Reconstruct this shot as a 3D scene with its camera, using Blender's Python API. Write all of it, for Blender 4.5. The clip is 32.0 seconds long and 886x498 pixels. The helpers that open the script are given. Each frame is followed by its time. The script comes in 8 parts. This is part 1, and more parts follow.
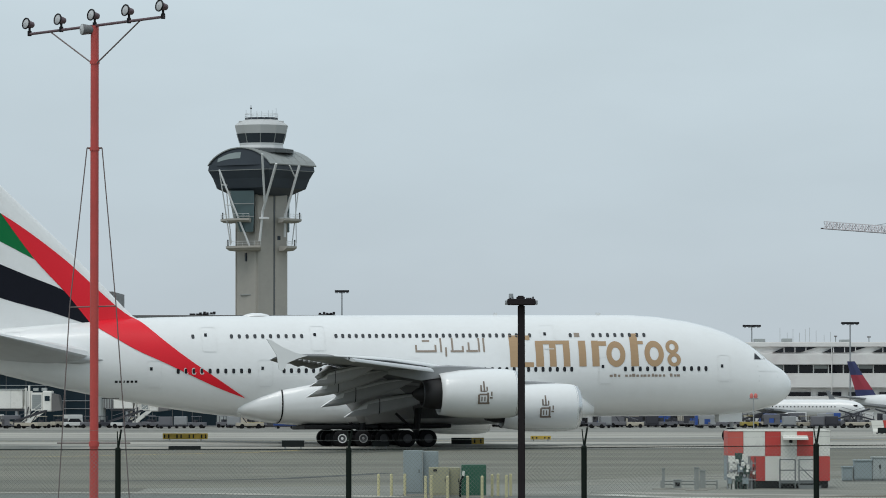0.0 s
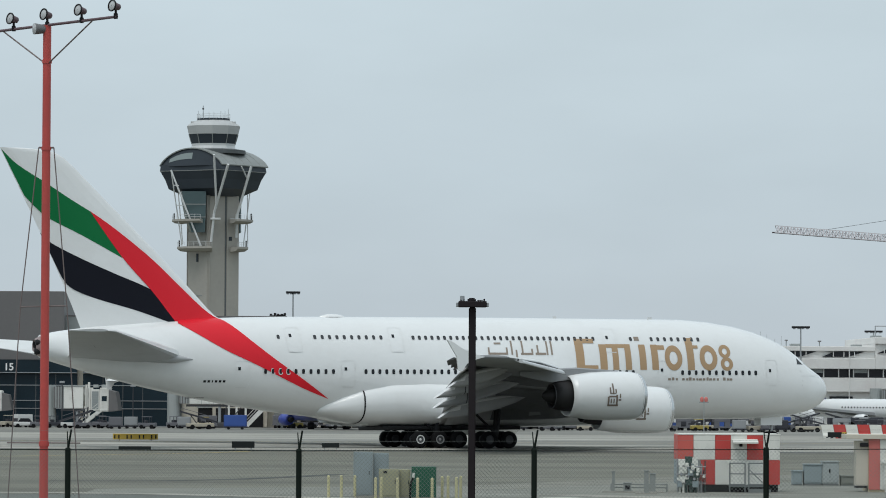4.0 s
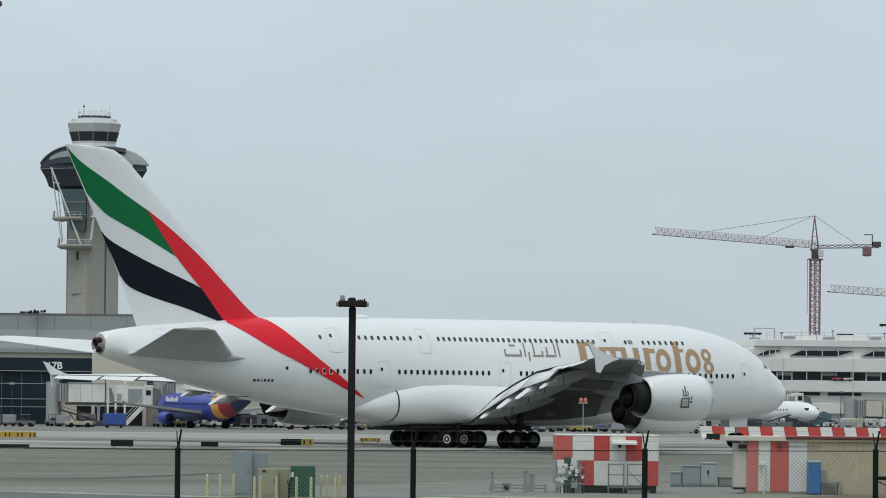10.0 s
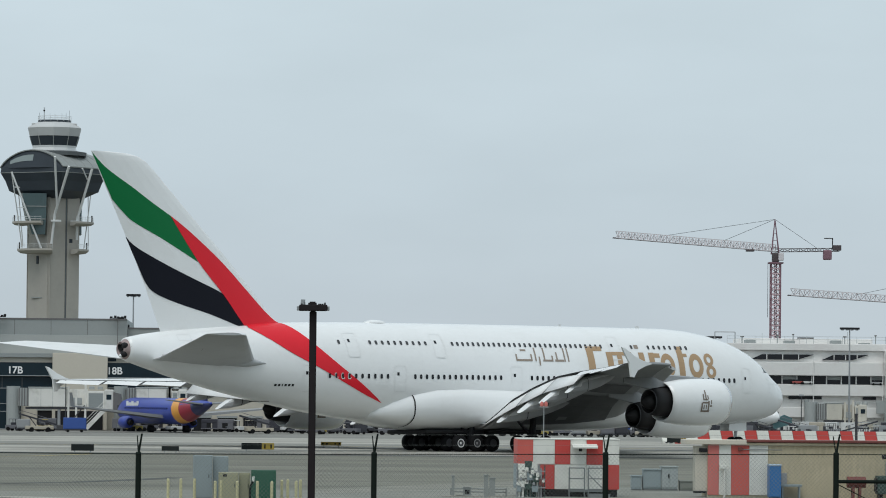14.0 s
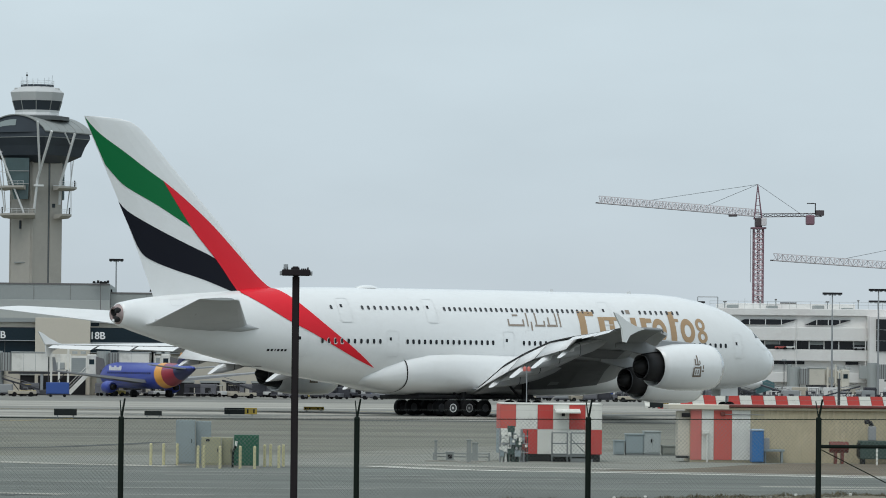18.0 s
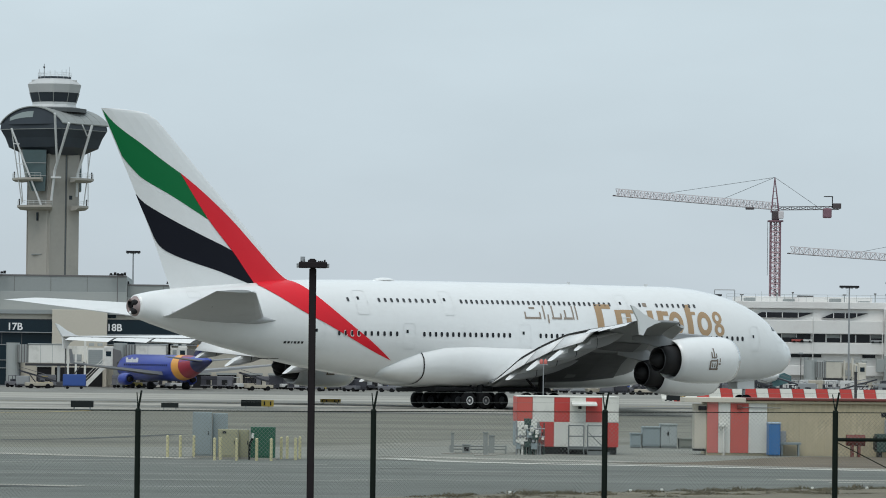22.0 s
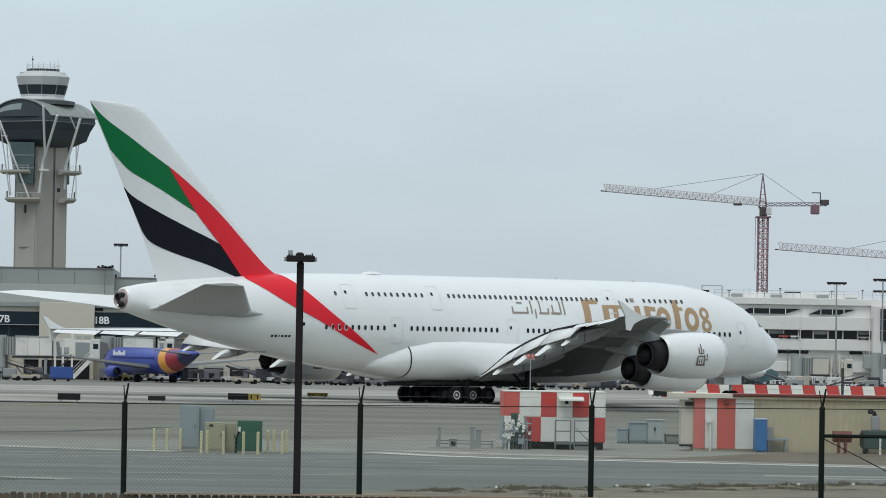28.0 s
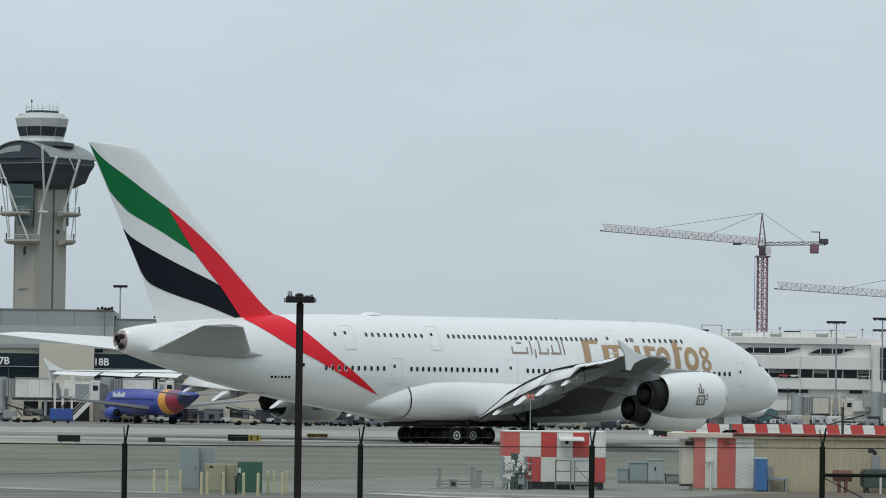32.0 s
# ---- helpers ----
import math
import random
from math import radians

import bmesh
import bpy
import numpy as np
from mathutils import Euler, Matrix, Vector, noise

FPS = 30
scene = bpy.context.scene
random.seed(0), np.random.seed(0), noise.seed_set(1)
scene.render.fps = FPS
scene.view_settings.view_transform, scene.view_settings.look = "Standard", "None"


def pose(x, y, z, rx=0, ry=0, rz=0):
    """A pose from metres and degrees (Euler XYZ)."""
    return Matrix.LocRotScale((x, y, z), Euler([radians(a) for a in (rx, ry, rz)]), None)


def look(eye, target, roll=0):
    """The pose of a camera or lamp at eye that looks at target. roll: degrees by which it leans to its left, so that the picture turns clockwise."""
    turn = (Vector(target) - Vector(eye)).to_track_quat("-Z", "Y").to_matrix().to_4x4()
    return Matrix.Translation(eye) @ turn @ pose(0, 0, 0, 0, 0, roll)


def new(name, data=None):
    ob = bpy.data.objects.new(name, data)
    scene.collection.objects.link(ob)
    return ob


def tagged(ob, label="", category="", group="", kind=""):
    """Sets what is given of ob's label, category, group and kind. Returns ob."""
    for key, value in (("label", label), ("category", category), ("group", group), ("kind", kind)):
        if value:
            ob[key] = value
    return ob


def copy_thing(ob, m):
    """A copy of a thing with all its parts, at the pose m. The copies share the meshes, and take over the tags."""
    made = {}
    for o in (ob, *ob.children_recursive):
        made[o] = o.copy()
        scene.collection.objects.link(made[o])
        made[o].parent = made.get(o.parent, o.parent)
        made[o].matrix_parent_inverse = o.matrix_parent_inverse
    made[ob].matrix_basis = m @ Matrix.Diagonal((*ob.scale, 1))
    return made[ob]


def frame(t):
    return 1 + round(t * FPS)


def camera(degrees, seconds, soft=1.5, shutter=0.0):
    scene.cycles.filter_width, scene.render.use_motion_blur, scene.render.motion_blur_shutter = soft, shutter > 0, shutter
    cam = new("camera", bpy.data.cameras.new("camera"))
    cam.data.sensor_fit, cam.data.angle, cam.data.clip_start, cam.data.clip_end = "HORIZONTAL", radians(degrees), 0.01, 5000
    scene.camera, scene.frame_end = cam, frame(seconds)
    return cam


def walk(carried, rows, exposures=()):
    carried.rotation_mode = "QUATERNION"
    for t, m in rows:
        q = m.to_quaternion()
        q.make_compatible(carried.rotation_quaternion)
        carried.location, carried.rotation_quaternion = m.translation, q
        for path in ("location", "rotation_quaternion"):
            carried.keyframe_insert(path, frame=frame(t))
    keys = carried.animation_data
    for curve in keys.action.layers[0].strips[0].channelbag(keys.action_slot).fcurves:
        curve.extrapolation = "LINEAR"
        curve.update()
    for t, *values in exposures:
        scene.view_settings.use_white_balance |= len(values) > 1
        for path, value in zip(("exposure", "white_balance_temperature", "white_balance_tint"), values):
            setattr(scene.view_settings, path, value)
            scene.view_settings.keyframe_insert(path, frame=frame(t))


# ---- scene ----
EYE = (0.0, 0.0, 4.825)
cam = camera(11.194, 32.0, soft=0.98)
CAM_ROWS = [  # seconds, pan, tilt and lean in degrees
    (0,0.002,1.739,-0.037), (0.5,0.006,1.758,0.038), (1,0.010,1.730,0.108), (1.5,0.066,1.680,0.171), (2,0.141,1.662,0.222),
    (2.5,0.238,1.694,0.253), (3,0.354,1.732,0.264), (3.5,0.485,1.769,0.268), (5.5,0.978,1.725,0.500), (6,1.090,1.715,0.609),
    (6.5,1.262,1.710,0.726), (7,1.480,1.692,0.837), (7.5,1.710,1.654,0.919), (8,1.949,1.622,0.976), (8.5,2.105,1.595,0.992),
    (9,2.168,1.604,0.916), (9.5,2.153,1.672,0.763), (10,2.133,1.774,0.614), (10.5,2.146,1.871,0.504), (11,2.180,1.957,0.432),
    (11.5,2.241,1.996,0.409), (12,2.302,2.015,0.434), (12.5,2.355,2.012,0.491), (13,2.431,1.983,0.550), (13.5,2.520,1.922,0.569),
    (14,2.632,1.829,0.551), (14.5,2.741,1.714,0.541), (15,2.852,1.603,0.538), (15.5,2.911,1.506,0.548), (17.5,2.825,1.404,0.504),
    (18,2.853,1.386,0.570), (18.5,2.886,1.358,0.628), (19,2.888,1.344,0.669), (19.5,2.861,1.328,0.689), (20,2.802,1.327,0.694),
    (20.5,2.731,1.327,0.685), (21,2.675,1.324,0.668), (21.5,2.634,1.300,0.660), (22,2.640,1.289,0.664), (22.5,2.656,1.277,0.674),
    (23,2.689,1.277,0.700), (23.5,2.708,1.281,0.757), (24,2.714,1.276,0.845), (24.5,2.704,1.264,0.945), (25,2.708,1.249,1.034),
    (25.5,2.741,1.222,1.115), (27.5,2.844,1.118,1.124), (28,2.797,1.220,0.948), (28.5,2.751,1.370,0.795), (29,2.740,1.527,0.713),
    (29.5,2.775,1.670,0.693), (30,2.809,1.782,0.701), (30.5,2.825,1.852,0.705), (31,2.814,1.871,0.699), (31.5,2.805,1.818,0.713),
    (32,2.796,1.732,0.754),
]


def aim(pan, tilt, lean):
    a, b = radians(pan), radians(tilt)
    return look(EYE, (EYE[0] + math.sin(a) * math.cos(b) * 100, EYE[1] + math.cos(a) * math.cos(b) * 100, EYE[2] + math.sin(b) * 100), lean)


walk(cam, [(t, aim(p, q, r)) for t, p, q, r in CAM_ROWS], exposures=[(0, 0.17), (6, 0.18), (13, 0.20), (19, 0.27), (25, 0.27), (28, 0.27), (30.5, 0.20), (32, 0.18)])

# ---- light: an overcast day ----
world = bpy.data.worlds.new("overcast_sky")
scene.world = world
world.use_nodes = True
wn, wl = world.node_tree.nodes, world.node_tree.links
wn.clear()
w_out = wn.new("ShaderNodeOutputWorld")
w_sky = wn.new("ShaderNodeTexSky")
w_sky.sky_type, w_sky.sun_disc, w_sky.sun_elevation, w_sky.sun_rotation = "NISHITA", False, radians(62), radians(200)
w_sky.dust_density = 4.0
w_bg_sky = wn.new("ShaderNodeBackground")
w_bg_sky.inputs[1].default_value = 0.05
wl.new(w_sky.outputs[0], w_bg_sky.inputs[0])
w_co = wn.new("ShaderNodeTexCoord")
w_sep = wn.new("ShaderNodeSeparateXYZ")
wl.new(w_co.outputs["Generated"], w_sep.inputs[0])
w_ramp = wn.new("ShaderNodeValToRGB")
w_ramp.color_ramp.elements[0].position, w_ramp.color_ramp.elements[0].color = 0.0, (0.468, 0.530, 0.574, 1)
w_ramp.color_ramp.elements[1].position, w_ramp.color_ramp.elements[1].color = 0.11, (0.545, 0.648, 0.702, 1)
w_mid = w_ramp.color_ramp.elements.new(0.045)
w_mid.color = (0.500, 0.588, 0.642, 1)
w_zen = w_ramp.color_ramp.elements.new(1.0)
w_zen.color = (0.62, 0.72, 0.77, 1)
wl.new(w_sep.outputs[2], w_ramp.inputs[0])
w_map = wn.new("ShaderNodeMapping")
w_map.inputs["Scale"].default_value = (9, 9, 26)
wl.new(w_co.outputs["Generated"], w_map.inputs[0])
w_noise = wn.new("ShaderNodeTexNoise")
w_noise.inputs["Scale"].default_value, w_noise.inputs["Detail"].default_value = 1.6, 4
wl.new(w_map.outputs[0], w_noise.inputs["Vector"])
w_cr = wn.new("ShaderNodeMapRange")
w_cr.inputs[1].default_value, w_cr.inputs[2].default_value, w_cr.inputs[3].default_value, w_cr.inputs[4].default_value = 0.3, 0.7, 0.965, 1.035
wl.new(w_noise.outputs[0], w_cr.inputs[0])
w_mul = wn.new("ShaderNodeVectorMath")
w_mul.operation = "SCALE"
wl.new(w_ramp.outputs[0], w_mul.inputs[0])
wl.new(w_cr.outputs[0], w_mul.inputs["Scale"])
w_bg = wn.new("ShaderNodeBackground")
w_bg.inputs[1].default_value = 1.0
wl.new(w_mul.outputs[0], w_bg.inputs[0])
w_add = wn.new("ShaderNodeMixShader")
w_add.inputs[0].default_value = 0.92
wl.new(w_bg_sky.outputs[0], w_add.inputs[1])
wl.new(w_bg.outputs[0], w_add.inputs[2])
wl.new(w_add.outputs[0], w_out.inputs[0])

sun = new("sun", bpy.data.lights.new("sun", "SUN"))
sun.data.energy, sun.data.angle, sun.data.color = 1.15, radians(35), (1.0, 0.97, 0.93)
sun.matrix_world = look((-60, -110, 240), (0, 0, 0))


# ---- materials ----
def mat(name, base, rough=0.6, metal=0.0, vary=0.06, scale=1.0, bump=0.0, stain=None, stain_amount=0.0, coat=0.0, per_object=0.0, fine=14.0, island=0.0, spec=0.5, streak=0.0, grain=(0.02, 0.16)):
    """A procedural surface: base colour, varied at a large and a fine scale, with stains and a fine relief."""
    m = bpy.data.materials.new(name)
    m.use_nodes = True
    nt = m.node_tree
    n, l = nt.nodes, nt.links
    b = n["Principled BSDF"]
    b.inputs["Roughness"].default_value, b.inputs["Metallic"].default_value = rough, metal
    b.inputs["Coat Weight"].default_value = coat
    b.inputs["Specular IOR Level"].default_value = spec
    tc = n.new("ShaderNodeTexCoord")
    big = n.new("ShaderNodeTexNoise")
    big.inputs["Scale"].default_value, big.inputs["Detail"].default_value = 0.35 * scale, 5
    small = n.new("ShaderNodeTexNoise")
    small.inputs["Scale"].default_value, small.inputs["Detail"].default_value = fine * scale, 3
    for q in (big, small):
        l.new(tc.outputs["Object"], q.inputs["Vector"])
    mix = n.new("ShaderNodeMath")
    mix.operation = "MULTIPLY_ADD"
    mix.inputs[1].default_value = 0.45
    l.new(small.outputs[0], mix.inputs[0])
    l.new(big.outputs[0], mix.inputs[2])
    rng = n.new("ShaderNodeMapRange")
    rng.inputs[1].default_value, rng.inputs[2].default_value = 0.4, 1.05
    rng.inputs[3].default_value, rng.inputs[4].default_value = 1 - vary, 1 + vary
    l.new(mix.outputs[0], rng.inputs[0])
    val = rng.outputs[0]
    for amount, node, sock in ((per_object, "ShaderNodeObjectInfo", "Random"), (island, "ShaderNodeNewGeometry", "Random Per Island")):
        if amount:
            oi = n.new(node)
            r2 = n.new("ShaderNodeMapRange")
            r2.inputs[3].default_value, r2.inputs[4].default_value = 1 - amount, 1 + amount
            l.new(oi.outputs[sock], r2.inputs[0])
            mm = n.new("ShaderNodeMath")
            mm.operation = "MULTIPLY"
            l.new(val, mm.inputs[0])
            l.new(r2.outputs[0], mm.inputs[1])
            val = mm.outputs[0]
    if streak:
        # long worn streaks, drawn out along x
        mp = n.new("ShaderNodeMapping")
        mp.inputs["Scale"].default_value = (grain[0], grain[1], 1.0)
        l.new(tc.outputs["Object"], mp.inputs["Vector"])
        sk = n.new("ShaderNodeTexNoise")
        sk.inputs["Scale"].default_value, sk.inputs["Detail"].default_value, sk.inputs["Roughness"].default_value = 1.0, 6, 0.68
        l.new(mp.outputs[0], sk.inputs["Vector"])
        r3 = n.new("ShaderNodeMapRange")
        r3.inputs[1].default_value, r3.inputs[2].default_value = 0.32, 0.68
        r3.inputs[3].default_value, r3.inputs[4].default_value = 1 - streak, 1 + streak
        l.new(sk.outputs[0], r3.inputs[0])
        mm = n.new("ShaderNodeMath")
        mm.operation = "MULTIPLY"
        l.new(val, mm.inputs[0])
        l.new(r3.outputs[0], mm.inputs[1])
        val = mm.outputs[0]
    sc = n.new("ShaderNodeVectorMath")
    sc.operation = "SCALE"
    sc.inputs[0].default_value = base
    l.new(val, sc.inputs["Scale"])
    col = sc.outputs[0]
    if stain:
        st = n.new("ShaderNodeTexNoise")
        st.inputs["Scale"].default_value, st.inputs["Detail"].default_value, st.inputs["Roughness"].default_value = 0.9 * scale, 7, 0.65
        l.new(tc.outputs["Object"], st.inputs["Vector"])
        sr = n.new("ShaderNodeMapRange")
        sr.inputs[1].default_value, sr.inputs[2].default_value, sr.inputs[3].default_value, sr.inputs[4].default_value = 0.5, 0.72, 0.0, stain_amount
        l.new(st.outputs[0], sr.inputs[0])
        mx = n.new("ShaderNodeMix")
        mx.data_type = "RGBA"
        l.new(sr.outputs[0], mx.inputs["Factor"])
        l.new(col, mx.inputs["A"])
        mx.inputs["B"].default_value = (*stain, 1)
        col = mx.outputs["Result"]
    l.new(col, b.inputs["Base Color"])
    if bump:
        bp = n.new("ShaderNodeBump")
        bp.inputs["Strength"].default_value, bp.inputs["Distance"].default_value = bump, 0.02
        l.new(small.outputs[0], bp.inputs["Height"])
        l.new(bp.outputs[0], b.inputs["Normal"])
    return m


WHITE = mat("white_aircraft_paint", (0.745, 0.755, 0.757), 0.22, vary=0.025, scale=0.5, stain=(0.66, 0.66, 0.65), stain_amount=0.35, coat=0.3, fine=6)
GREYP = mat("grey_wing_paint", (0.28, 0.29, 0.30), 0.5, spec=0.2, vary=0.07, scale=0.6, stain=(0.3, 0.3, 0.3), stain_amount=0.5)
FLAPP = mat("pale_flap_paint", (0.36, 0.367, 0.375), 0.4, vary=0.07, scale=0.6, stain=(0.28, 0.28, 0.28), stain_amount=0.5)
# wing grey darkened to hold the shade of the undersides
UNDERSHADE = mat("dark_grey_underwing_paint", (0.15, 0.153, 0.16), 0.6, spec=0.2, vary=0.12, scale=0.8, stain=(0.06, 0.06, 0.06), stain_amount=0.5)
# wing grey lightened to hold the skylight on upward faces
UPPERLIT = mat("pale_upper_wing_paint", (0.70, 0.71, 0.71), 0.4, vary=0.06, scale=0.5, stain=(0.55, 0.55, 0.54), stain_amount=0.5)
FLAPU = mat("grey_flap_underside", (0.42, 0.43, 0.44), 0.5, vary=0.08, scale=0.6)
SLATP = mat("pale_slat_paint", (0.55, 0.56, 0.57), 0.4, vary=0.06, scale=0.6)
TAILP = mat("grey_tailplane_paint", (0.42, 0.43, 0.44), 0.42, vary=0.06, scale=0.5, stain=(0.3, 0.3, 0.3), stain_amount=0.4)
RED = mat("red_paint", (0.70, 0.014, 0.028), 0.4, vary=0.05, scale=0.5, spec=0.25)
GREEN = mat("green_paint", (0.001, 0.145, 0.042), 0.4, vary=0.05, scale=0.5, spec=0.2)
BLACKP = mat("black_paint", (0.008, 0.009, 0.015), 0.45, vary=0.1, scale=0.5, spec=0.12)
GOLD = mat("gold_paint", (0.39, 0.255, 0.14), 0.4, vary=0.05)
BROWNG = mat("bronze_grey_paint", (0.26, 0.21, 0.17), 0.45, vary=0.05)
EMBLEM = mat("dark_bronze_emblem", (0.16, 0.125, 0.10), 0.5, vary=0.3, scale=6)
DOORLINE = mat("door_seam_grey", (0.69, 0.70, 0.70), 0.4, vary=0.08, scale=2)
GREYLINE = mat("panel_line_grey", (0.63, 0.64, 0.64), 0.5, vary=0.06)
GLASS = mat("dark_window_glass", (0.012, 0.013, 0.017), 0.12, vary=0.2, spec=0.3)
# upper deck glass greyed in its base colour for the sky it reflects
UPGLASS = mat("grey_shaded_window", (0.045, 0.047, 0.052), 0.12, vary=0.3, spec=0.4)
RUBBER = mat("black_rubber", (0.010, 0.010, 0.011), 0.85, vary=0.2, bump=0.2, spec=0.15)
STEEL = mat("grey_steel", (0.35, 0.36, 0.37), 0.4, metal=0.6, vary=0.1)
EXHAUST = mat("burnt_titanium", (0.018, 0.017, 0.018), 0.6, metal=0.3, vary=0.25, scale=1.5)
INTAKE = mat("bare_metal_lip", (0.62, 0.63, 0.64), 0.25, metal=0.9, vary=0.05)
RIM = mat("dark_wheel_rim", (0.07, 0.072, 0.078), 0.5, metal=0.4, vary=0.2)
DARKMETAL = mat("dark_metal", (0.022, 0.022, 0.024), 0.6, metal=0.3, vary=0.2, spec=0.2)


# ---- mesh helpers ----
def part(name, bm, material, parent=None, label="", smooth=False, at=None):
    me = bpy.data.meshes.new(name)
    bm.to_mesh(me)
    bm.free()
    me.materials.append(material)
    if smooth:
        me.shade_smooth()
    ob = new(name, me)
    if at is not None:
        ob.matrix_basis = at
    if parent:
        ob.parent = parent
    return tagged(ob, label)


def skylit_top(ob, material):
    """Colours the upward faces of a part paler, as if lit by the sky."""
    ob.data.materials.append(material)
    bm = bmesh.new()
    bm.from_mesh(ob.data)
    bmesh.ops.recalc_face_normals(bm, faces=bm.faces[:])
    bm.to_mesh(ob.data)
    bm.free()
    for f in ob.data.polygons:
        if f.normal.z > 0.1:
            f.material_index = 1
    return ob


def again(ob, at, parent=None):
    """The same mesh once more, as an object of its own."""
    o = new(ob.name.split(".")[0], ob.data)
    o.matrix_basis = at
    o.parent = parent or ob.parent
    return o


def thing(name, label, category, at=None, group="", kind=""):
    ob = new(name)
    if at is not None:
        ob.matrix_basis = at
    return tagged(ob, label, category, group, kind)


def box(bm, x0, x1, y0, y1, z0, z1, taper=0.0, m=None):
    c = [(x0, y0, z0), (x1, y0, z0), (x1, y1, z0), (x0, y1, z0),
         (x0 + taper, y0 + taper, z1), (x1 - taper, y0 + taper, z1), (x1 - taper, y1 - taper, z1), (x0 + taper, y1 - taper, z1)]
    v = [bm.verts.new(m @ Vector(p) if m else p) for p in c]
    for f in ((3, 2, 1, 0), (4, 5, 6, 7), (0, 1, 5, 4), (1, 2, 6, 5), (2, 3, 7, 6), (3, 0, 4, 7)):
        bm.faces.new([v[i] for i in f])
    return bm


def bevelled(x0, x1, y0, y1, z0, z1, r=0.03, seg=2):
    bm = box(bmesh.new(), x0, x1, y0, y1, z0, z1)
    bmesh.ops.bevel(bm, geom=bm.edges[:], offset=r, segments=seg, affect="EDGES", profile=0.6)
    return bm


def boxes(*rows):
    bm = bmesh.new()
    for r in rows:
        box(bm, *r)
    return bm


def tube(bm, p0, p1, r0, r1=None, n=8, caps=True):
    p0, p1 = Vector(p0), Vector(p1)
    r1 = r0 if r1 is None else r1
    d = (p1 - p0).normalized()
    a = d.orthogonal().normalized()
    b = d.cross(a)
    rings = []
    for p, r in ((p0, r0), (p1, r1)):
        rings.append([bm.verts.new(p + (a * math.cos(2 * math.pi * i / n) + b * math.sin(2 * math.pi * i / n)) * r) for i in range(n)])
    for i in range(n):
        j = (i + 1) % n
        bm.faces.new((rings[0][i], rings[0][j], rings[1][j], rings[1][i]))
    if caps:
        bm.faces.new(rings[0][::-1])
        bm.faces.new(rings[1])
    return bm


def loft(bm, rings, caps=True, closed=True):
    vs = [[bm.verts.new(p) for p in r] for r in rings]
    n = len(vs[0])
    for a, b in zip(vs, vs[1:]):
        for i in range(n if closed else n - 1):
            j = (i + 1) % n
            bm.faces.new((a[i], a[j], b[j], b[i]))
    if caps:
        bm.faces.new(vs[0][::-1])
        bm.faces.new(vs[-1])
    return bm


def spun(bm, profile, n=28, axis="x", at=(0, 0, 0)):
    """A turned body: profile of (along, radius) about an axis."""
    rings = []
    for u, r in profile:
        ring = []
        for i in range(n):
            a = 2 * math.pi * i / n
            c, s = math.cos(a) * r, math.sin(a) * r
            p = {"x": (u, c, s), "y": (c, u, s), "z": (c, s, u)}[axis]
            ring.append((p[0] + at[0], p[1] + at[1], p[2] + at[2]))
        rings.append(ring)
    return loft(bm, rings, caps=False)


def lerp(table, x):
    for a, b in zip(table, table[1:]):
        if x <= b[0]:
            u = (x - a[0]) / (b[0] - a[0])
            u = min(max(u, 0), 1)
            return [p + (q - p) * u for p, q in zip(a[1:], b[1:])]
    return list(table[-1][1:])


def along(curve, n):
    """n + 1 points along a smooth curve through the given points."""
    pts = [Vector((*p, 0.0)) for p in curve]
    fine = []
    for i in range(len(pts) - 1):
        a, b, c, d = pts[max(i - 1, 0)], pts[i], pts[i + 1], pts[min(i + 2, len(pts) - 1)]
        for k in range(8):
            t = k / 8
            fine.append(0.5 * (2 * b + (c - a) * t + (2 * a - 5 * b + 4 * c - d) * t * t + (3 * b - a - 3 * c + d) * t ** 3))
    fine.append(pts[-1])
    acc = [0.0]
    for a, b in zip(fine, fine[1:]):
        acc.append(acc[-1] + (b - a).length)
    out, j = [], 0
    for i in range(n + 1):
        d = acc[-1] * i / n
        while j < len(fine) - 2 and acc[j + 1] < d:
            j += 1
        u = (d - acc[j]) / max(acc[j + 1] - acc[j], 1e-9)
        p = fine[j].lerp(fine[j + 1], min(max(u, 0.0), 1.0))
        out.append((p.x, p.y))
    return out


# ---- the large jet ----
# stations: metres aft of the nose; half width, top, bottom
BODY = [(0.0, 0.05, 4.80, 4.62), (0.12, 0.55, 5.22, 4.15), (0.4, 0.98, 5.66, 3.78), (0.8, 1.35, 6.03, 3.46), (1.5, 1.85, 6.46, 3.06), (2.2, 2.2, 6.92, 2.86), (2.9, 2.48, 7.55, 2.70),
        (3.8, 2.74, 8.18, 2.53), (4.7, 2.95, 8.68, 2.42), (5.8, 3.14, 9.16, 2.34), (7.1, 3.31, 9.60, 2.30), (9.0, 3.46, 10.05, 2.28), (11.5, 3.55, 10.42, 2.28),
        (14.0, 3.57, 10.58, 2.28), (30.0, 3.57, 10.62, 2.28), (42.0, 3.57, 10.60, 2.28), (46.0, 3.54, 10.58, 2.42), (49.0, 3.44, 10.56, 2.72),
        (53.0, 3.18, 10.48, 3.30), (57.0, 2.76, 10.32, 4.02), (61.0, 2.22, 10.05, 4.86), (65.0, 1.62, 9.66, 5.84), (68.0, 1.14, 9.28, 6.68), (69.2, 0.95, 9.05, 7.05), (69.55, 0.86, 8.96, 7.18)]
ZMID = 0.44


def body_at(s):
    w, zt, zb = lerp(BODY, s)
    return w, zt, zb, zb + (zt - zb) * ZMID


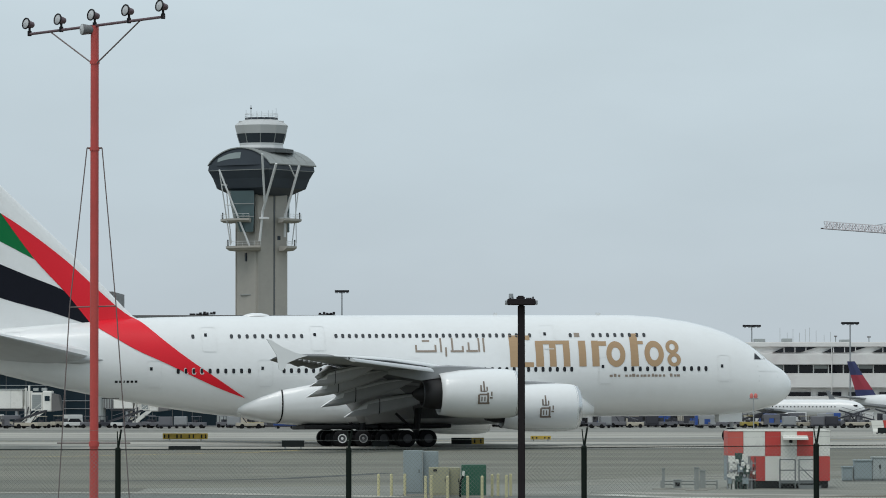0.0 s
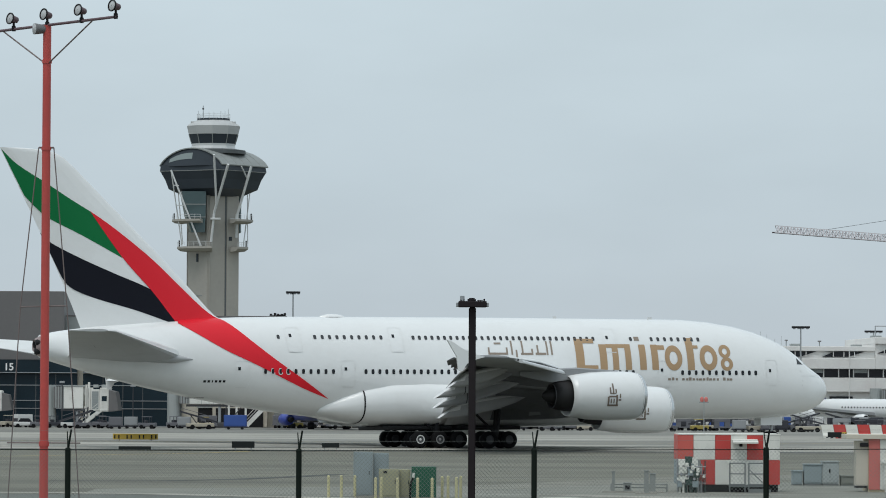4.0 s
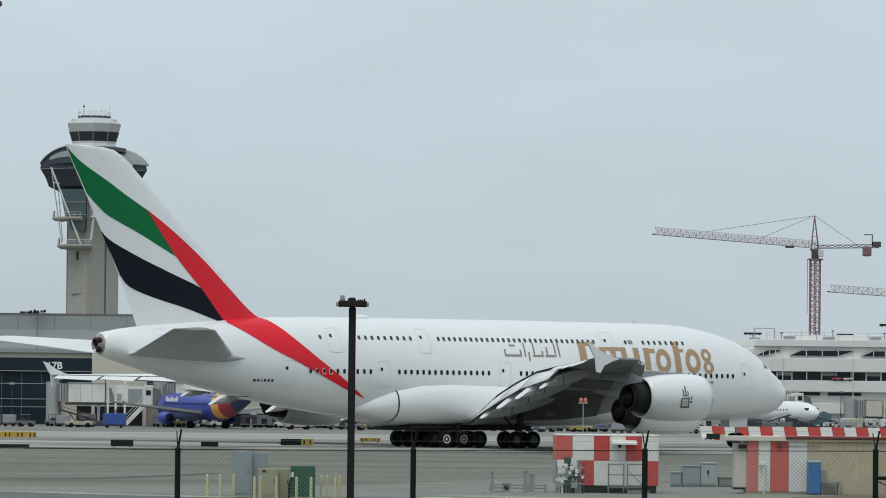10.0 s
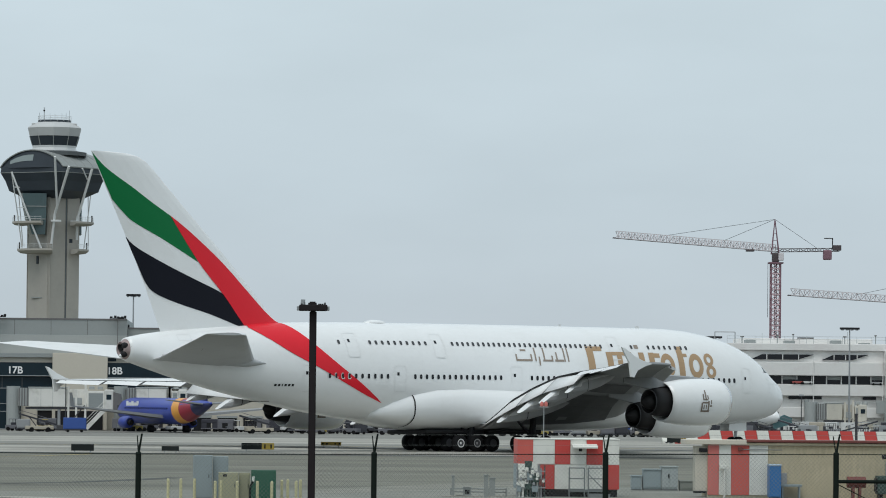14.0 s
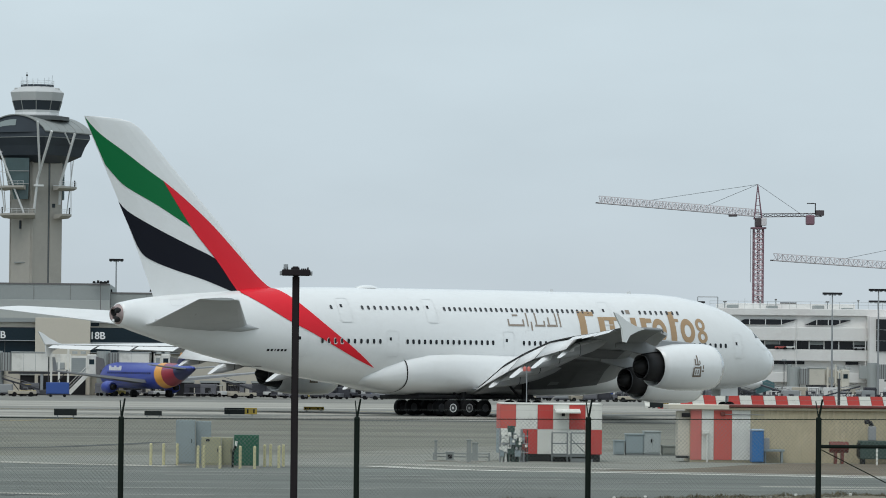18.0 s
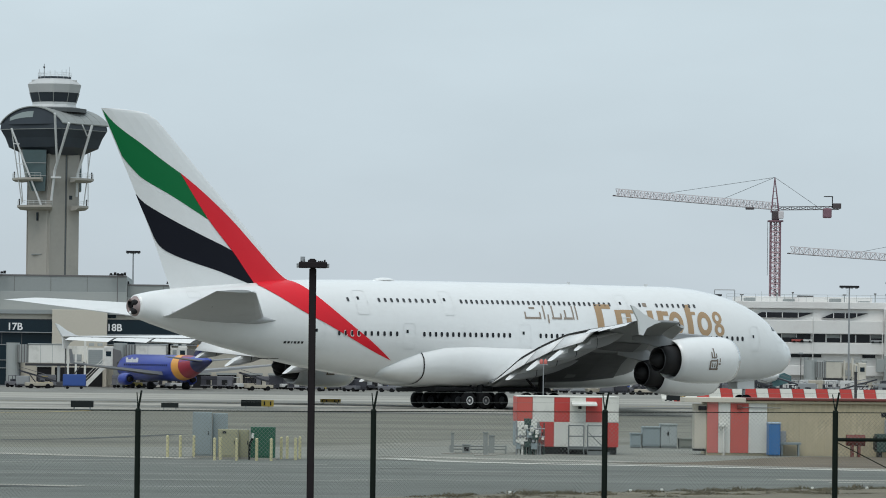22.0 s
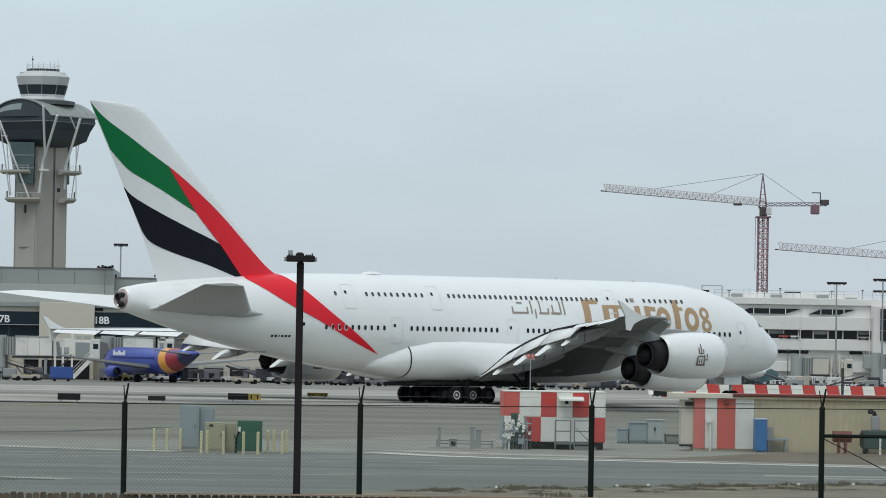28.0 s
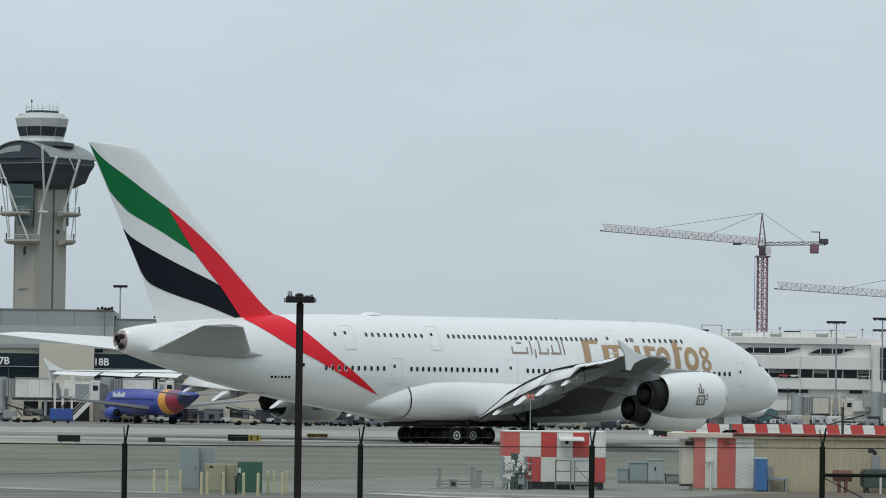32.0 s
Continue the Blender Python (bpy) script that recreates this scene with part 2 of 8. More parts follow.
def body_side(s, z):
    """Half width of the hull at that station and height."""
    w, zt, zb, zc = body_at(s)
    h = zt - zc if z > zc else zc - zb
    u = min(abs(z - zc) / h, 0.999)
    e = 2.05 if z > zc else 2.15
    return w * (1 - u ** e) ** (1 / e)


def hull_ring(s, n=48):
    w, zt, zb, zc = body_at(s)
    ring = []
    for i in range(n):
        a = 2 * math.pi * i / n
        c, k = math.cos(a), math.sin(a)
        e = 2.05 if k > 0 else 2.15
        y = math.copysign(abs(c) ** (2 / e), c) * w
        z = math.copysign(abs(k) ** (2 / e), k) * (zt - zc if k > 0 else zc - zb) + zc
        ring.append((36 - s, y, z))
    return ring


def fin_half(s, z):
    """Half thickness of the tail fin."""
    le, te = lerp(FIN, z)
    c = (s - le) / (te - le)
    c = min(max(c, 0.0), 1.0)
    return max(0.012, (te - le) * 0.055 * (2.6 * math.sqrt(c) * (1 - c) ** 0.9))


# tail fin: height; leading and trailing edge, metres aft of the nose
FIN = [(8.2, 50.0, 65.7), (9.6, 53.2, 66.2), (10.6, 54.9, 66.6), (11.2, 55.55, 66.85), (13.0, 57.25, 67.6), (16.0, 60.2, 68.95), (19.2, 63.55, 70.55), (22.4, 66.85, 72.15), (23.0, 67.55, 72.45), (23.4, 68.3, 72.65), (23.6, 69.3, 72.74), (23.7, 71.0, 72.78)]


def band(name, upper, lower, half, parent, material, n=26, m=5, lift=0.02, sides=(-1, 1), label=""):
    """A painted field between two curves of (station, height), laid on both sides of a surface."""
    ups, los = along(upper, n), along(lower, n)
    bm = bmesh.new()
    for side in sides:
        grid = []
        for (s0, z0), (s1, z1) in zip(ups, los):
            row = []
            for k in range(m + 1):
                st, zz = s0 + (s1 - s0) * k / m, z0 + (z1 - z0) * k / m
                w = half(st, zz)
                # near the crest the field also stands off upwards
                row.append(bm.verts.new((36 - st, side * (w + lift), zz + 0.9 * lift * min(1.0, max(0.0, (1.9 - w) / 1.1)))))
            grid.append(row)
        for a, b in zip(grid, grid[1:]):
            for k in range(m):
                bm.faces.new((a[k], a[k + 1], b[k + 1], b[k]))
    bmesh.ops.recalc_face_normals(bm, faces=bm.faces[:])
    return part(name, bm, material, parent, label, smooth=True)


def patch(bm, s0, s1, z0, z1, side=-1, lift=0.025, n=2, m=4):
    """A small field of the hull between two stations and two heights."""
    g = [[bm.verts.new((36 - (s0 + (s1 - s0) * i / n), side * (body_side(s0 + (s1 - s0) * i / n, z0 + (z1 - z0) * j / m) + lift), z0 + (z1 - z0) * j / m)) for j in range(m + 1)] for i in range(n + 1)]
    for a, b in zip(g, g[1:]):
        for j in range(m):
            bm.faces.new((a[j], a[j + 1], b[j + 1], b[j]))


# wing: distance from the middle; leading edge, trailing edge, heights of both, thickness
WING_FLAT = [(0.0, 18.6, 36.2, 3.3, 2.1, 2.2), (4.0, 21.0, 36.4, 3.5, 2.2, 1.9), (7.0, 23.2, 36.9, 4.0, 3.45, 1.6), (9.0, 24.7, 37.4, 4.3, 4.2, 1.45), (13.0, 27.5, 38.8, 4.75, 5.0, 1.2),
        (14.9, 28.9, 39.5, 4.95, 5.3, 1.1), (20.0, 32.4, 41.6, 5.5, 5.95, 0.85), (26.0, 36.5, 44.2, 6.0, 6.25, 0.66), (32.0, 40.7, 47.0, 6.35, 6.42, 0.46), (39.5, 46.5, 50.8, 6.56, 6.66, 0.22)]
WING = [(y, le, te, z0 - y * 0.0052, z1 - y * 0.0052, th) for y, le, te, z0, z1, th in WING_FLAT]
# lowered flaps: distance from the middle; rear edge, its height
FLAPS = [(4.3, 37.3, 1.83), (9.0, 38.95, 2.75), (13.0, 40.4, 3.48), (20.0, 43.3, 4.45), (26.6, 45.4, 5.11)]
FOIL = [(0.0, 0.0), (0.02, 0.30), (0.08, 0.52), (0.2, 0.66), (0.38, 0.66), (0.6, 0.47), (0.8, 0.26), (1.0, 0.04), (1.0, -0.02), (0.8, -0.12), (0.6, -0.26), (0.38, -0.36), (0.2, -0.34), (0.08, -0.26), (0.02, -0.15)]


def foil_ring(le, te, z, th, y, droop=0.0):
    return [(36 - (le + (te - le) * u), y, z + th * v - droop * u) for u, v in FOIL]


def wing_under(y, u, drop=0.0):
    """Station and height on the lower skin of the wing."""
    le, te, z0, z1, th = lerp(WING, y)
    v = -0.36 + max(0.0, u - 0.38) * 0.5
    return le + (te - le) * u, z0 + (z1 - z0) * u + th * v - drop


def slab(le0, te0, z0, le1, te1, z1, y0, y1, t0, t1, drop0=0.0, drop1=0.0):
    """A panel with a wing-like section between two stations; drop: how far its rear edge hangs."""
    return loft(bmesh.new(), [foil_ring(le0, te0, z0, t0, y0, drop0), foil_ring(le1, te1, z1, t1, y1, drop1)])


def wheel_set(parent, s, y, r, w, drop=0.0, rim=None):
    bm = bmesh.new()
    spun(bm, [(-w / 2, r * 0.52), (-w / 2, r * 0.86), (-w * 0.32, r * 0.98), (0, r), (w * 0.32, r * 0.98), (w / 2, r * 0.86), (w / 2, r * 0.52)], 24, "y")
    wh = part("wheel", bm, RUBBER, parent, smooth=True, at=Matrix.Translation((36 - s, y, r + drop)))
    bm = bmesh.new()
    spun(bm, [(-w * 0.42, 0.02), (-w * 0.40, r * 0.3), (-w * 0.46, r * 0.5), (-w * 0.3, r * 0.54), (w * 0.3, r * 0.54), (w * 0.46, r * 0.5), (w * 0.40, r * 0.3), (w * 0.42, 0.02)], 18, "y")
    part("rim", bm, RIM, wh, "dark metal wheel rim", smooth=True)
    if rim:
        for sgn in (-1, 1):
            part("rim_flange", spun(bmesh.new(), [(sgn * w * 0.47, r * 0.40), (sgn * w * 0.49, r * 0.42), (sgn * w * 0.49, r * 0.52), (sgn * w * 0.46, r * 0.54)], 20, "y"), rim, wh, "bright worn wheel flange", smooth=True)
            part("hub_cap", spun(bmesh.new(), [(sgn * w * 0.45, 0.01), (sgn * w * 0.45, r * 0.13), (sgn * w * 0.40, r * 0.16)], 14, "y"), rim, wh)
    return wh


def nacelle(parent, s0, y, z, r):
    """An engine: fan cowl, intake lip, fan, spinner, core, plug and pylon."""
    x = 36 - s0
    eng = part("engine", spun(bmesh.new(), [(-0.25, r * 0.80), (-0.12, r * 0.90), (-0.35, r * 0.955), (-0.9, r * 0.995), (-1.8, r * 1.01), (-3.2, r * 1.005), (-4.5, r * 0.97), (-5.6, r * 0.89), (-6.15, r * 0.835), (-6.15, r * 0.80), (-5.2, r * 0.77), (-3.9, r * 0.76)], 44), WHITE, parent, "white engine cowling with a bronze emblem", smooth=True, at=Matrix.Translation((x, y, z)))
    part("intake_lip", spun(bmesh.new(), [(-0.42, r * 0.962), (-0.16, r * 0.925), (-0.02, r * 0.87), (0.0, r * 0.83), (-0.08, r * 0.785), (-0.4, r * 0.76)], 44), INTAKE, eng, "bare metal intake lip", smooth=True)
    part("intake_duct", spun(bmesh.new(), [(-0.3, r * 0.762), (-1.3, r * 0.75), (-1.35, 0.1)], 40), DARKMETAL, eng, smooth=True)
    bm = bmesh.new()
    for k in range(24):
        a = 2 * math.pi * k / 24
        m = Matrix.Rotation(a, 4, "X") @ Matrix.Rotation(0.5, 4, "Z")
        box(bm, -0.02, 0.02, -0.13, 0.13, 0.3, r * 0.74, m=Matrix.Translation((-1.2, 0, 0)) @ m)
    part("fan", bm, STEEL, eng)
    part("spinner", spun(bmesh.new(), [(-1.25, 0.34), (-0.95, 0.26), (-0.65, 0.1), (-0.55, 0.005)], 20), DARKMETAL, eng, smooth=True)
    part("core_cowl", spun(bmesh.new(), [(-4.6, r * 0.66), (-6.0, r * 0.63), (-6.8, r * 0.60), (-7.4, r * 0.52), (-7.4, r * 0.49), (-6.9, r * 0.42)], 32), EXHAUST, eng, "dark burnt metal exhaust cowl", smooth=True)
    part("nozzle_ring", spun(bmesh.new(), [(-7.36, r * 0.527), (-7.43, r * 0.525), (-7.43, r * 0.495), (-7.36, r * 0.492)], 32), RIM, eng, "dull metal nozzle edge", smooth=True)
    part("exhaust_plug", spun(bmesh.new(), [(-6.7, r * 0.36), (-7.3, r * 0.34), (-7.8, r * 0.24), (-8.1, r * 0.10), (-8.2, 0.01)], 24), EXHAUST, eng, smooth=True)
    part("fan_duct", spun(bmesh.new(), [(-4.0, r * 0.755), (-4.6, r * 0.70), (-4.7, r * 0.3)], 32), DARKMETAL, eng, smooth=True)
    rings = []
    for u, top, bot, hw in ((-1.8, r * 1.03, r * 0.8, 0.06), (-3.4, r * 1.10, r * 0.8, 0.22), (-5.4, r * 1.16, r * 0.7, 0.34), (-7.5, r * 1.10, r * 0.55, 0.30), (-10.0, r * 1.0, r * 0.8, 0.08)):
        rings.append([(u, -hw, bot), (u, hw, bot), (u, hw, top - 0.1), (u, hw * 0.4, top), (u, -hw * 0.4, top), (u, -hw, top - 0.1)])
    part("pylon", loft(bmesh.new(), rings), GREYP, eng, "grey engine pylon")
    # emblem on the cowl: plain strokes over a rounded block
    for side in (-1, 1):
        bm = bmesh.new()

        def on_cowl(u, zz):
            return bm.verts.new((u, side * (math.sqrt((r * 1.012) ** 2 - zz * zz) + 0.014), zz))
        for u0, u1, z0, z1 in ((-3.2, -2.3, -0.82, -0.68), (-3.2, -3.06, -0.8, -0.1), (-2.5, -2.36, -0.8, 0.05), (-3.1, -2.5, -0.14, -0.02), (-2.95, -2.86, -0.6, -0.25), (-2.72, -2.63, -0.6, -0.25), (-3.02, -2.90, 0.12, 0.62), (-2.78, -2.66, 0.1, 0.92), (-2.55, -2.45, 0.2, 0.5), (-3.0, -2.5, 0.12, 0.2), (-2.3, -2.08, -0.4, -0.28), (-2.2, -2.1, -0.2, 0.12)):
            g = [[on_cowl(u - 0.3, z0 + (z1 - z0) * k / 4) for u in (u0, u1)] for k in range(5)]
            for a, b in zip(g, g[1:]):
                bm.faces.new((a[0], a[1], b[1], b[0]))
        part("emblem", bm, EMBLEM, eng, "bronze-grey emblem of plain strokes on the engine cowling")
    return eng


def hull_loop(bm, s0, s1, z0, z1, side, r, w, lift, sill=0.0):
    """A rounded outline on the hull, w wide; sill: how much wider its lower edge is."""
    def loop(d, low):
        a0, a1, b0, b1 = s0 + d, s1 - d, z0 + d + low, z1 - d
        q = max(r - d, 0.02)
        pts = []
        for cx, cz, k in ((a1 - q, b1 - q, 0), (a0 + q, b1 - q, 1), (a0 + q, b0 + q, 2), (a1 - q, b0 + q, 3)):
            pts += [(cx + q * math.cos(math.pi / 2 * (k + i / 4)), cz + q * math.sin(math.pi / 2 * (k + i / 4))) for i in range(5)]
            nx = pts[-1]
            if k in (1, 3):
                tgt = b0 + q if k == 1 else b1 - q
                pts += [(nx[0], nx[1] + (tgt - nx[1]) * i / 5) for i in range(1, 5)]
        return [bm.verts.new((36 - u, side * (body_side(u, z) + lift), z)) for u, z in pts]
    a, b = loop(0.0, 0.0), loop(w, sill)
    for i in range(len(a)):
        j = (i + 1) % len(a)
        bm.faces.new((a[i], a[j], b[j], b[i]))


def airliner():
    seam_at = []
    jet = thing("double_deck_airliner", "white four-engined double-deck airliner with gold, red, green and black livery", "aircraft")
    # hull
    stations = sorted(set([b[0] for b in BODY] + [16, 18, 20, 22, 25, 28, 33, 36, 39, 44, 51, 55, 59, 63, 66.5]))
    bm = loft(bmesh.new(), [hull_ring(s) for s in stations])
    hull = part("fuselage", bm, WHITE, jet, "white double-deck fuselage", smooth=True)
    # tail cone exhaust
    cone_m = mat("heat_stained_metal", (0.30, 0.235, 0.23), 0.5, metal=0.3, vary=0.25, scale=3)
    bm = spun(bmesh.new(), [(0.03, 0.87), (-0.10, 0.76), (-0.30, 0.66), (-0.46, 0.58), (-0.48, 0.47), (-0.2, 0.40)], 28, at=(36 - 69.52, 0, 8.06))
    cone = part("exhaust_cone", bm, cone_m, jet, "heat-stained tail cone with dark exhaust", smooth=True)
    part("exhaust_hole", spun(bmesh.new(), [(-0.50, 0.36), (-0.3, 0.32), (-0.2, 0.01)], 20, at=(36 - 69.52, -0.06, 8.26)), DARKMETAL, cone)
    part("exhaust_scoop", spun(bmesh.new(), [(-0.10, 0.18), (-0.36, 0.26), (-0.50, 0.22), (-0.51, 0.02)], 16, at=(36 - 69.52, -0.46, 8.34)), DARKMETAL, cone, "dark exhaust scoop", smooth=True)
    part("drain_lip", spun(bmesh.new(), [(-0.25, 0.10), (-0.50, 0.16), (-0.66, 0.10), (-0.67, 0.01)], 12, at=(36 - 69.52, -0.18, 7.52)), WHITE, cone, "small white lip under the exhaust", smooth=True)
    part("lower_vent", spun(bmesh.new(), [(-0.15, 0.20), (-0.40, 0.28), (-0.57, 0.22), (-0.58, 0.01)], 14, at=(36 - 69.52, -0.38, 7.66)), DARKMETAL, cone, "dark lower vent", smooth=True)
    # access panel and seams on the rear hull
    for side in (-1, 1):
        bm = bmesh.new()
        hull_loop(bm, 64.1, 65.3, 8.75, 9.3, side, 0.14, 0.05, 0.02)
        part("access_panel", bm, GREYLINE, hull, "access panel outlined in grey")
        bm = bmesh.new()
        patch(bm, 56.2, 57.4, 3.98, 4.03, side, 0.02, 4, 1)
        part("hull_seam", bm, DARKMETAL, hull)
        bm = bmesh.new()
        g = [[bm.verts.new((36 - u, side * (fin_half(u, z) + 0.008), z + dz)) for dz in (-0.014, 0.014)] for u, z in ((67.95, 14.22), (67.2, 14.20), (66.2, 14.20), (65.5, 14.23), (65.0, 14.4))]
        for q, r in zip(g, g[1:]):
            bm.faces.new((q[0], q[1], r[1], r[0]))
        seam_at.append(bm)
    # belly fairing
    rings = []
    for s, hw, zt, zb in ((17.5, 2.6, 3.4, 2.28), (19.0, 3.5, 4.6, 2.0), (22.0, 3.9, 5.15, 1.75), (30.0, 4.05, 5.6, 1.62), (38.0, 4.05, 5.8, 1.62), (41.0, 3.98, 5.7, 1.7), (43.5, 3.74, 5.16, 1.9), (45.2, 3.3, 4.45, 2.2), (46.3, 2.75, 3.8, 2.5), (46.8, 2.3, 3.3, 2.7)):
        ring = []
        for i in range(28):
            a = 2 * math.pi * i / 28
            c, k = math.cos(a), math.sin(a)
            ring.append((36 - s, math.copysign(abs(c) ** 0.72, c) * hw, (zt + zb) / 2 + math.copysign(abs(k) ** 0.75, k) * (zt - zb) / 2))
        rings.append(ring)
    part("belly_fairing", loft(bmesh.new(), rings), WHITE, jet, smooth=True)
    rings = []
    for s in (43.40, 43.52):
        w = 3.755 if s < 43.5 else 3.738
        rings.append([(36 - s, math.copysign(abs(math.cos(2 * math.pi * i / 28)) ** 0.72, math.cos(2 * math.pi * i / 28)) * (w + 0.03), 3.535 + math.copysign(abs(math.sin(2 * math.pi * i / 28)) ** 0.75, math.sin(2 * math.pi * i / 28)) * 1.675) for i in range(28)])
    part("fairing_seam", loft(bmesh.new(), rings, caps=False), DARKMETAL, jet, "dark seam round the belly fairing")
    # dark slabs hung below the fairing to draw the belly's shadow line and gear doors
    for u0, u1, hw in ((29.5, 35.2, 3.0), (35.4, 41.5, 2.7)):
        part("gear_bay", bevelled(36 - u1, 36 - u0, -hw, hw, 1.42, 1.75, 0.1), DARKMETAL, jet, "dark slab for the belly's shadow line and gear doors")
    # tail fin with its painted fields
    rings = []
    for z, le, te in FIN:
        pts = [0, 0.012, 0.05, 0.12, 0.25, 0.42, 0.6, 0.8, 1.0]
        st = [le + (te - le) * u for u in pts]
        rings.append([(36 - s, fin_half(s, z), z) for s in st] + [(36 - s, -fin_half(s, z), z) for s in st[-2:0:-1]])
    fin = part("tail_fin", loft(bmesh.new(), rings), WHITE, jet, "white swept tail fin with flag colours", smooth=False)
    for bm in seam_at:
        part("rudder_seam", bm, GREYLINE, fin, "pale seam across the rudder")
    band("green_field", [(72.72, 23.6), (71.4, 22.36), (69.0, 20.88), (67.3, 19.8), (65.45, 18.72)], [(70.8, 19.9), (69.85, 18.95), (68.8, 18.12), (66.2, 16.85), (62.85, 15.08)], fin_half, fin, GREEN, lift=0.014, label="green stripe")
    band("black_field", [(69.5, 17.0), (68.6, 16.2), (66.1, 14.95), (63.4, 13.8), (60.5, 12.6), (59.3, 11.5), (58.2, 9.98)], [(67.75, 13.55), (66.95, 12.65), (65.0, 11.85), (61.7, 10.92), (59.1, 10.05), (58.2, 9.8)], fin_half, fin, BLACKP, lift=0.014, label="black stripe")
    band("red_field", [(65.5, 18.74), (63.4, 17.35), (60.45, 15.1), (58.15, 13.02), (56.3, 11.35), (55.2, 10.55), (54.6, 10.3), (54.15, 10.05)], [(65.45, 18.66), (62.85, 15.1), (60.45, 12.5), (59.2, 10.95), (58.45, 10.0), (58.3, 9.7)], fin_half, fin, RED, lift=0.034, label="red stripe")
    band("red_sweep", [(58.3, 10.22), (56.8, 10.32), (55.4, 10.385), (54.8, 10.30), (54.15, 9.80), (52.75, 8.50), (50.95, 7.06), (48.7, 5.5), (46.35, 3.92)], [(58.4, 9.90), (56.9, 8.92), (55.0, 7.78), (52.8, 6.74), (50.1, 5.43), (48.3, 4.62), (46.35, 3.90)], body_side, hull, RED, n=60, m=24, lift=0.04, label="red stripe sweeping down the rear fuselage")
    # tailplanes
    for side in (-1, 1):
        rings = []
        for y, le, te, z, th in ((0.8, 57.2, 67.5, 7.2, 1.5), (2.4, 58.7, 67.9, 7.32, 1.35), (8.5, 63.4, 69.9, 8.08, 0.8), (14.6, 68.1, 72.0, 8.82, 0.36), (15.2, 69.0, 72.2, 8.87, 0.2)):
            rings.append(foil_ring(le, te, z, th, side * y))
        # grey below and pale above: shade and skylight put into the colour
        tp = skylit_top(part("tailplane", loft(bmesh.new(), rings), TAILP, jet, "tailplane coloured grey for shade below, pale for skylight above"), UPPERLIT)
        bm = bmesh.new()
        tube(bm, (36 - 65.0, side * 2.6, 7.14), (36 - 67.9, side * 8.5, 7.95), 0.035, n=5)
        tube(bm, (36 - 67.9, side * 8.5, 7.95), (36 - 70.7, side * 14.4, 8.76), 0.03, n=5)
        part("elevator_gap", bm, DARKMETAL, tp, "dark hinge line of the elevator")
        rings = []
        for s0, y, z, w, h in ((57.7, 3.0, 7.02, 0.03, 0.03), (58.1, 3.0, 7.04, 0.24, 0.12), (58.7, 3.0, 7.08, 0.62, 0.27), (59.5, 3.0, 7.14, 0.95, 0.44), (61.0, 2.9, 7.22, 0.95, 0.46), (63.5, 2.6, 7.4, 0.75, 0.4), (66.9, 2.0, 7.5, 0.4, 0.15)):
            y = min(y, body_side(s0, z) - 0.02)
            rings.append([(36 - s0, side * (y + math.cos(2 * math.pi * i / 10) * w * 0.6), z + math.sin(2 * math.pi * i / 10) * h) for i in range(10)])
        part("tailplane_fillet", loft(bmesh.new(), rings), TAILP, jet, "grey root fillet of the tailplane", smooth=True)
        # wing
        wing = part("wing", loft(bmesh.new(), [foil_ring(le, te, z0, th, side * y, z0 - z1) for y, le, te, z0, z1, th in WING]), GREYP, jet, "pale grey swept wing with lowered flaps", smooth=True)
        # skylight on the upper skin, put into its colour
        skylit_top(wing, UPPERLIT)
        for ys in ((4.3, 6.5, 9.0, 11.0, 13.2), (13.6, 16.8, 20.1), (20.4, 23.5, 26.6)):
            rings = []
            for y in ys:
                a, f = lerp(WING, y), lerp(FLAPS, y)
                s0, z0 = a[1] - 0.25, a[3] - 0.17
                ln = math.hypot(f[0] - s0, z0 - f[1])
                ux, uz = (f[0] - s0) / ln, (f[1] - z0) / ln
                th = min(0.42, ln * 0.16)
                rings.append([(36 - (s0 + ux * ln * u + uz * -th * v * 0.6), side * y, z0 + uz * ln * u + ux * th * v) for u, v in ((0.0, 0.1), (0.1, 0.55), (0.3, 0.75), (0.6, 0.5), (1.0, 0.06), (1.0, -0.06), (0.6, -0.25), (0.3, -0.35), (0.1, -0.3))])
            # upward flap faces coloured paler for the skylight on them
            skylit_top(part("flap", loft(bmesh.new(), rings), FLAPU, wing, "pale grey lowered trailing edge flap", smooth=True), UPPERLIT)
            # dark gap and cove between the wing and the flap
            bm = bmesh.new()
            for y0, y1 in zip(ys, ys[1:]):
                a, b = lerp(WING, y0), lerp(WING, y1)
                tube(bm, (36 - a[1] - 0.03, side * y0, a[3] - 0.02), (36 - b[1] - 0.03, side * y1, b[3] - 0.02), 0.045, n=6)
            part("flap_gap", bm, DARKMETAL, wing, "dark gap along the flap hinge")
            bm = bmesh.new()
            rows = []
            for y in ys:
                (sa, za), a, f = wing_under(y, 0.76, 0.05), lerp(WING, y), lerp(FLAPS, y)
                rows.append([bm.verts.new((36 - st, side * y, zz)) for st, zz in ((sa, za), (a[1] - 0.2, a[3] - 0.5), (a[1] * 0.55 + f[0] * 0.45, a[3] * 0.55 + f[1] * 0.45 - 0.32))])
            for r0, r1 in zip(rows, rows[1:]):
                for k in range(2):
                    bm.faces.new((r0[k], r0[k + 1], r1[k + 1], r1[k]))
            part("flap_cove", bm, FLAPU, wing, "grey cove ahead of the lowered flap")
        # shade under the inner wing, laid on as darker sheets
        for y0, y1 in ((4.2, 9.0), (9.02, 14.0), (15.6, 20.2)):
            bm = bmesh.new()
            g = []
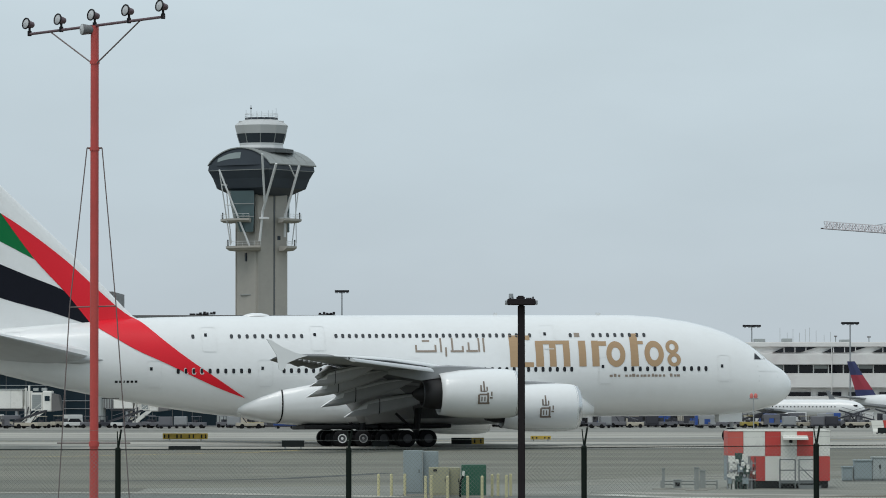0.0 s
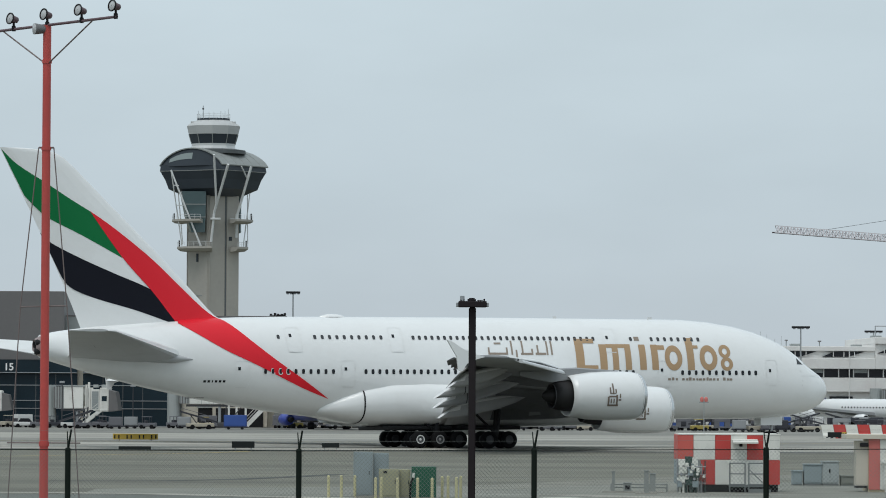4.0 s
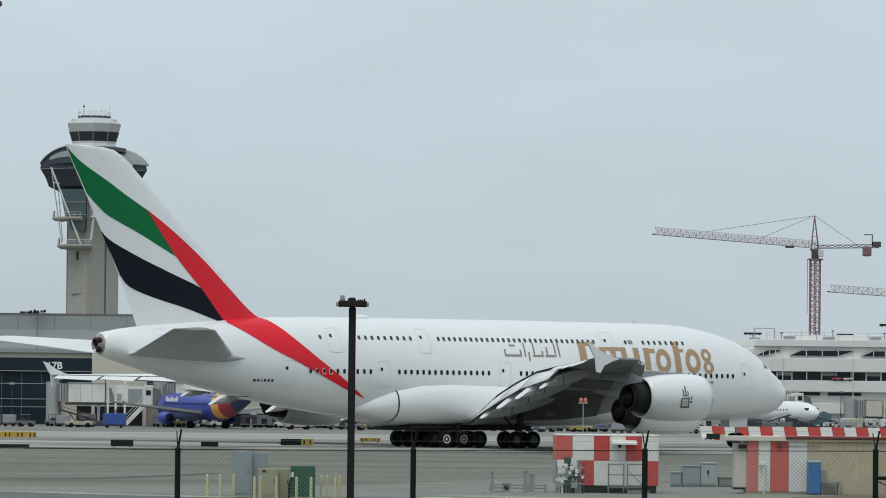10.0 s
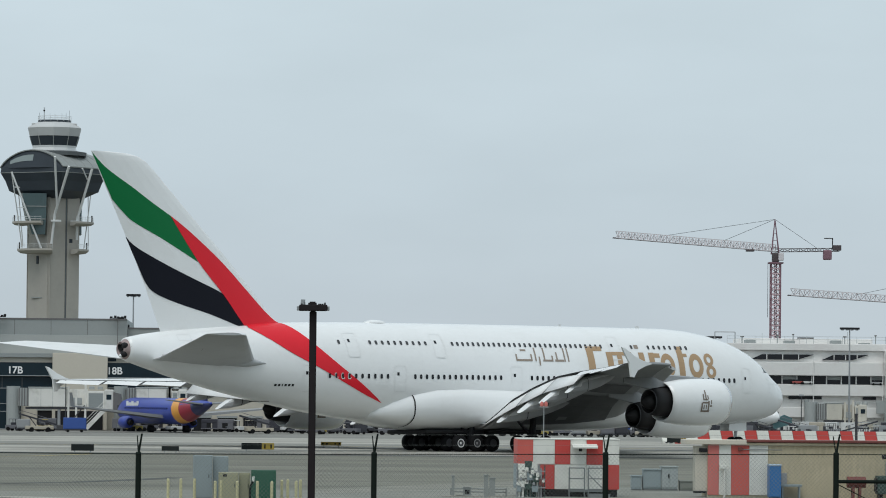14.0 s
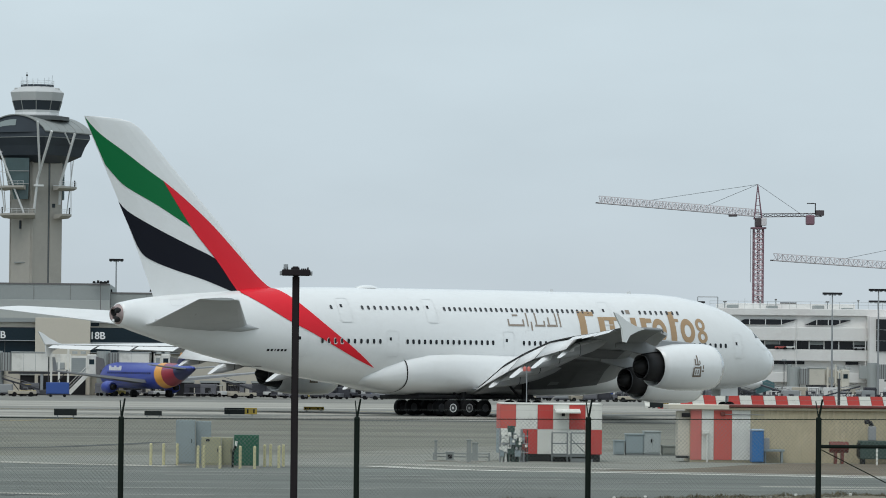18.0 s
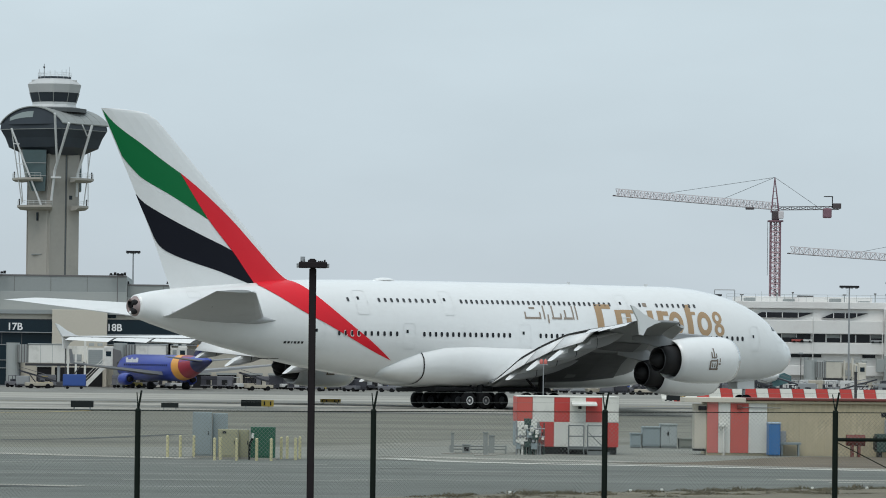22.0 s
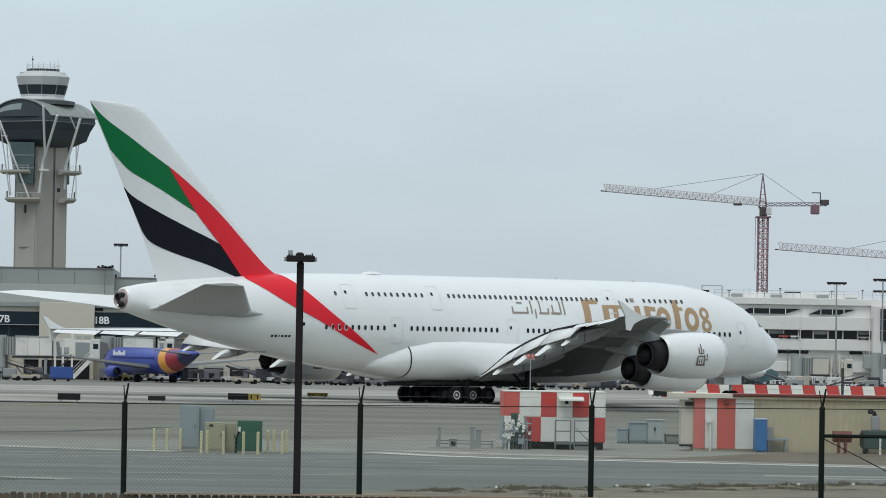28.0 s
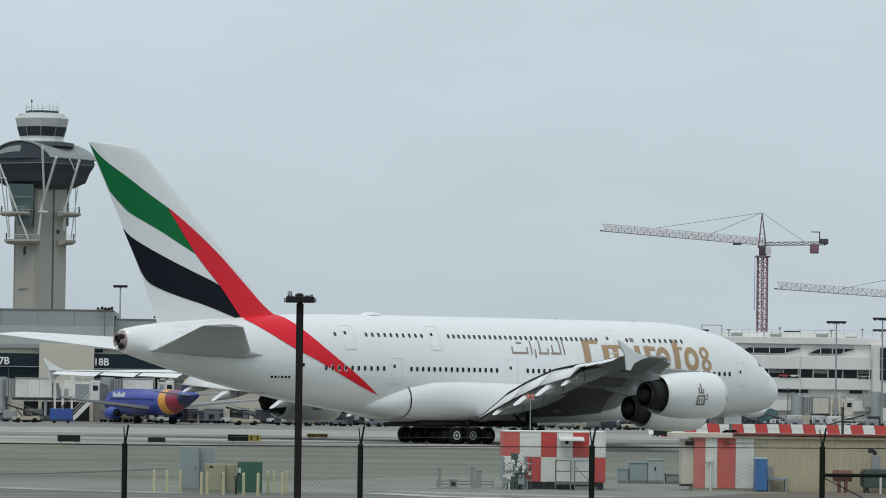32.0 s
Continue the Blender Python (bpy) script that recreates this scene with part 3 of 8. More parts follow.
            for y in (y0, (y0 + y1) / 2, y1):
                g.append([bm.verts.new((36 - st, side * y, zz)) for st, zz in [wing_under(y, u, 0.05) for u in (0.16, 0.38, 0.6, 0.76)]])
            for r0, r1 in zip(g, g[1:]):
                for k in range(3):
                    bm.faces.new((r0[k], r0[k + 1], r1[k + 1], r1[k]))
            part("underwing_panel", bm, UNDERSHADE, wing, "dark grey sheet for the shade under the wing")
        for y0, y1 in ((27.0, 30.8), (31.0, 34.3), (34.5, 38.6)):
            a, b = lerp(WING, y0), lerp(WING, y1)
            # aileron in the shade tone, its upward faces in the skylit tone
            skylit_top(part("aileron", slab(a[1] + 0.10, a[1] + 1.0, a[3] - 0.12, b[1] + 0.08, b[1] + 0.75, b[3] - 0.09, side * y0, side * y1, 0.18, 0.13, 0.32, 0.22), UNDERSHADE, wing, "drooped aileron with a gap ahead of it"), UPPERLIT)
            for f in (0.12, 0.5, 0.88):
                xs, yy, zz = 36 - (a[1] + (b[1] - a[1]) * f), side * (y0 + (y1 - y0) * f), a[3] + (b[3] - a[3]) * f
                part("aileron_bracket", boxes((xs - 0.3, xs + 0.25, yy - 0.05, yy + 0.05, zz - 0.16, zz - 0.04)), GREYP, wing)
        for y0, y1 in ((5.4, 13.8), (16.0, 24.6), (26.8, 37.8)):
            a, b = lerp(WING, y0), lerp(WING, y1)
            part("slat", slab(a[0] - 0.75, a[0] + 0.5, a[2] - 0.45, b[0] - 0.55, b[0] + 0.35, b[2] - 0.28, side * y0, side * y1, 0.32, 0.24, -0.35, -0.25), SLATP, wing, "pale drooped leading edge slat")
            part("slat_gap", tube(bmesh.new(), (36 - a[0] + 0.05, side * y0, a[2] - 0.12), (36 - b[0] + 0.04, side * y1, b[2] - 0.08), 0.13, 0.10, n=8), DARKMETAL, wing)
        # canoe fairings of the flap tracks, with blunt drooping tails
        for y, tip, ztip, k in ((10.0, 39.7, 2.3, 1.0), (16.7, 42.9, 2.96, 1.0), (22.2, 45.1, 3.63, 0.95), (26.0, 45.5, 4.41, 0.85)):
            s0, z0 = wing_under(y, 0.55)
            rings = []
            for u, r, cut in ((0.0, 0.05, 0.0), (0.12, 0.34, 0.0), (0.35, 0.56, 0.0), (0.62, 0.62, 0.0), (0.78, 0.59, 0.3), (0.91, 0.50, 1.5)):
                zc = z0 + (ztip + 0.35 - z0) * u ** 1.5 - 0.22 * math.sin(math.pi * u)
                ring = []
                for i in range(16):
                    c, q = math.cos(2 * math.pi * i / 16), math.sin(2 * math.pi * i / 16)
                    dy, dz = math.copysign(abs(c) ** 0.6, c) * r * k * 0.8, math.copysign(abs(q) ** 0.6, q) * r * k
                    ring.append((36 - (s0 + (tip - s0) * u) + dz * cut, side * y + dy, zc + dz))
                rings.append(ring)
            # fairing tops and sloped ends coloured paler for skylight
            fairing = skylit_top(part("flap_track_fairing", loft(bmesh.new(), rings), FLAPP, wing, smooth=False), UPPERLIT)
            part("fairing_joint", loft(bmesh.new(), [[(x, side * y + (yy - side * y) * 1.03, zz) for x, yy, zz in [tuple(m + (n - m) * d for m, n in zip(p, q)) for p, q in zip(rings[3], rings[4])]] for d in (0.1, 0.16)], caps=False), DARKMETAL, fairing, "dark joint round the fairing")
        # wingtip fence
        prof = [(48.5, 6.60), (49.4, 6.82), (50.3, 7.2), (51.15, 7.72), (51.5, 7.82), (51.05, 7.1), (50.75, 6.62), (50.62, 5.62), (50.32, 5.56), (49.95, 6.1), (49.2, 6.42)]
        rings = [[(36 - s, side * (39.52 + d), z - 0.2) for s, z in prof] for d in (0.0, 0.16)]
        part("wingtip_fence", loft(bmesh.new(), rings), WHITE, wing, "white wingtip fence")
        nacelle(jet, 22.1, side * 14.9, 2.87, 1.86)
        nacelle(jet, 29.6, side * 25.7, 3.81, 1.86)
        # main gear
        for s0, y, axles in ((33.2, 6.2, (-0.86, 0.86)), (36.9, 2.65, (-1.72, 0.0, 1.72))):
            leg = part("landing_gear_leg", tube(bmesh.new(), (36 - s0, side * y, 0.6), (36 - s0 + 0.3, side * y, 3.2), 0.24, 0.30, 12), DARKMETAL, jet, "dark grey landing gear leg")
            bm = bmesh.new()
            tube(bm, (36 - s0 - axles[-1] - 0.1, side * y, 0.72), (36 - s0 + axles[-1] + 0.1, side * y, 0.72), 0.17, n=10)
            tube(bm, (36 - s0 - 1.6, side * y, 2.6), (36 - s0, side * y, 1.1), 0.10, n=8)
            part("bogie_beam", bm, DARKMETAL, leg)
            for a in axles:
                for dy in (-0.76, 0.76):
                    yw = side * y + dy
                    wheel_set(jet, s0 + a, yw, 0.70, 0.52, 0.0186 * yw - 0.005, (WHITE if a > 1 else FLAPP) if abs(yw + 3.41) < 0.05 and a >= 0 else None)
    # nose gear
    leg = part("landing_gear_leg", tube(bmesh.new(), (36 - 5.2, 0, 0.6), (36 - 5.0, 0, 2.9), 0.13, 0.17, 12), STEEL, jet, "white nose gear leg")
    part("gear_door", boxes((36 - 6.4, 36 - 4.4, -0.62, -0.56, 1.75, 2.6), (36 - 6.4, 36 - 4.4, 0.56, 0.62, 1.75, 2.6)), WHITE, leg)
    for dy in (-0.42, 0.42):
        wheel_set(jet, 5.2, dy, 0.63, 0.42)
    # cabin windows: each a dark pane with rounded corners
    first = {}
    up = 8.86
    lo = 6.08
    runs = [(up, 13.3, 17.6, 8), (up, 19.5, 19.5, 1), (up, 22.9, 38.9, 30), (up, 41.7, 47.4, 10), (up, 50.5, 50.5, 1),
            (lo, 8.25, 15.1, 12), (lo, 19.6, 31.0, 20), (lo, 34.3, 43.3, 16), (lo, 46.1, 51.8, 10)]
    for side in (-1, 1):
        for z, s0, s1, k in runs:
            for i in range(k):
                s = s0 if k == 1 else s0 + (s1 - s0) * i / (k - 1)
                e = 0.06
                slope = (body_side(s, z + e) - body_side(s, z - e)) / (2 * e)
                yaw = (body_side(s + e, z) - body_side(s - e, z)) / (2 * e)
                m = Matrix.Translation((36 - s, side * (body_side(s, z) + (0.05 if z == lo and 49 < s < 53 else 0.022)), z)) @ Matrix.Rotation(side * math.atan(yaw), 4, "Z") @ Matrix.Rotation(-side * math.atan(slope), 4, "X")
                if z not in first:
                    wm = bmesh.new()
                    wm.faces.new([wm.verts.new((0.13 * math.copysign(abs(math.cos(a)) ** 0.6, math.cos(a)), 0, 0.20 * math.copysign(abs(math.sin(a)) ** 0.7, math.sin(a)))) for a in [2 * math.pi * q / 14 for q in range(14)]])
                    first[z] = part("cabin_window", wm, UPGLASS if z == up else GLASS, hull, at=m)
                else:
                    again(first[z], m)
    # pale surrounds of the windows that lie in the red stripe
    bm = bmesh.new()
    outer = [(0.185 * math.copysign(abs(math.cos(a)) ** 0.6, math.cos(a)), 0.265 * math.copysign(abs(math.sin(a)) ** 0.7, math.sin(a))) for a in [2 * math.pi * i / 14 for i in range(14)]]
    inner = [(0.135 * math.copysign(abs(math.cos(a)) ** 0.6, math.cos(a)), 0.205 * math.copysign(abs(math.sin(a)) ** 0.7, math.sin(a))) for a in [2 * math.pi * i / 14 for i in range(14)]]
    vo, vi = [bm.verts.new((x, 0, z)) for x, z in outer], [bm.verts.new((x, 0, z)) for x, z in inner]
    for i in range(14):
        bm.faces.new((vo[i], vo[(i + 1) % 14], vi[(i + 1) % 14], vi[i]))
    sur = None
    for side in (-1, 1):
        for k in (6, 7, 8):
            s = 46.1 + 5.7 * k / 9
            m = Matrix.Translation((36 - s, side * (body_side(s, lo) + 0.046), lo))
            if sur is None:
                sur = part("window_surround", bm, GREYLINE, hull, "pale window surround", at=m)
            else:
                again(sur, m)
    # doors: outline strips and a small window
    for side in (-1, 1):
        for s0, s1, z0, z1 in ((6.05, 7.2, 5.0, 7.2), (16.15, 17.35, 4.85, 7.05), (32.0, 33.2, 4.85, 7.05), (44.2, 45.4, 4.8, 7.0), (53.1, 54.3, 4.75, 6.95), (20.8, 22.0, 7.7, 9.75), (39.8, 41.0, 7.65, 9.7), (48.6, 49.85, 7.6, 9.65)):
            bm = bmesh.new()
            hull_loop(bm, s0, s1, z0, z1, side, 0.22, 0.05, 0.018, 0.05)
            door = part("cabin_door", bm, DOORLINE, hull, "cabin door outlined in grey")
            bm = bmesh.new()
            patch(bm, s0 + 0.2, s1 - 0.2, z0 + 0.01, z0 + 0.07, side, 0.026, 2, 1)
            part("door_sill", bm, GREYLINE, door, "grey door sill")
            bm = bmesh.new()
            zw = 6.16 if z0 < 6 else 8.85
            patch(bm, s1 - 0.48, s1 - 0.26, zw, zw + 0.26, side, 0.024, 1, 1)
            part("door_window", bm, GLASS, door)
    # flight deck windows
    for side in (-1, 1):
        for pts in (((2.6, 6.86), (3.02, 6.84), (3.02, 7.46), (2.9, 7.36)), ((3.1, 6.84), (3.8, 6.84), (3.62, 7.34), (3.16, 7.52))):
            bm = bmesh.new()
            band_pts = [bm.verts.new((36 - s, side * (body_side(s, z) + 0.03), z)) for s, z in pts]
            bm.faces.new(band_pts)
            part("cockpit_window", bm, GLASS, hull, "dark flight deck window")
    for side in (-1, 1):
        bm = bmesh.new()
        patch(bm, 1.15, 3.55, 5.84, 5.88, side, 0.02, 6, 1)
        for s, z in ((3.5, 6.2), (3.4, 5.4), (3.45, 5.0), (1.6, 5.3)):
            patch(bm, s, s + 0.12, z, z + 0.14, side, 0.02, 1, 1)
        part("sensor_marks", bm, GREYLINE, hull)
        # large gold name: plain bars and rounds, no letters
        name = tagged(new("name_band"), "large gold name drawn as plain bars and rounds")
        name.parent = hull
        for s0, s1, z0, z1 in ((23.95, 24.7, 6.28, 8.85), (22.75, 23.95, 6.28, 6.66), (22.95, 23.95, 8.48, 8.85), (21.9, 22.55, 6.3, 8.4), (20.85, 21.4, 6.3, 8.3), (19.7, 20.25, 6.3, 8.2), (19.7, 21.9, 8.12, 8.42), (18.35, 18.95, 6.3, 8.4), (17.25, 17.85, 6.3, 8.4), (16.6, 17.25, 7.98, 8.35), (13.95, 14.6, 6.3, 8.98), (13.5, 13.95, 8.1, 8.36)):
            bm = bmesh.new()
            patch(bm, s0, s1, z0, z1, side, 0.024, 2, 6)
            part("gold_bar", bm, GOLD, name)
        for sc, zc, ra, rb, hole in ((15.85, 7.3, 0.80, 1.05, 0.46), (12.62, 7.32, 0.82, 1.06, 0.46), (11.05, 7.86, 0.56, 0.56, 0.42), (10.95, 6.82, 0.58, 0.56, 0.42)):
            bm = bmesh.new()
            rows = []
            for f in (hole, 0.72, 1.0):
                ring = []
                for i in range(28):
                    u, z = sc + math.cos(2 * math.pi * i / 28) * ra * f, zc + math.sin(2 * math.pi * i / 28) * rb * (f if f == 1.0 else f * 1.12)
                    ring.append(bm.verts.new((36 - u, side * (body_side(u, z) + 0.024), z)))
                rows.append(ring)
            for q, r in zip(rows, rows[1:]):
                for i in range(28):
                    bm.faces.new((q[i], q[(i + 1) % 28], r[(i + 1) % 28], r[i]))
            part("gold_round", bm, GOLD, name)
        bm = bmesh.new()
        patch(bm, 18.75, 19.2, 8.72, 9.05, side, 0.03, 2, 2)
        part("name_dot", bm, BROWNG, hull)
        # grey-brown script: plain bars
        script = tagged(new("script_band"), "grey-brown script drawn as plain bars")
        script.parent = hull
        for s0, s1, z0, z1 in ((26.75, 26.9, 7.5, 8.65), (27.15, 27.3, 7.5, 8.65), (27.35, 28.3, 7.5, 7.68), (28.0, 28.15, 7.5, 8.3), (28.5, 28.65, 7.5, 8.0), (28.65, 29.6, 7.5, 7.66), (29.35, 29.5, 7.5, 8.65), (29.9, 30.05, 7.15, 7.9), (30.3, 30.45, 7.5, 8.65), (30.75, 30.9, 7.5, 8.1), (30.75, 32.5, 7.5, 7.67), (32.35, 32.5, 7.5, 8.1), (31.3, 31.9, 8.35, 8.5)):
            bm = bmesh.new()
            patch(bm, s0, s1, z0, z1, side, 0.024, 2, 2)
            part("script_bar", bm, BROWNG, script)
        bm = bmesh.new()
        for i in range(19):
            if i not in (3, 15):
                w = (0.26, 0.18, 0.22)[i % 3]
                patch(bm, 10.5 + i * 0.315, 10.5 + i * 0.315 + w, 5.44, 5.62 + (0.07 if i % 5 == 2 else 0), side, 0.024, 1, 1)
        part("small_writing_bar", bm, BROWNG, hull)
        reg = tagged(new("registration_band"), "registration drawn as plain dark bars")
        reg.parent = hull
        for s0, s1 in ((55.0, 55.2), (55.32, 55.52), (55.64, 55.84), (55.98, 56.08), (56.22, 56.42), (56.54, 56.76)):
            bm = bmesh.new()
            patch(bm, s0, s1, 5.2, 5.38, side, 0.024, 1, 1)
            part("registration_bar", bm, DARKMETAL, reg)
    # satellite dome and small aerials on the roof
    rings = []
    for s, hw, hh in ((33.9, 0.05, 0.0), (34.2, 0.45, 0.16), (34.7, 0.6, 0.26), (35.4, 0.6, 0.26), (35.9, 0.45, 0.15), (36.3, 0.05, 0.0)):
        rings.append([(36 - s - 9.8, math.cos(math.pi * i / 8) * hw, 10.55 + math.sin(math.pi * i / 8) * hh) for i in range(9)])
    part("satellite_dome", loft(bmesh.new(), rings, closed=False), WHITE, jet, smooth=True)
    for s0, s1, z0 in ((24.9, 25.2, 10.57), (16.2, 16.6, 10.55)):
        part("blade_aerial", boxes((36 - s1, 36 - s0, -0.02, 0.02, z0, z0 + 0.22)), GREYLINE, jet)
    return jet


AIRLINER = airliner()


# ---- ground and pavements ----
ASPHALT = mat("weathered_asphalt", (0.144, 0.141, 0.110), 0.9, vary=0.14, scale=0.12, bump=0.1, stain=(0.105, 0.108, 0.088), stain_amount=0.5, fine=10, streak=0.40, grain=(0.014, 0.085))
ROADTAR = mat("service_road_asphalt", (0.118, 0.128, 0.113), 0.9, vary=0.14, scale=0.2, bump=0.1, stain=(0.135, 0.142, 0.13), stain_amount=0.5, fine=10, streak=0.40, grain=(0.03, 0.20))
CONCRETE = mat("pale_taxiway_concrete", (0.315, 0.305, 0.27), 0.85, vary=0.16, scale=0.15, stain=(0.20, 0.195, 0.17), stain_amount=0.6, streak=0.24, grain=(0.012, 0.09))
CONCRETE_D = mat("worn_taxiway_concrete", (0.19, 0.187, 0.168), 0.85, vary=0.16, scale=0.15, stain=(0.13, 0.127, 0.115), stain_amount=0.6, streak=0.24, grain=(0.012, 0.09))
GRAVEL = mat("dusty_gravel", (0.200, 0.203, 0.175), 0.95, streak=0.22, grain=(0.12, 0.4), vary=0.16, scale=0.6, bump=0.4, stain=(0.18, 0.17, 0.14), stain_amount=0.6)
SOIL = mat("brown_dry_soil", (0.125, 0.098, 0.066), 0.95, streak=0.3, grain=(0.25, 0.5), vary=0.25, scale=0.8, bump=0.5, stain=(0.15, 0.13, 0.09), stain_amount=0.6)
DRYGRASS = mat("dry_grass_soil", (0.158, 0.138, 0.095), 0.95, streak=0.35, grain=(0.25, 0.5), vary=0.25, scale=0.8, bump=0.5, stain=(0.12, 0.12, 0.07), stain_amount=0.7)
LINEPAINT = mat("worn_white_line", (0.50, 0.49, 0.44), 0.8, vary=0.2, scale=0.8, stain=(0.24, 0.24, 0.21), stain_amount=0.6, streak=0.2, grain=(0.3, 0.3))
YLINE = mat("worn_yellow_line", (0.52, 0.40, 0.12), 0.8, vary=0.2, scale=0.8)
EDGE = mat("dark_joint_sealant", (0.05, 0.055, 0.05), 0.9, vary=0.2)

gb = bmesh.new()
gx = [-4500, -300, -60, 60, 300, 4500]
gy = [(-600, 3.1), (30, 3.1), (52, 1.2), (66, 1.0), (88, 0.0), (160, 0.0), (340, 0.0), (520, 0.0), (1200, 0.0), (4800, 0.0)]
gv = [[gb.verts.new((x, y, z)) for x in gx] for y, z in gy]
for a, b in zip(gv, gv[1:]):
    for i in range(len(gx) - 1):
        gb.faces.new((a[i], a[i + 1], b[i + 1], b[i]))
tagged(part("ground", gb, ASPHALT), "grey weathered airfield asphalt", "ground", kind="structure")


def sheet(name, pts, z, material, label, category="pavement", parent=None):
    bm = bmesh.new()
    bm.faces.new([bm.verts.new((x, y, z)) for x, y in pts])
    bmesh.ops.recalc_face_normals(bm, faces=bm.faces[:])
    if bm.faces[:][0].normal.z < 0:
        bmesh.ops.reverse_faces(bm, faces=bm.faces[:])
    ob = part(name, bm, material, parent)
    return ob if parent else tagged(ob, label, category, kind="structure")


sheet("taxiway_near", [(-400, 351), (400, 351), (400, 392), (-400, 392)], 0.004, CONCRETE, "pale worn concrete taxiway strip", "taxiway")
sheet("taxiway_middle", [(-400, 392), (400, 392), (400, 424), (-400, 424)], 0.006, CONCRETE_D, "darker worn concrete taxiway strip", "taxiway")
sheet("taxiway_far", [(-400, 424), (400, 424), (400, 471), (-400, 471)], 0.004, CONCRETE, "pale worn concrete taxiway strip", "taxiway")
sheet("apron", [(-500, 471), (600, 471), (600, 900), (-500, 900)], 0.006, CONCRETE_D, "grey concrete parking apron", "apron")
sheet("pavement_edge", [(-400, 345), (400, 345), (400, 351), (-400, 351)], 0.004, EDGE, "dark strip along the taxiway edge", "pavement")
sheet("gravel_strip", [(-14, 203.5), (5, 199.5), (12, 197.2), (20, 194.2), (28, 190.8), (60, 178), (80, 170), (80, 236), (14, 236), (9, 226), (-14, 214)], 0.004, GRAVEL, "dusty gravel round the equipment shelters", "gravel")
sheet("road", [(-80, 90), (80, 90), (80, 169), (60, 177.5), (28, 190.2), (20, 193.7), (12, 196.8), (5, 199), (-14, 203), (-80, 206)], 0.003, ROADTAR, "grey worn asphalt service road", "road")
sheet("verge", [(-4, 92), (60, 92), (60, 180), (33, 171), (25, 164), (22, 162), (18, 159.6), (13.7, 155.8), (9.6, 153), (7.2, 150.2), (3, 146), (0, 140)], 0.012, DRYGRASS, "dry grass and soil beside the road", "verge")
sheet("soil_strip", [(16.1, 197.0), (21.6, 194.6), (27.6, 191.6), (32.5, 188), (60, 172), (70, 174), (70, 213.5), (27, 213), (24.5, 209), (22.6, 204.5), (20.2, 199.5)], 0.014, SOIL, "brown dry soil in front of the sheds", "verge")


def stripe(name, pts, w, z, material, label):
    bm = bmesh.new()
    left, right = [], []
    for i, p in enumerate(pts):
        a, b = pts[max(i - 1, 0)], pts[min(i + 1, len(pts) - 1)]
        d = Vector((b[0] - a[0], b[1] - a[1])).normalized()
        left.append(bm.verts.new((p[0] - d.y * w / 2, p[1] + d.x * w / 2, z)))
        right.append(bm.verts.new((p[0] + d.y * w / 2, p[1] - d.x * w / 2, z)))
    for i in range(len(pts) - 1):
        bm.faces.new((left[i], right[i], right[i + 1], left[i + 1]))
    return tagged(part(name, bm, material), label, "marking", kind="structure")


FADED = mat("faded_paint", (0.185, 0.19, 0.17), 0.9, vary=0.3, streak=0.3, grain=(0.1, 0.5))
RUBBED = mat("pale_rubber_worn_asphalt", (0.19, 0.187, 0.155), 0.9, vary=0.25, streak=0.25, grain=(0.02, 0.3))
GUTTER = mat("pale_gutter_concrete", (0.31, 0.30, 0.26), 0.9, vary=0.25, scale=0.6, streak=0.25, grain=(0.2, 0.5))
stripe("road_edge_line", [(60, 168), (32.5, 184.3), (27.6, 188.0), (21.6, 191.0), (16.9, 192.8), (13.3, 194.0), (9.5, 196.4), (8.2, 198.8), (7.0, 200.8)], 1.6, 0.018, LINEPAINT, "white painted edge line of the service road")
stripe("road_edge_shoulder", [(17.7, 199.0), (15.1, 200.4), (12.6, 201.3), (10.2, 202.9), (7.5, 206)], 2.6, 0.016, GUTTER, "pale dusty shoulder beside the road edge line")
stripe("road_edge_shoulder", [(60, 170.6), (32.5, 187.0), (27.6, 190.6), (21.6, 193.6), (16.9, 195.2), (13.3, 196.6)], 1.8, 0.015, GUTTER, "pale dusty shoulder beside the road edge line")
stripe("road_edge_line", [(-30, 206), (-12.6, 204.6), (-10.1, 203.4), (-7.5, 201.0), (-4.4, 199.0), (-1.7, 197.3)], 2.2, 0.016, GUTTER, "faded white edge line of the service road")
stripe("gutter_line", [(21.0, 173.5), (25.5, 173.6), (30, 173.9), (50, 176)], 1.5, 0.010, GUTTER, "pale concrete gutter line across the road")
stripe("gutter_line", [(22.6, 170.6), (25.5, 170.4), (30, 170.9), (50, 172)], 0.9, 0.010, GUTTER, "pale concrete gutter line across the road")
stripe("drain_slot", [(-14, 156.4), (-8.9, 156.0), (-7.7, 156.0), (-6.6, 155.6)], 1.7, 0.012, EDGE, "dark drain slot in the asphalt")
stripe("gutter_line", [(-14, 158.2), (-8.9, 157.8), (-7.4, 157.6), (-5.2, 156.6)], 1.1, 0.011, GUTTER, "pale concrete edge of the drain")
stripe("drain_slot", [(-6.6, 155.6), (-5.6, 155.4)], 0.3, 0.012, EDGE, "dark drain slot in the asphalt")
for y0, x0, x1, w in ((188, -12, 4, 0.8), (172, -14, 2, 0.6), (165, -4, 6, 0.5), (180, 6, 14, 0.7), (156, -10, 0, 0.4), (184, -2, 9, 0.6), (177, 8, 18, 0.5), (168, 4, 15, 0.5), (193, -9, 0, 0.7)):
    stripe("faded_line", [(x0, y0), (x1, y0 + 1.2)], w * 2.2, 0.010, FADED, "faded pale streak on the asphalt")
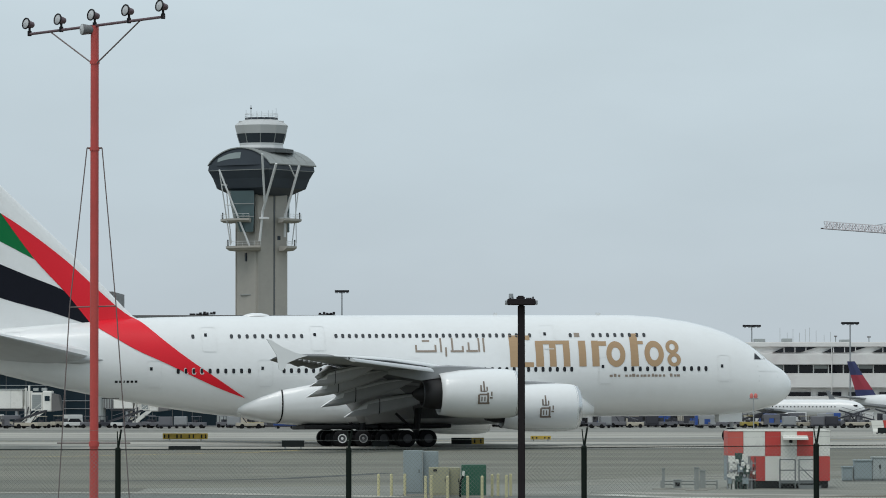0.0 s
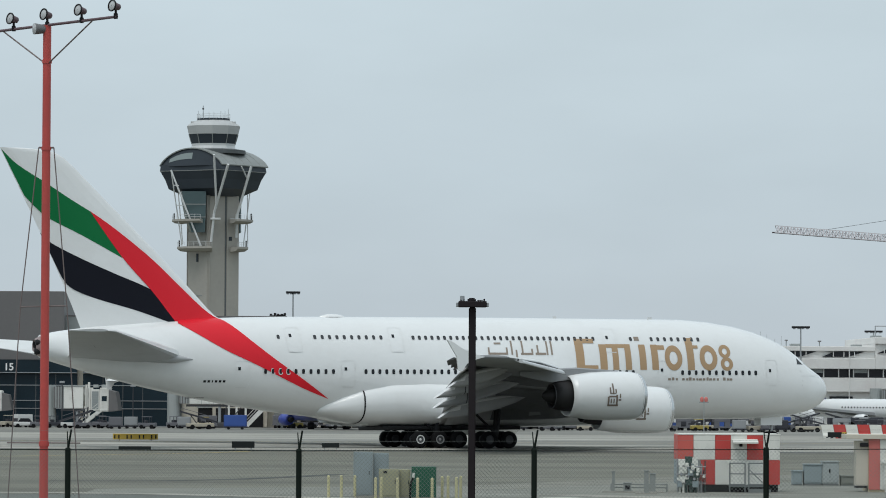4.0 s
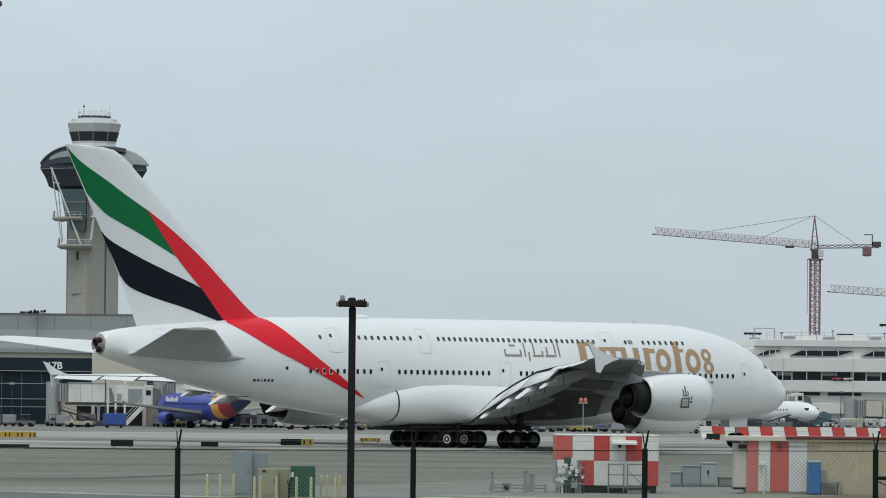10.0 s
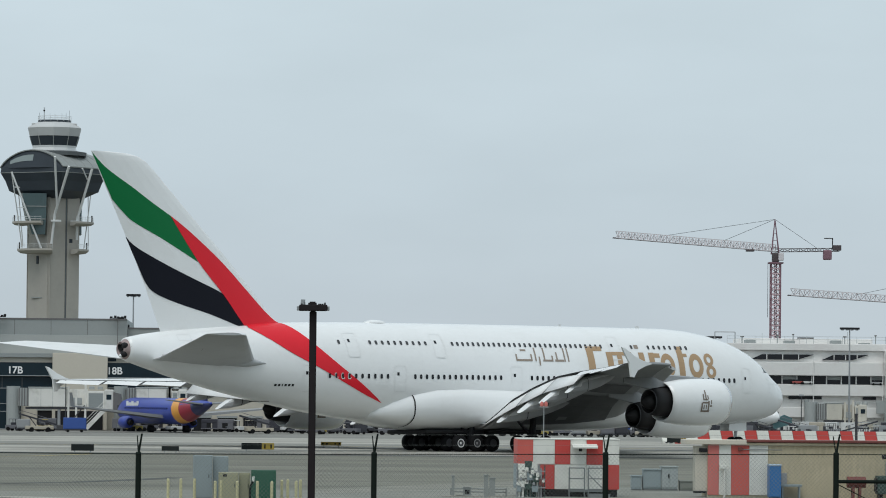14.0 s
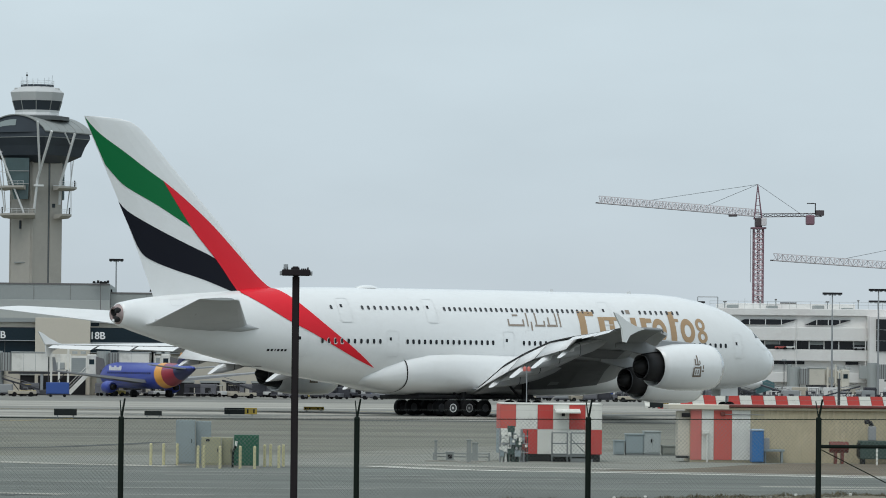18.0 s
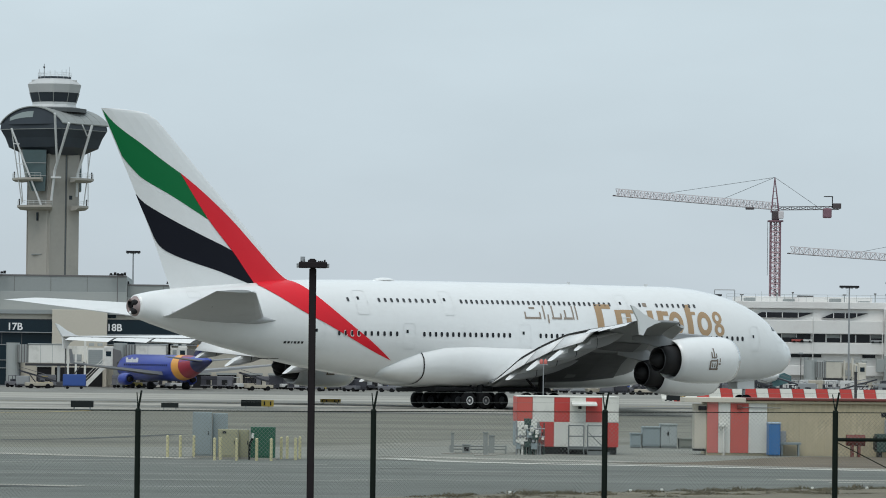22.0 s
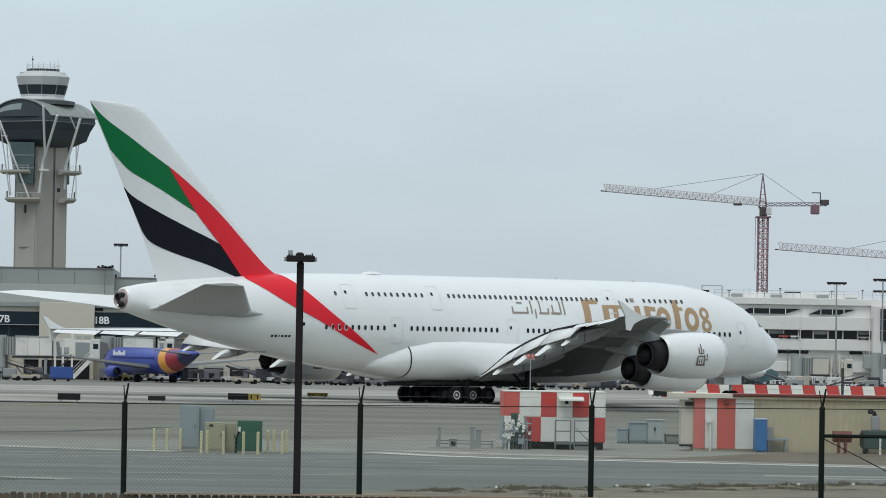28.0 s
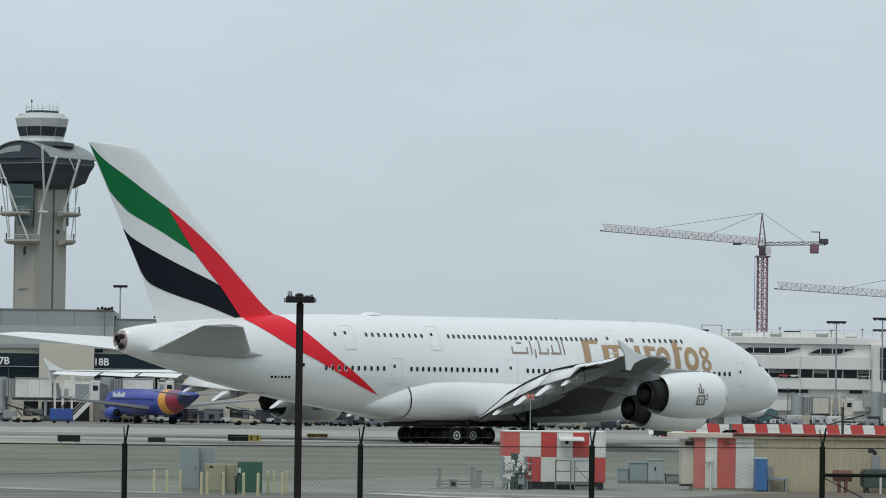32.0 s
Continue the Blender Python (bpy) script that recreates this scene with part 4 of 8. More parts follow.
sheet("worn_band", [(3.6, 216), (6, 217.7), (8.4, 223.2), (10.9, 227.7), (14.8, 236), (24, 246), (24, 258), (15.6, 249.8), (11.6, 242), (8.8, 235.5), (6.3, 229.4), (4, 224.9)], 0.008, RUBBED, "pale worn band of concrete in the asphalt", "pavement")
stripe("curved_joint", [(-18, 231), (-11.6, 232.7), (-8.2, 237.0), (-5.5, 244.1), (-3, 252)], 1.3, 0.009, EDGE, "dark curved joint in the asphalt")
stripe("taxiway_edge_line", [(-300, 354.5), (300, 354.5)], 1.2, 0.012, LINEPAINT, "thin white line along the taxiway edge")
stripe("taxiway_edge_line", [(-300, 366), (300, 368)], 1.0, 0.012, LINEPAINT, "thin white line along the taxiway edge")
for y0, w in ((268, 2.2), (292, 1.2), (243, 1.6), (318, 1.0)):
    stripe("pale_streak", [(-120, y0 + 3), (0, y0), (120, y0 + 5)], w, 0.006, RUBBED, "pale worn streak along the asphalt")
stripe("taxi_line", [(-60, 398), (-10, 401), (40, 407), (90, 417)], 0.5, 0.012, YLINE, "worn yellow taxiway centre line")
stripe("taxi_line", [(-40, 300), (-26, 312), (-14, 330), (-10, 344)], 0.4, 0.012, YLINE, "worn yellow curved taxiway line")
for y0 in (377, 436, 455, 486):
    stripe("concrete_seam", [(-300, y0), (300, y0)], 1.3, 0.010, CONCRETE_D, "darker seam across the concrete")

# ---- airfield signs ----
SIGNBACK = mat("black_sign_panel", (0.018, 0.022, 0.022), 0.7, vary=0.2, spec=0.15)
SIGNYEL = mat("yellow_sign_panel", (0.48, 0.33, 0.05), 0.6, vary=0.2, scale=4, stain=(0.25, 0.18, 0.06), stain_amount=0.6)


def airfield_sign(x, y, w, yellow, label, top=0.66):
    ob = thing("airfield_sign", label, "sign", at=Matrix.Translation((x, y, 0)), group="airfield signs")
    split = w / 2 - yellow
    if split > -w / 2:
        part("panel", bevelled(-w / 2, split, -0.12, 0.12, 0.14, top, 0.02), SIGNBACK, ob)
    if yellow:
        part("panel", bevelled(split + 0.003, w / 2, -0.12, 0.12, 0.14, top, 0.02), SIGNYEL, ob, "yellow panel with unreadable dark bars")
        k = max(2, int(yellow / 0.35))
        for i in range(k):
            u = split + yellow * (i + 0.5) / k
            if i % 3 != 2:
                part("bar", boxes((u - 0.06, u + 0.06, -0.126, -0.121, 0.22, top - 0.1)), SIGNBACK, ob)
    for u in (-w * 0.35, w * 0.35):
        part("foot", boxes((u - 0.05, u + 0.05, -0.05, 0.05, 0.0, 0.15)), STEEL, ob)


airfield_sign(-11.6, 350, 1.75, 0, "black airfield guidance sign on short feet")
airfield_sign(-4.9, 354, 1.35, 0, "small black airfield guidance sign on short feet", 0.5)
airfield_sign(2.0, 367, 2.65, 1.0, "black and yellow airfield guidance sign on short feet")
airfield_sign(44.2, 450, 1.9, 0.5, "black and yellow airfield guidance sign beyond the sheds")
airfield_sign(-22.9, 402, 4.0, 4.0, "yellow airfield guidance sign with dark bars")
airfield_sign(-19.3, 338, 2.4, 0, "low black airfield guidance sign", 0.38)
airfield_sign(8.6, 398, 1.8, 1.8, "yellow airfield guidance sign far across the taxiway", 0.46)

# ---- foreground: picket fence, chain-link fence, lamp post, light mast ----
PICKET = mat("brown_weathered_wood", (0.105, 0.080, 0.058), 0.85, vary=0.2, scale=3, bump=0.3, per_object=0.28)
CAPWOOD = mat("pale_capping_wood", (0.27, 0.20, 0.15), 0.8, vary=0.12, scale=3)
POSTGREEN = mat("dark_green_coated_steel", (0.010, 0.015, 0.012), 0.8, vary=0.2, spec=0.1)
WIRE = mat("coated_fence_wire", (0.20, 0.215, 0.205), 0.5, metal=0.3, vary=0.1)
LAMPBROWN = mat("dark_bronze_paint", (0.023, 0.019, 0.021), 0.8, vary=0.2, spec=0.12)
STAYW = mat("weathered_stay_wire", (0.16, 0.125, 0.12), 0.6, vary=0.2)
BARMAUVE = mat("dull_mauve_steel", (0.115, 0.066, 0.078), 0.5, vary=0.15)
MASTRED = mat("orange_red_paint", (0.50, 0.068, 0.058), 0.5, vary=0.14, scale=2, stain=(0.36, 0.06, 0.05), stain_amount=0.5)

wood = thing("picket_fence", "brown weathered wooden picket fence with a pale cap rail", "fence", at=Matrix.Translation((0, 59.2, 0)))
pb = bmesh.new()
vs = [pb.verts.new(p) for p in ((-0.043, -0.011, 0), (0.043, -0.011, 0), (0.043, 0.011, 0), (-0.043, 0.011, 0), (-0.043, -0.011, 1.80), (0.043, -0.011, 1.80), (0.043, 0.011, 1.80), (-0.043, 0.011, 1.80), (-0.028, -0.011, 1.83), (0.028, -0.011, 1.83), (0.028, 0.011, 1.83), (-0.028, 0.011, 1.83))]
for f in ((0, 1, 5, 4), (1, 2, 6, 5), (2, 3, 7, 6), (3, 0, 4, 7), (4, 5, 9, 8), (5, 6, 10, 9), (6, 7, 11, 10), (7, 4, 8, 11), (8, 9, 10, 11)):
    pb.faces.new([vs[i] for i in f])
rnd = random.Random(4)
first_picket = None
for i in range(215):
    x = -9.2 + i * 0.0935
    left = x < -1.27
    top = (rnd.uniform(-0.012, 0.012) if left else rnd.uniform(-0.004, 0.004)) + 0.012 * max(0, x + 1) / 3
    m = Matrix.Translation((x, rnd.uniform(-0.006, 0.006), 0.99 + top)) @ Matrix.Rotation(rnd.uniform(-0.006, 0.006), 4, "Y")
    if first_picket is None:
        first_picket = part("picket", pb, PICKET, wood, at=m)
    else:
        again(first_picket, m)
for z in (1.35, 2.45):
    part("rail", boxes((-9.3, 11.0, 0.02, 0.07, z, z + 0.09)), PICKET, wood)
bm = bmesh.new()
box(bm, -1.22, 11.0, -0.05, 0.06, 2.815, 2.838)
for v in bm.verts:
    v.co.z += 0.012 * max(0, v.co.x + 1) / 3
part("cap_rail", bm, CAPWOOD, wood, "pale wooden cap rail")

fence = thing("chain_link_fence", "dark green chain-link airport fence topped with barbed wire arms", "fence", at=Matrix.Translation((0, 60, 0)))
post_first = None
POSTS = [-13.6, -10.5, -7.4, -4.31, -1.25, 1.87, 4.95, 8.03, 11.1, 14.2]
for k, x in enumerate(POSTS):
    top = 3.985 + 0.012 * max(0, x + 1.2) / 1.5
    m = Matrix.Translation((x, 0, top))
    if post_first is None:
        bm = tube(bmesh.new(), (0, 0, -3.0), (0, 0, 0.0), 0.038, n=12)
        tube(bm, (0, 0, 0.0), (0, 0, 0.03), 0.043, 0.03, n=12)
        post_first = part("post", bm, POSTGREEN, fence, at=m)
        bm = tube(bmesh.new(), (0, 0, 0.0), (0.045, -0.02, 0.27), 0.016, 0.012, n=8)
        tube(bm, (0, 0, 0.0), (-0.02, 0.16, 0.24), 0.010, 0.007, n=8)
        arm_first = part("barb_arm", bm, POSTGREEN, post_first)
    else:
        p = again(post_first, m)
        again(arm_first, Matrix(), p)
bm = bmesh.new()
tube(bm, (-13.6, 0, 3.985), (-1.2, 0, 3.985), 0.006, n=6)
tube(bm, (-1.2, 0, 3.985), (14.2, 0, 4.108), 0.006, n=6)
part("top_wire", bm, POSTGREEN, fence)
bm = bmesh.new()
for k, f in enumerate((0.45, 0.95)):
    for a, b in zip(POSTS, POSTS[1:]):
        za = 3.985 + 0.012 * max(0, a + 1.2) / 1.5
        zb = 3.985 + 0.012 * max(0, b + 1.2) / 1.5
        part("barbed_wire", tube(bmesh.new(), (a + 0.045 * f, -0.02 * f, za + 0.27 * f), (b + 0.045 * f, -0.02 * f, zb + 0.27 * f), 0.0018, n=4, caps=False), WIRE, fence)
bm = bmesh.new()
tube(bm, (8.03, 0, 3.70), (11.1, 0, 3.71), 0.024, n=10)
tube(bm, (8.06, 0, 3.66), (11.0, 0, 2.2), 0.007, n=6)
part("brace_rail", bm, POSTGREEN, fence, "horizontal brace rail with a tie rod")
# woven mesh: two sets of slanting wires
bm = bmesh.new()
X0, X1, Z0 = -13.6, 14.2, 1.02
step = 0.0520
for dirn in (1, -1):
    x = X0 - 3.3
    while x < X1 + 3.3:
        z1 = 3.985 + 0.012 * max(0, x + 1.2) / 1.5
        hgt = z1 - Z0
        a, b = (x, Z0), (x + dirn * hgt * 0.95, z1)
        lo, hi = sorted((a[0], b[0]))
        if lo >= X0 and hi <= X1:
            tube(bm, (a[0], 0.004 * dirn, a[1]), (b[0], 0.004 * dirn, b[1]), 0.0019, n=4, caps=False)
        x += step
tagged(part("woven_mesh", bm, WIRE, fence, "woven wire mesh"), kind="stuff")

lamp = thing("lamp_post", "dark bronze square lamp post with a flat head", "lamp post", at=Matrix.Translation((1.036, 59.72, -0.053)))
bm = box(bmesh.new(), -0.047, 0.047, -0.047, 0.047, 0.9, 5.95)
bmesh.ops.bevel(bm, geom=bm.edges[:], offset=0.012, segments=2, affect="EDGES")
part("pole", bm, LAMPBROWN, lamp)
part("head", bevelled(-0.185, 0.185, -0.16, 0.16, 5.95, 6.03, 0.012), LAMPBROWN, lamp)
part("driver_box", bevelled(-0.065, 0.045, -0.1, 0.1, 6.03, 6.058, 0.006), LAMPBROWN, lamp)
part("driver_lid", bevelled(-0.045, 0.03, -0.08, 0.08, 6.058, 6.072, 0.004), LAMPBROWN, lamp)
for u in (-0.15, 0.075, 0.10, 0.125, 0.155):
    part("lug", bevelled(u - 0.009, u + 0.009, -0.12, 0.12, 6.03, 6.045 + (0.015 if u > 0.15 else 0), 0.003), LAMPBROWN, lamp)
for u in (-0.215, 0.185):
    part("end_lamp", bevelled(u, u + 0.03, -0.12, 0.12, 5.955, 6.01, 0.006), STEEL, lamp, "pale lamp end")
part("photocell", tube(bmesh.new(), (-0.135, 0, 6.03), (-0.135, 0, 6.10), 0.034, 0.03, n=12), STEEL, lamp, "small grey sensor on the lamp head")

MX, MY = -5.09, 66.0
mast = thing("approach_light_mast", "tall orange-red steel mast with a crossbar of floodlamps", "light mast", at=Matrix.Translation((MX, MY, 0)))
bm = tube(bmesh.new(), (0, 0, 0.9), (0, 0, 10.10), 0.066, 0.060, n=20)
for z in (8.27, 9.54):
    tube(bm, (0, 0, z), (0, 0, z + 0.05), 0.072, n=20)
tube(bm, (0, 0, 3.95), (0, 0, 4.02), 0.075, n=20)
part("pole", bm, MASTRED, mast, smooth=False)
bar_dir = Vector((0.985, -1.42, 0.0)).normalized()
L = 1.955
bm = tube(bmesh.new(), -bar_dir * L + Vector((0, 0, 10.10)), bar_dir * L + Vector((0, 0, 10.10)), 0.021, n=10)
bar = part("crossbar", bm, BARMAUVE, mast, "dull mauve steel crossbar")
for sgn in (-1, 1):
    part("brace", tube(bmesh.new(), (0, 0, 9.52), bar_dir * sgn * L * 0.66 + Vector((0, 0, 10.09)), 0.011, n=8), STAYW, mast)
VALVE0 = mat("dull_grey_casting", (0.16, 0.16, 0.165), 0.6, vary=0.15)
LENS = mat("frosted_lens", (0.48, 0.49, 0.50), 0.25, vary=0.08)
for k in range(5):
    c = bar_dir * (-L + 2 * L * k / 4) * (0.985 if k in (0, 4) else 1.0) + Vector((0, 0, 10.10))
    fl = part("floodlamp", spun(bmesh.new(), [(-0.085, 0.03), (-0.07, 0.045), (0.0, 0.055), (0.04, 0.078), (0.055, 0.078)], 18), BARMAUVE, mast, "round floodlamp with a pale lens", smooth=True, at=Matrix.Translation(c + Vector((-0.01, 0, 0.15))) @ Matrix.Rotation(radians(222), 4, "Z") @ Matrix.Rotation(radians(-8), 4, "Y"))
    part("lens", spun(bmesh.new(), [(0.054, 0.074), (0.064, 0.05), (0.07, 0.005)], 18), LENS, fl, smooth=True)
    part("lens_rim", spun(bmesh.new(), [(0.05, 0.076), (0.05, 0.088), (0.066, 0.088), (0.066, 0.074)], 18), DARKMETAL, fl, smooth=True)
    part("stem", tube(bmesh.new(), c, c + Vector((0, 0, 0.10)), 0.018, n=8), DARKMETAL, mast)
    part("clamp", bevelled(c.x - 0.03, c.x + 0.03, c.y - 0.03, c.y + 0.03, c.z - 0.03, c.z + 0.05, 0.01), DARKMETAL, mast)
fl = part("floodlamp", spun(bmesh.new(), [(-0.12, 0.05), (-0.08, 0.065), (0.0, 0.075), (0.04, 0.082), (0.06, 0.082)], 18), VALVE0, mast, "larger grey floodlamp below the crossbar", smooth=True, at=Matrix.Translation((-0.13, -0.05, 10.04)) @ Matrix.Rotation(radians(205), 4, "Z"))
part("lens", spun(bmesh.new(), [(0.058, 0.080), (0.07, 0.06), (0.078, 0.005)], 18), LENS, fl, smooth=True)
for sgn in (-1, 1):
    bm = bmesh.new()
    tube(bm, (0, 0, 8.30), (sgn * 0.11, 0, 8.31), 0.014, n=6)
    tube(bm, (sgn * 0.11, 0, 8.31), (sgn * 0.34 - 0.02, 0, 5.98), 0.009, n=6)
    tube(bm, (sgn * 0.34 - 0.02, 0, 5.98), (sgn * 0.53, 0, 3.0), 0.009, n=6)
    tube(bm, (sgn * 0.53, 0, 3.0), (sgn * 0.64, 0, 1.0), 0.009, n=6)
    part("stay_wire", bm, STAYW, mast)
part("spreader", tube(bmesh.new(), (-0.36, 0, 5.98), (0.32, 0, 6.0), 0.010, n=6), STAYW, mast)
part("spreader", tube(bmesh.new(), (-0.54, 0, 4.0), (0.53, 0, 4.0), 0.010, n=6), STAYW, mast)

# ---- equipment area beyond the road ----
SHEDRED = mat("faded_red_panel", (0.50, 0.050, 0.042), 0.6, vary=0.10, scale=1.5, stain=(0.40, 0.08, 0.07), stain_amount=0.4)
SHEDWHITE = mat("chalky_white_panel", (0.68, 0.68, 0.63), 0.7, vary=0.07, scale=1.5, stain=(0.5, 0.49, 0.46), stain_amount=0.5)
PINKRED = mat("sun_bleached_red_panel", (0.55, 0.155, 0.135), 0.7, vary=0.08, scale=1.5)
BEIGE = mat("beige_corrugated_metal", (0.50, 0.435, 0.30), 0.7, streak=0.16, grain=(1.1, 0.1), vary=0.07, scale=1.2, stain=(0.34, 0.3, 0.23), stain_amount=0.5)
CREAM = mat("cream_roof_panel", (0.55, 0.51, 0.43), 0.7, vary=0.07)
BOXGREY = mat("grey_green_cabinet", (0.25, 0.30, 0.315), 0.6, vary=0.1)
RAILGREY = mat("grey_painted_rail", (0.15, 0.165, 0.165), 0.6, vary=0.1)
PUMPTAN = mat("dusty_pump_housing", (0.20, 0.21, 0.185), 0.8, vary=0.15)
CABGREEN = mat("dark_green_cabinet", (0.008, 0.085, 0.045), 0.5, vary=0.1)
VALVE = mat("grey_valve_steel", (0.235, 0.25, 0.24), 0.6, vary=0.15, scale=2)
CABTAN = mat("tan_cabinet", (0.33, 0.32, 0.21), 0.6, vary=0.1)
CABBLUE = mat("pale_blue_grey_cabinet", (0.25, 0.295, 0.305), 0.6, vary=0.15)
BOLLARD = mat("pale_yellow_bollard", (0.52, 0.48, 0.28), 0.6, vary=0.12, per_object=0.08)
TOILETBLUE = mat("blue_plastic", (0.025, 0.14, 0.36), 0.5, vary=0.1)
DKGREEN = mat("dark_green_machine", (0.03, 0.06, 0.05), 0.6, vary=0.2)
RUSTRED = mat("rusty_red_drum", (0.15, 0.042, 0.034), 0.7, vary=0.2)


BLEACHED = mat("bleached_red_panel", (0.54, 0.105, 0.085), 0.7, vary=0.08, scale=1.5)


def chequered_shelter():
    ob = thing("equipment_shelter", "red and white chequered equipment shelter with steel steps", "shelter", at=Matrix.Translation((13.25, 213, 0)))
    part("body", bevelled(0.20, 4.97, 0.05, 3.0, 0.36, 2.70, 0.03), SHEDWHITE, ob)
    part("roof", bevelled(0.19, 4.99, -0.02, 3.05, 2.69, 2.75, 0.02), SHEDWHITE, ob)
    part("base", boxes((0.3, 4.9, 0.25, 2.9, 0.0, 0.36)), DARKMETAL, ob, "dark recessed base")
    cols = [(0.18, 0.90, BLEACHED, None), (0.90, 1.92, SHEDWHITE, None), (1.92, 2.66, SHEDRED, SHEDWHITE), (2.66, 3.42, SHEDWHITE, SHEDWHITE), (3.42, 4.19, SHEDRED, SHEDWHITE), (4.19, 4.98, SHEDWHITE, SHEDRED)]
    for x0, x1, top, low in cols:
        part("panel", bevelled(x0, x1 - 0.012, 0.0, 0.045, 1.53, 2.69, 0.008, 1), top, ob)
        if low:
            part("panel", bevelled(x0, x1 - 0.012, 0.0, 0.045, 0.36, 1.515, 0.008, 1), low, ob)
    for x0, x1, m in ((0.95, 1.18, SHEDWHITE), (1.2, 1.92, SHEDRED)):
        part("panel", bevelled(x0, x1 - 0.012, 0.0, 0.045, 0.36, 1.515, 0.008, 1), m, ob)
    part("side_panel", bevelled(0.155, 0.20, 0.05, 2.98, 1.53, 2.69, 0.008, 1), BLEACHED, ob, "sun-bleached red side panel")
    part("side_panel", bevelled(0.155, 0.20, 0.05, 2.98, 0.36, 1.515, 0.008, 1), BOXGREY, ob)
    part("opening", boxes((0.21, 0.93, 0.02, 0.049, 0.36, 1.5)), BOXGREY, ob)
    bm = box(bmesh.new(), 2.72, 3.9, -0.7, 0.0, 2.42, 2.50)
    for v in bm.verts:
        if v.co.y < -0.5:
            v.co.z -= 0.12
    part("canopy", bm, SHEDWHITE, ob, "small white canopy over the door")
    part("door_light", bevelled(3.05, 3.2, -0.1, 0.0, 2.15, 2.3, 0.02), DARKMETAL, ob)
    for x0 in (2.55, 3.45):
        for u in (x0, x0 + 0.72):
            part("railing_post", tube(bmesh.new(), (u, -0.75, 0), (u, -0.75, 1.38), 0.032, n=6), RAILGREY, ob)
        for z in (0.38, 0.88, 1.38):
            part("railing_bar", tube(bmesh.new(), (x0, -0.75, z), (x0 + 0.72, -0.75, z), 0.028, n=6), RAILGREY, ob)
        if x0 > 3:
            part("railing_brace", tube(bmesh.new(), (x0, -0.75, 1.1), (x0 + 0.72, -0.75, 0.4), 0.022, n=6), RAILGREY, ob)
    part("steps", boxes((2.55, 4.17, -0.75, -0.02, 0.26, 0.36), (3.45, 4.17, -1.05, -0.76, 0.0, 0.18), (4.2, 4.5, -0.7, -0.1, 0.0, 0.14)), RAILGREY, ob)
    return ob


chequered_shelter()

# meter stand of pipes before the shelter
meter = thing("meter_stand", "grey and white steel pipes, meters and boxes on a stand", "meters", at=Matrix.Translation((13.28, 211.6, 0)))
for u, z1, r in ((0.02, 1.6, 0.03), (0.14, 1.3, 0.05), (0.30, 1.5, 0.06), (0.44, 1.2, 0.05), (0.60, 1.55, 0.03), (0.72, 1.3, 0.045), (0.88, 1.15, 0.05), (1.02, 1.55, 0.03), (1.16, 1.35, 0.04), (1.32, 1.5, 0.03)):
    part("pipe", tube(bmesh.new(), (u, 0.05 * (int(u * 10) % 3), 0), (u, 0.05 * (int(u * 10) % 3), z1), r, n=8), SHEDWHITE if 0.1 < u < 0.35 else (STEEL if int(u * 50) % 2 else DKGREEN), meter)
for u, z, w, m in ((0.22, 1.42, 0.16, SHEDWHITE), (0.55, 1.55, 0.18, DKGREEN), (0.80, 1.5, 0.12, SHEDWHITE), (0.32, 1.05, 0.14, SHEDWHITE), (0.62, 0.95, 0.12, BOXGREY), (0.92, 0.85, 0.15, DKGREEN), (0.25, 0.62, 0.12, SHEDWHITE), (0.55, 0.5, 0.14, DKGREEN), (0.86, 0.4, 0.14, BOXGREY), (1.15, 0.7, 0.1, RUSTRED), (0.12, 0.4, 0.10, BOXGREY)):
    part("meter_box", bevelled(u - w, u + w, -0.14, 0.05, z - 0.15, z + 0.15, 0.02), m, meter)
for z in (0.45, 0.85, 1.22):
    part("cross_pipe", tube(bmesh.new(), (-0.02, -0.1, z), (1.35, -0.1, z), 0.025, n=6), STEEL, meter)
for k in range(9):
    u = 0.05 + k * 0.15
    z1 = 0.9 + 0.62 * ((k * 7) % 5) / 4
    part("riser", tube(bmesh.new(), (u, 0.16, 0), (u, 0.16, z1), 0.028, n=6), (SHEDWHITE, VALVE, DARKMETAL)[k % 3], meter)
    part("valve_wheel", tube(bmesh.new(), (u, -0.2, z1 * 0.72), (u, -0.16, z1 * 0.72), 0.07, n=10), (SHEDWHITE, STEEL)[k % 2], meter)
for u, z in ((0.18, 0.98), (0.18, 1.22), (0.46, 1.3), (0.46, 0.72), (0.74, 1.18), (0.98, 1.05)):
    part("gauge", bevelled(u - 0.08, u + 0.08, -0.2, -0.1, z - 0.1, z + 0.1, 0.03), SHEDWHITE, meter, "white gauge")
tagged(part("obstruction_light_pole", tube(bmesh.new(), (14.70, 214, 2.74), (14.70, 214, 4.25), 0.022, n=6), STEEL), "thin grey pole standing on the chequered shelter roof", "pole")
ol = thing("obstruction_light", "pinkish red obstruction lamp on a thin pole", "lamp", at=Matrix.Translation((14.70, 214, 4.25)))
for u in (-0.1, 0.1):
    part("globe", spun(bmesh.new(), [(0.0, 0.07), (0.08, 0.09), (0.18, 0.08), (0.24, 0.01)], 12, "z", at=(u, 0, 0)), PINKRED, ol, smooth=True)
part("bracket", boxes((-0.22, 0.22, -0.04, 0.04, -0.05, 0.004)), STEEL, ol)

# row of barriers far across the taxiway
bar_first = None
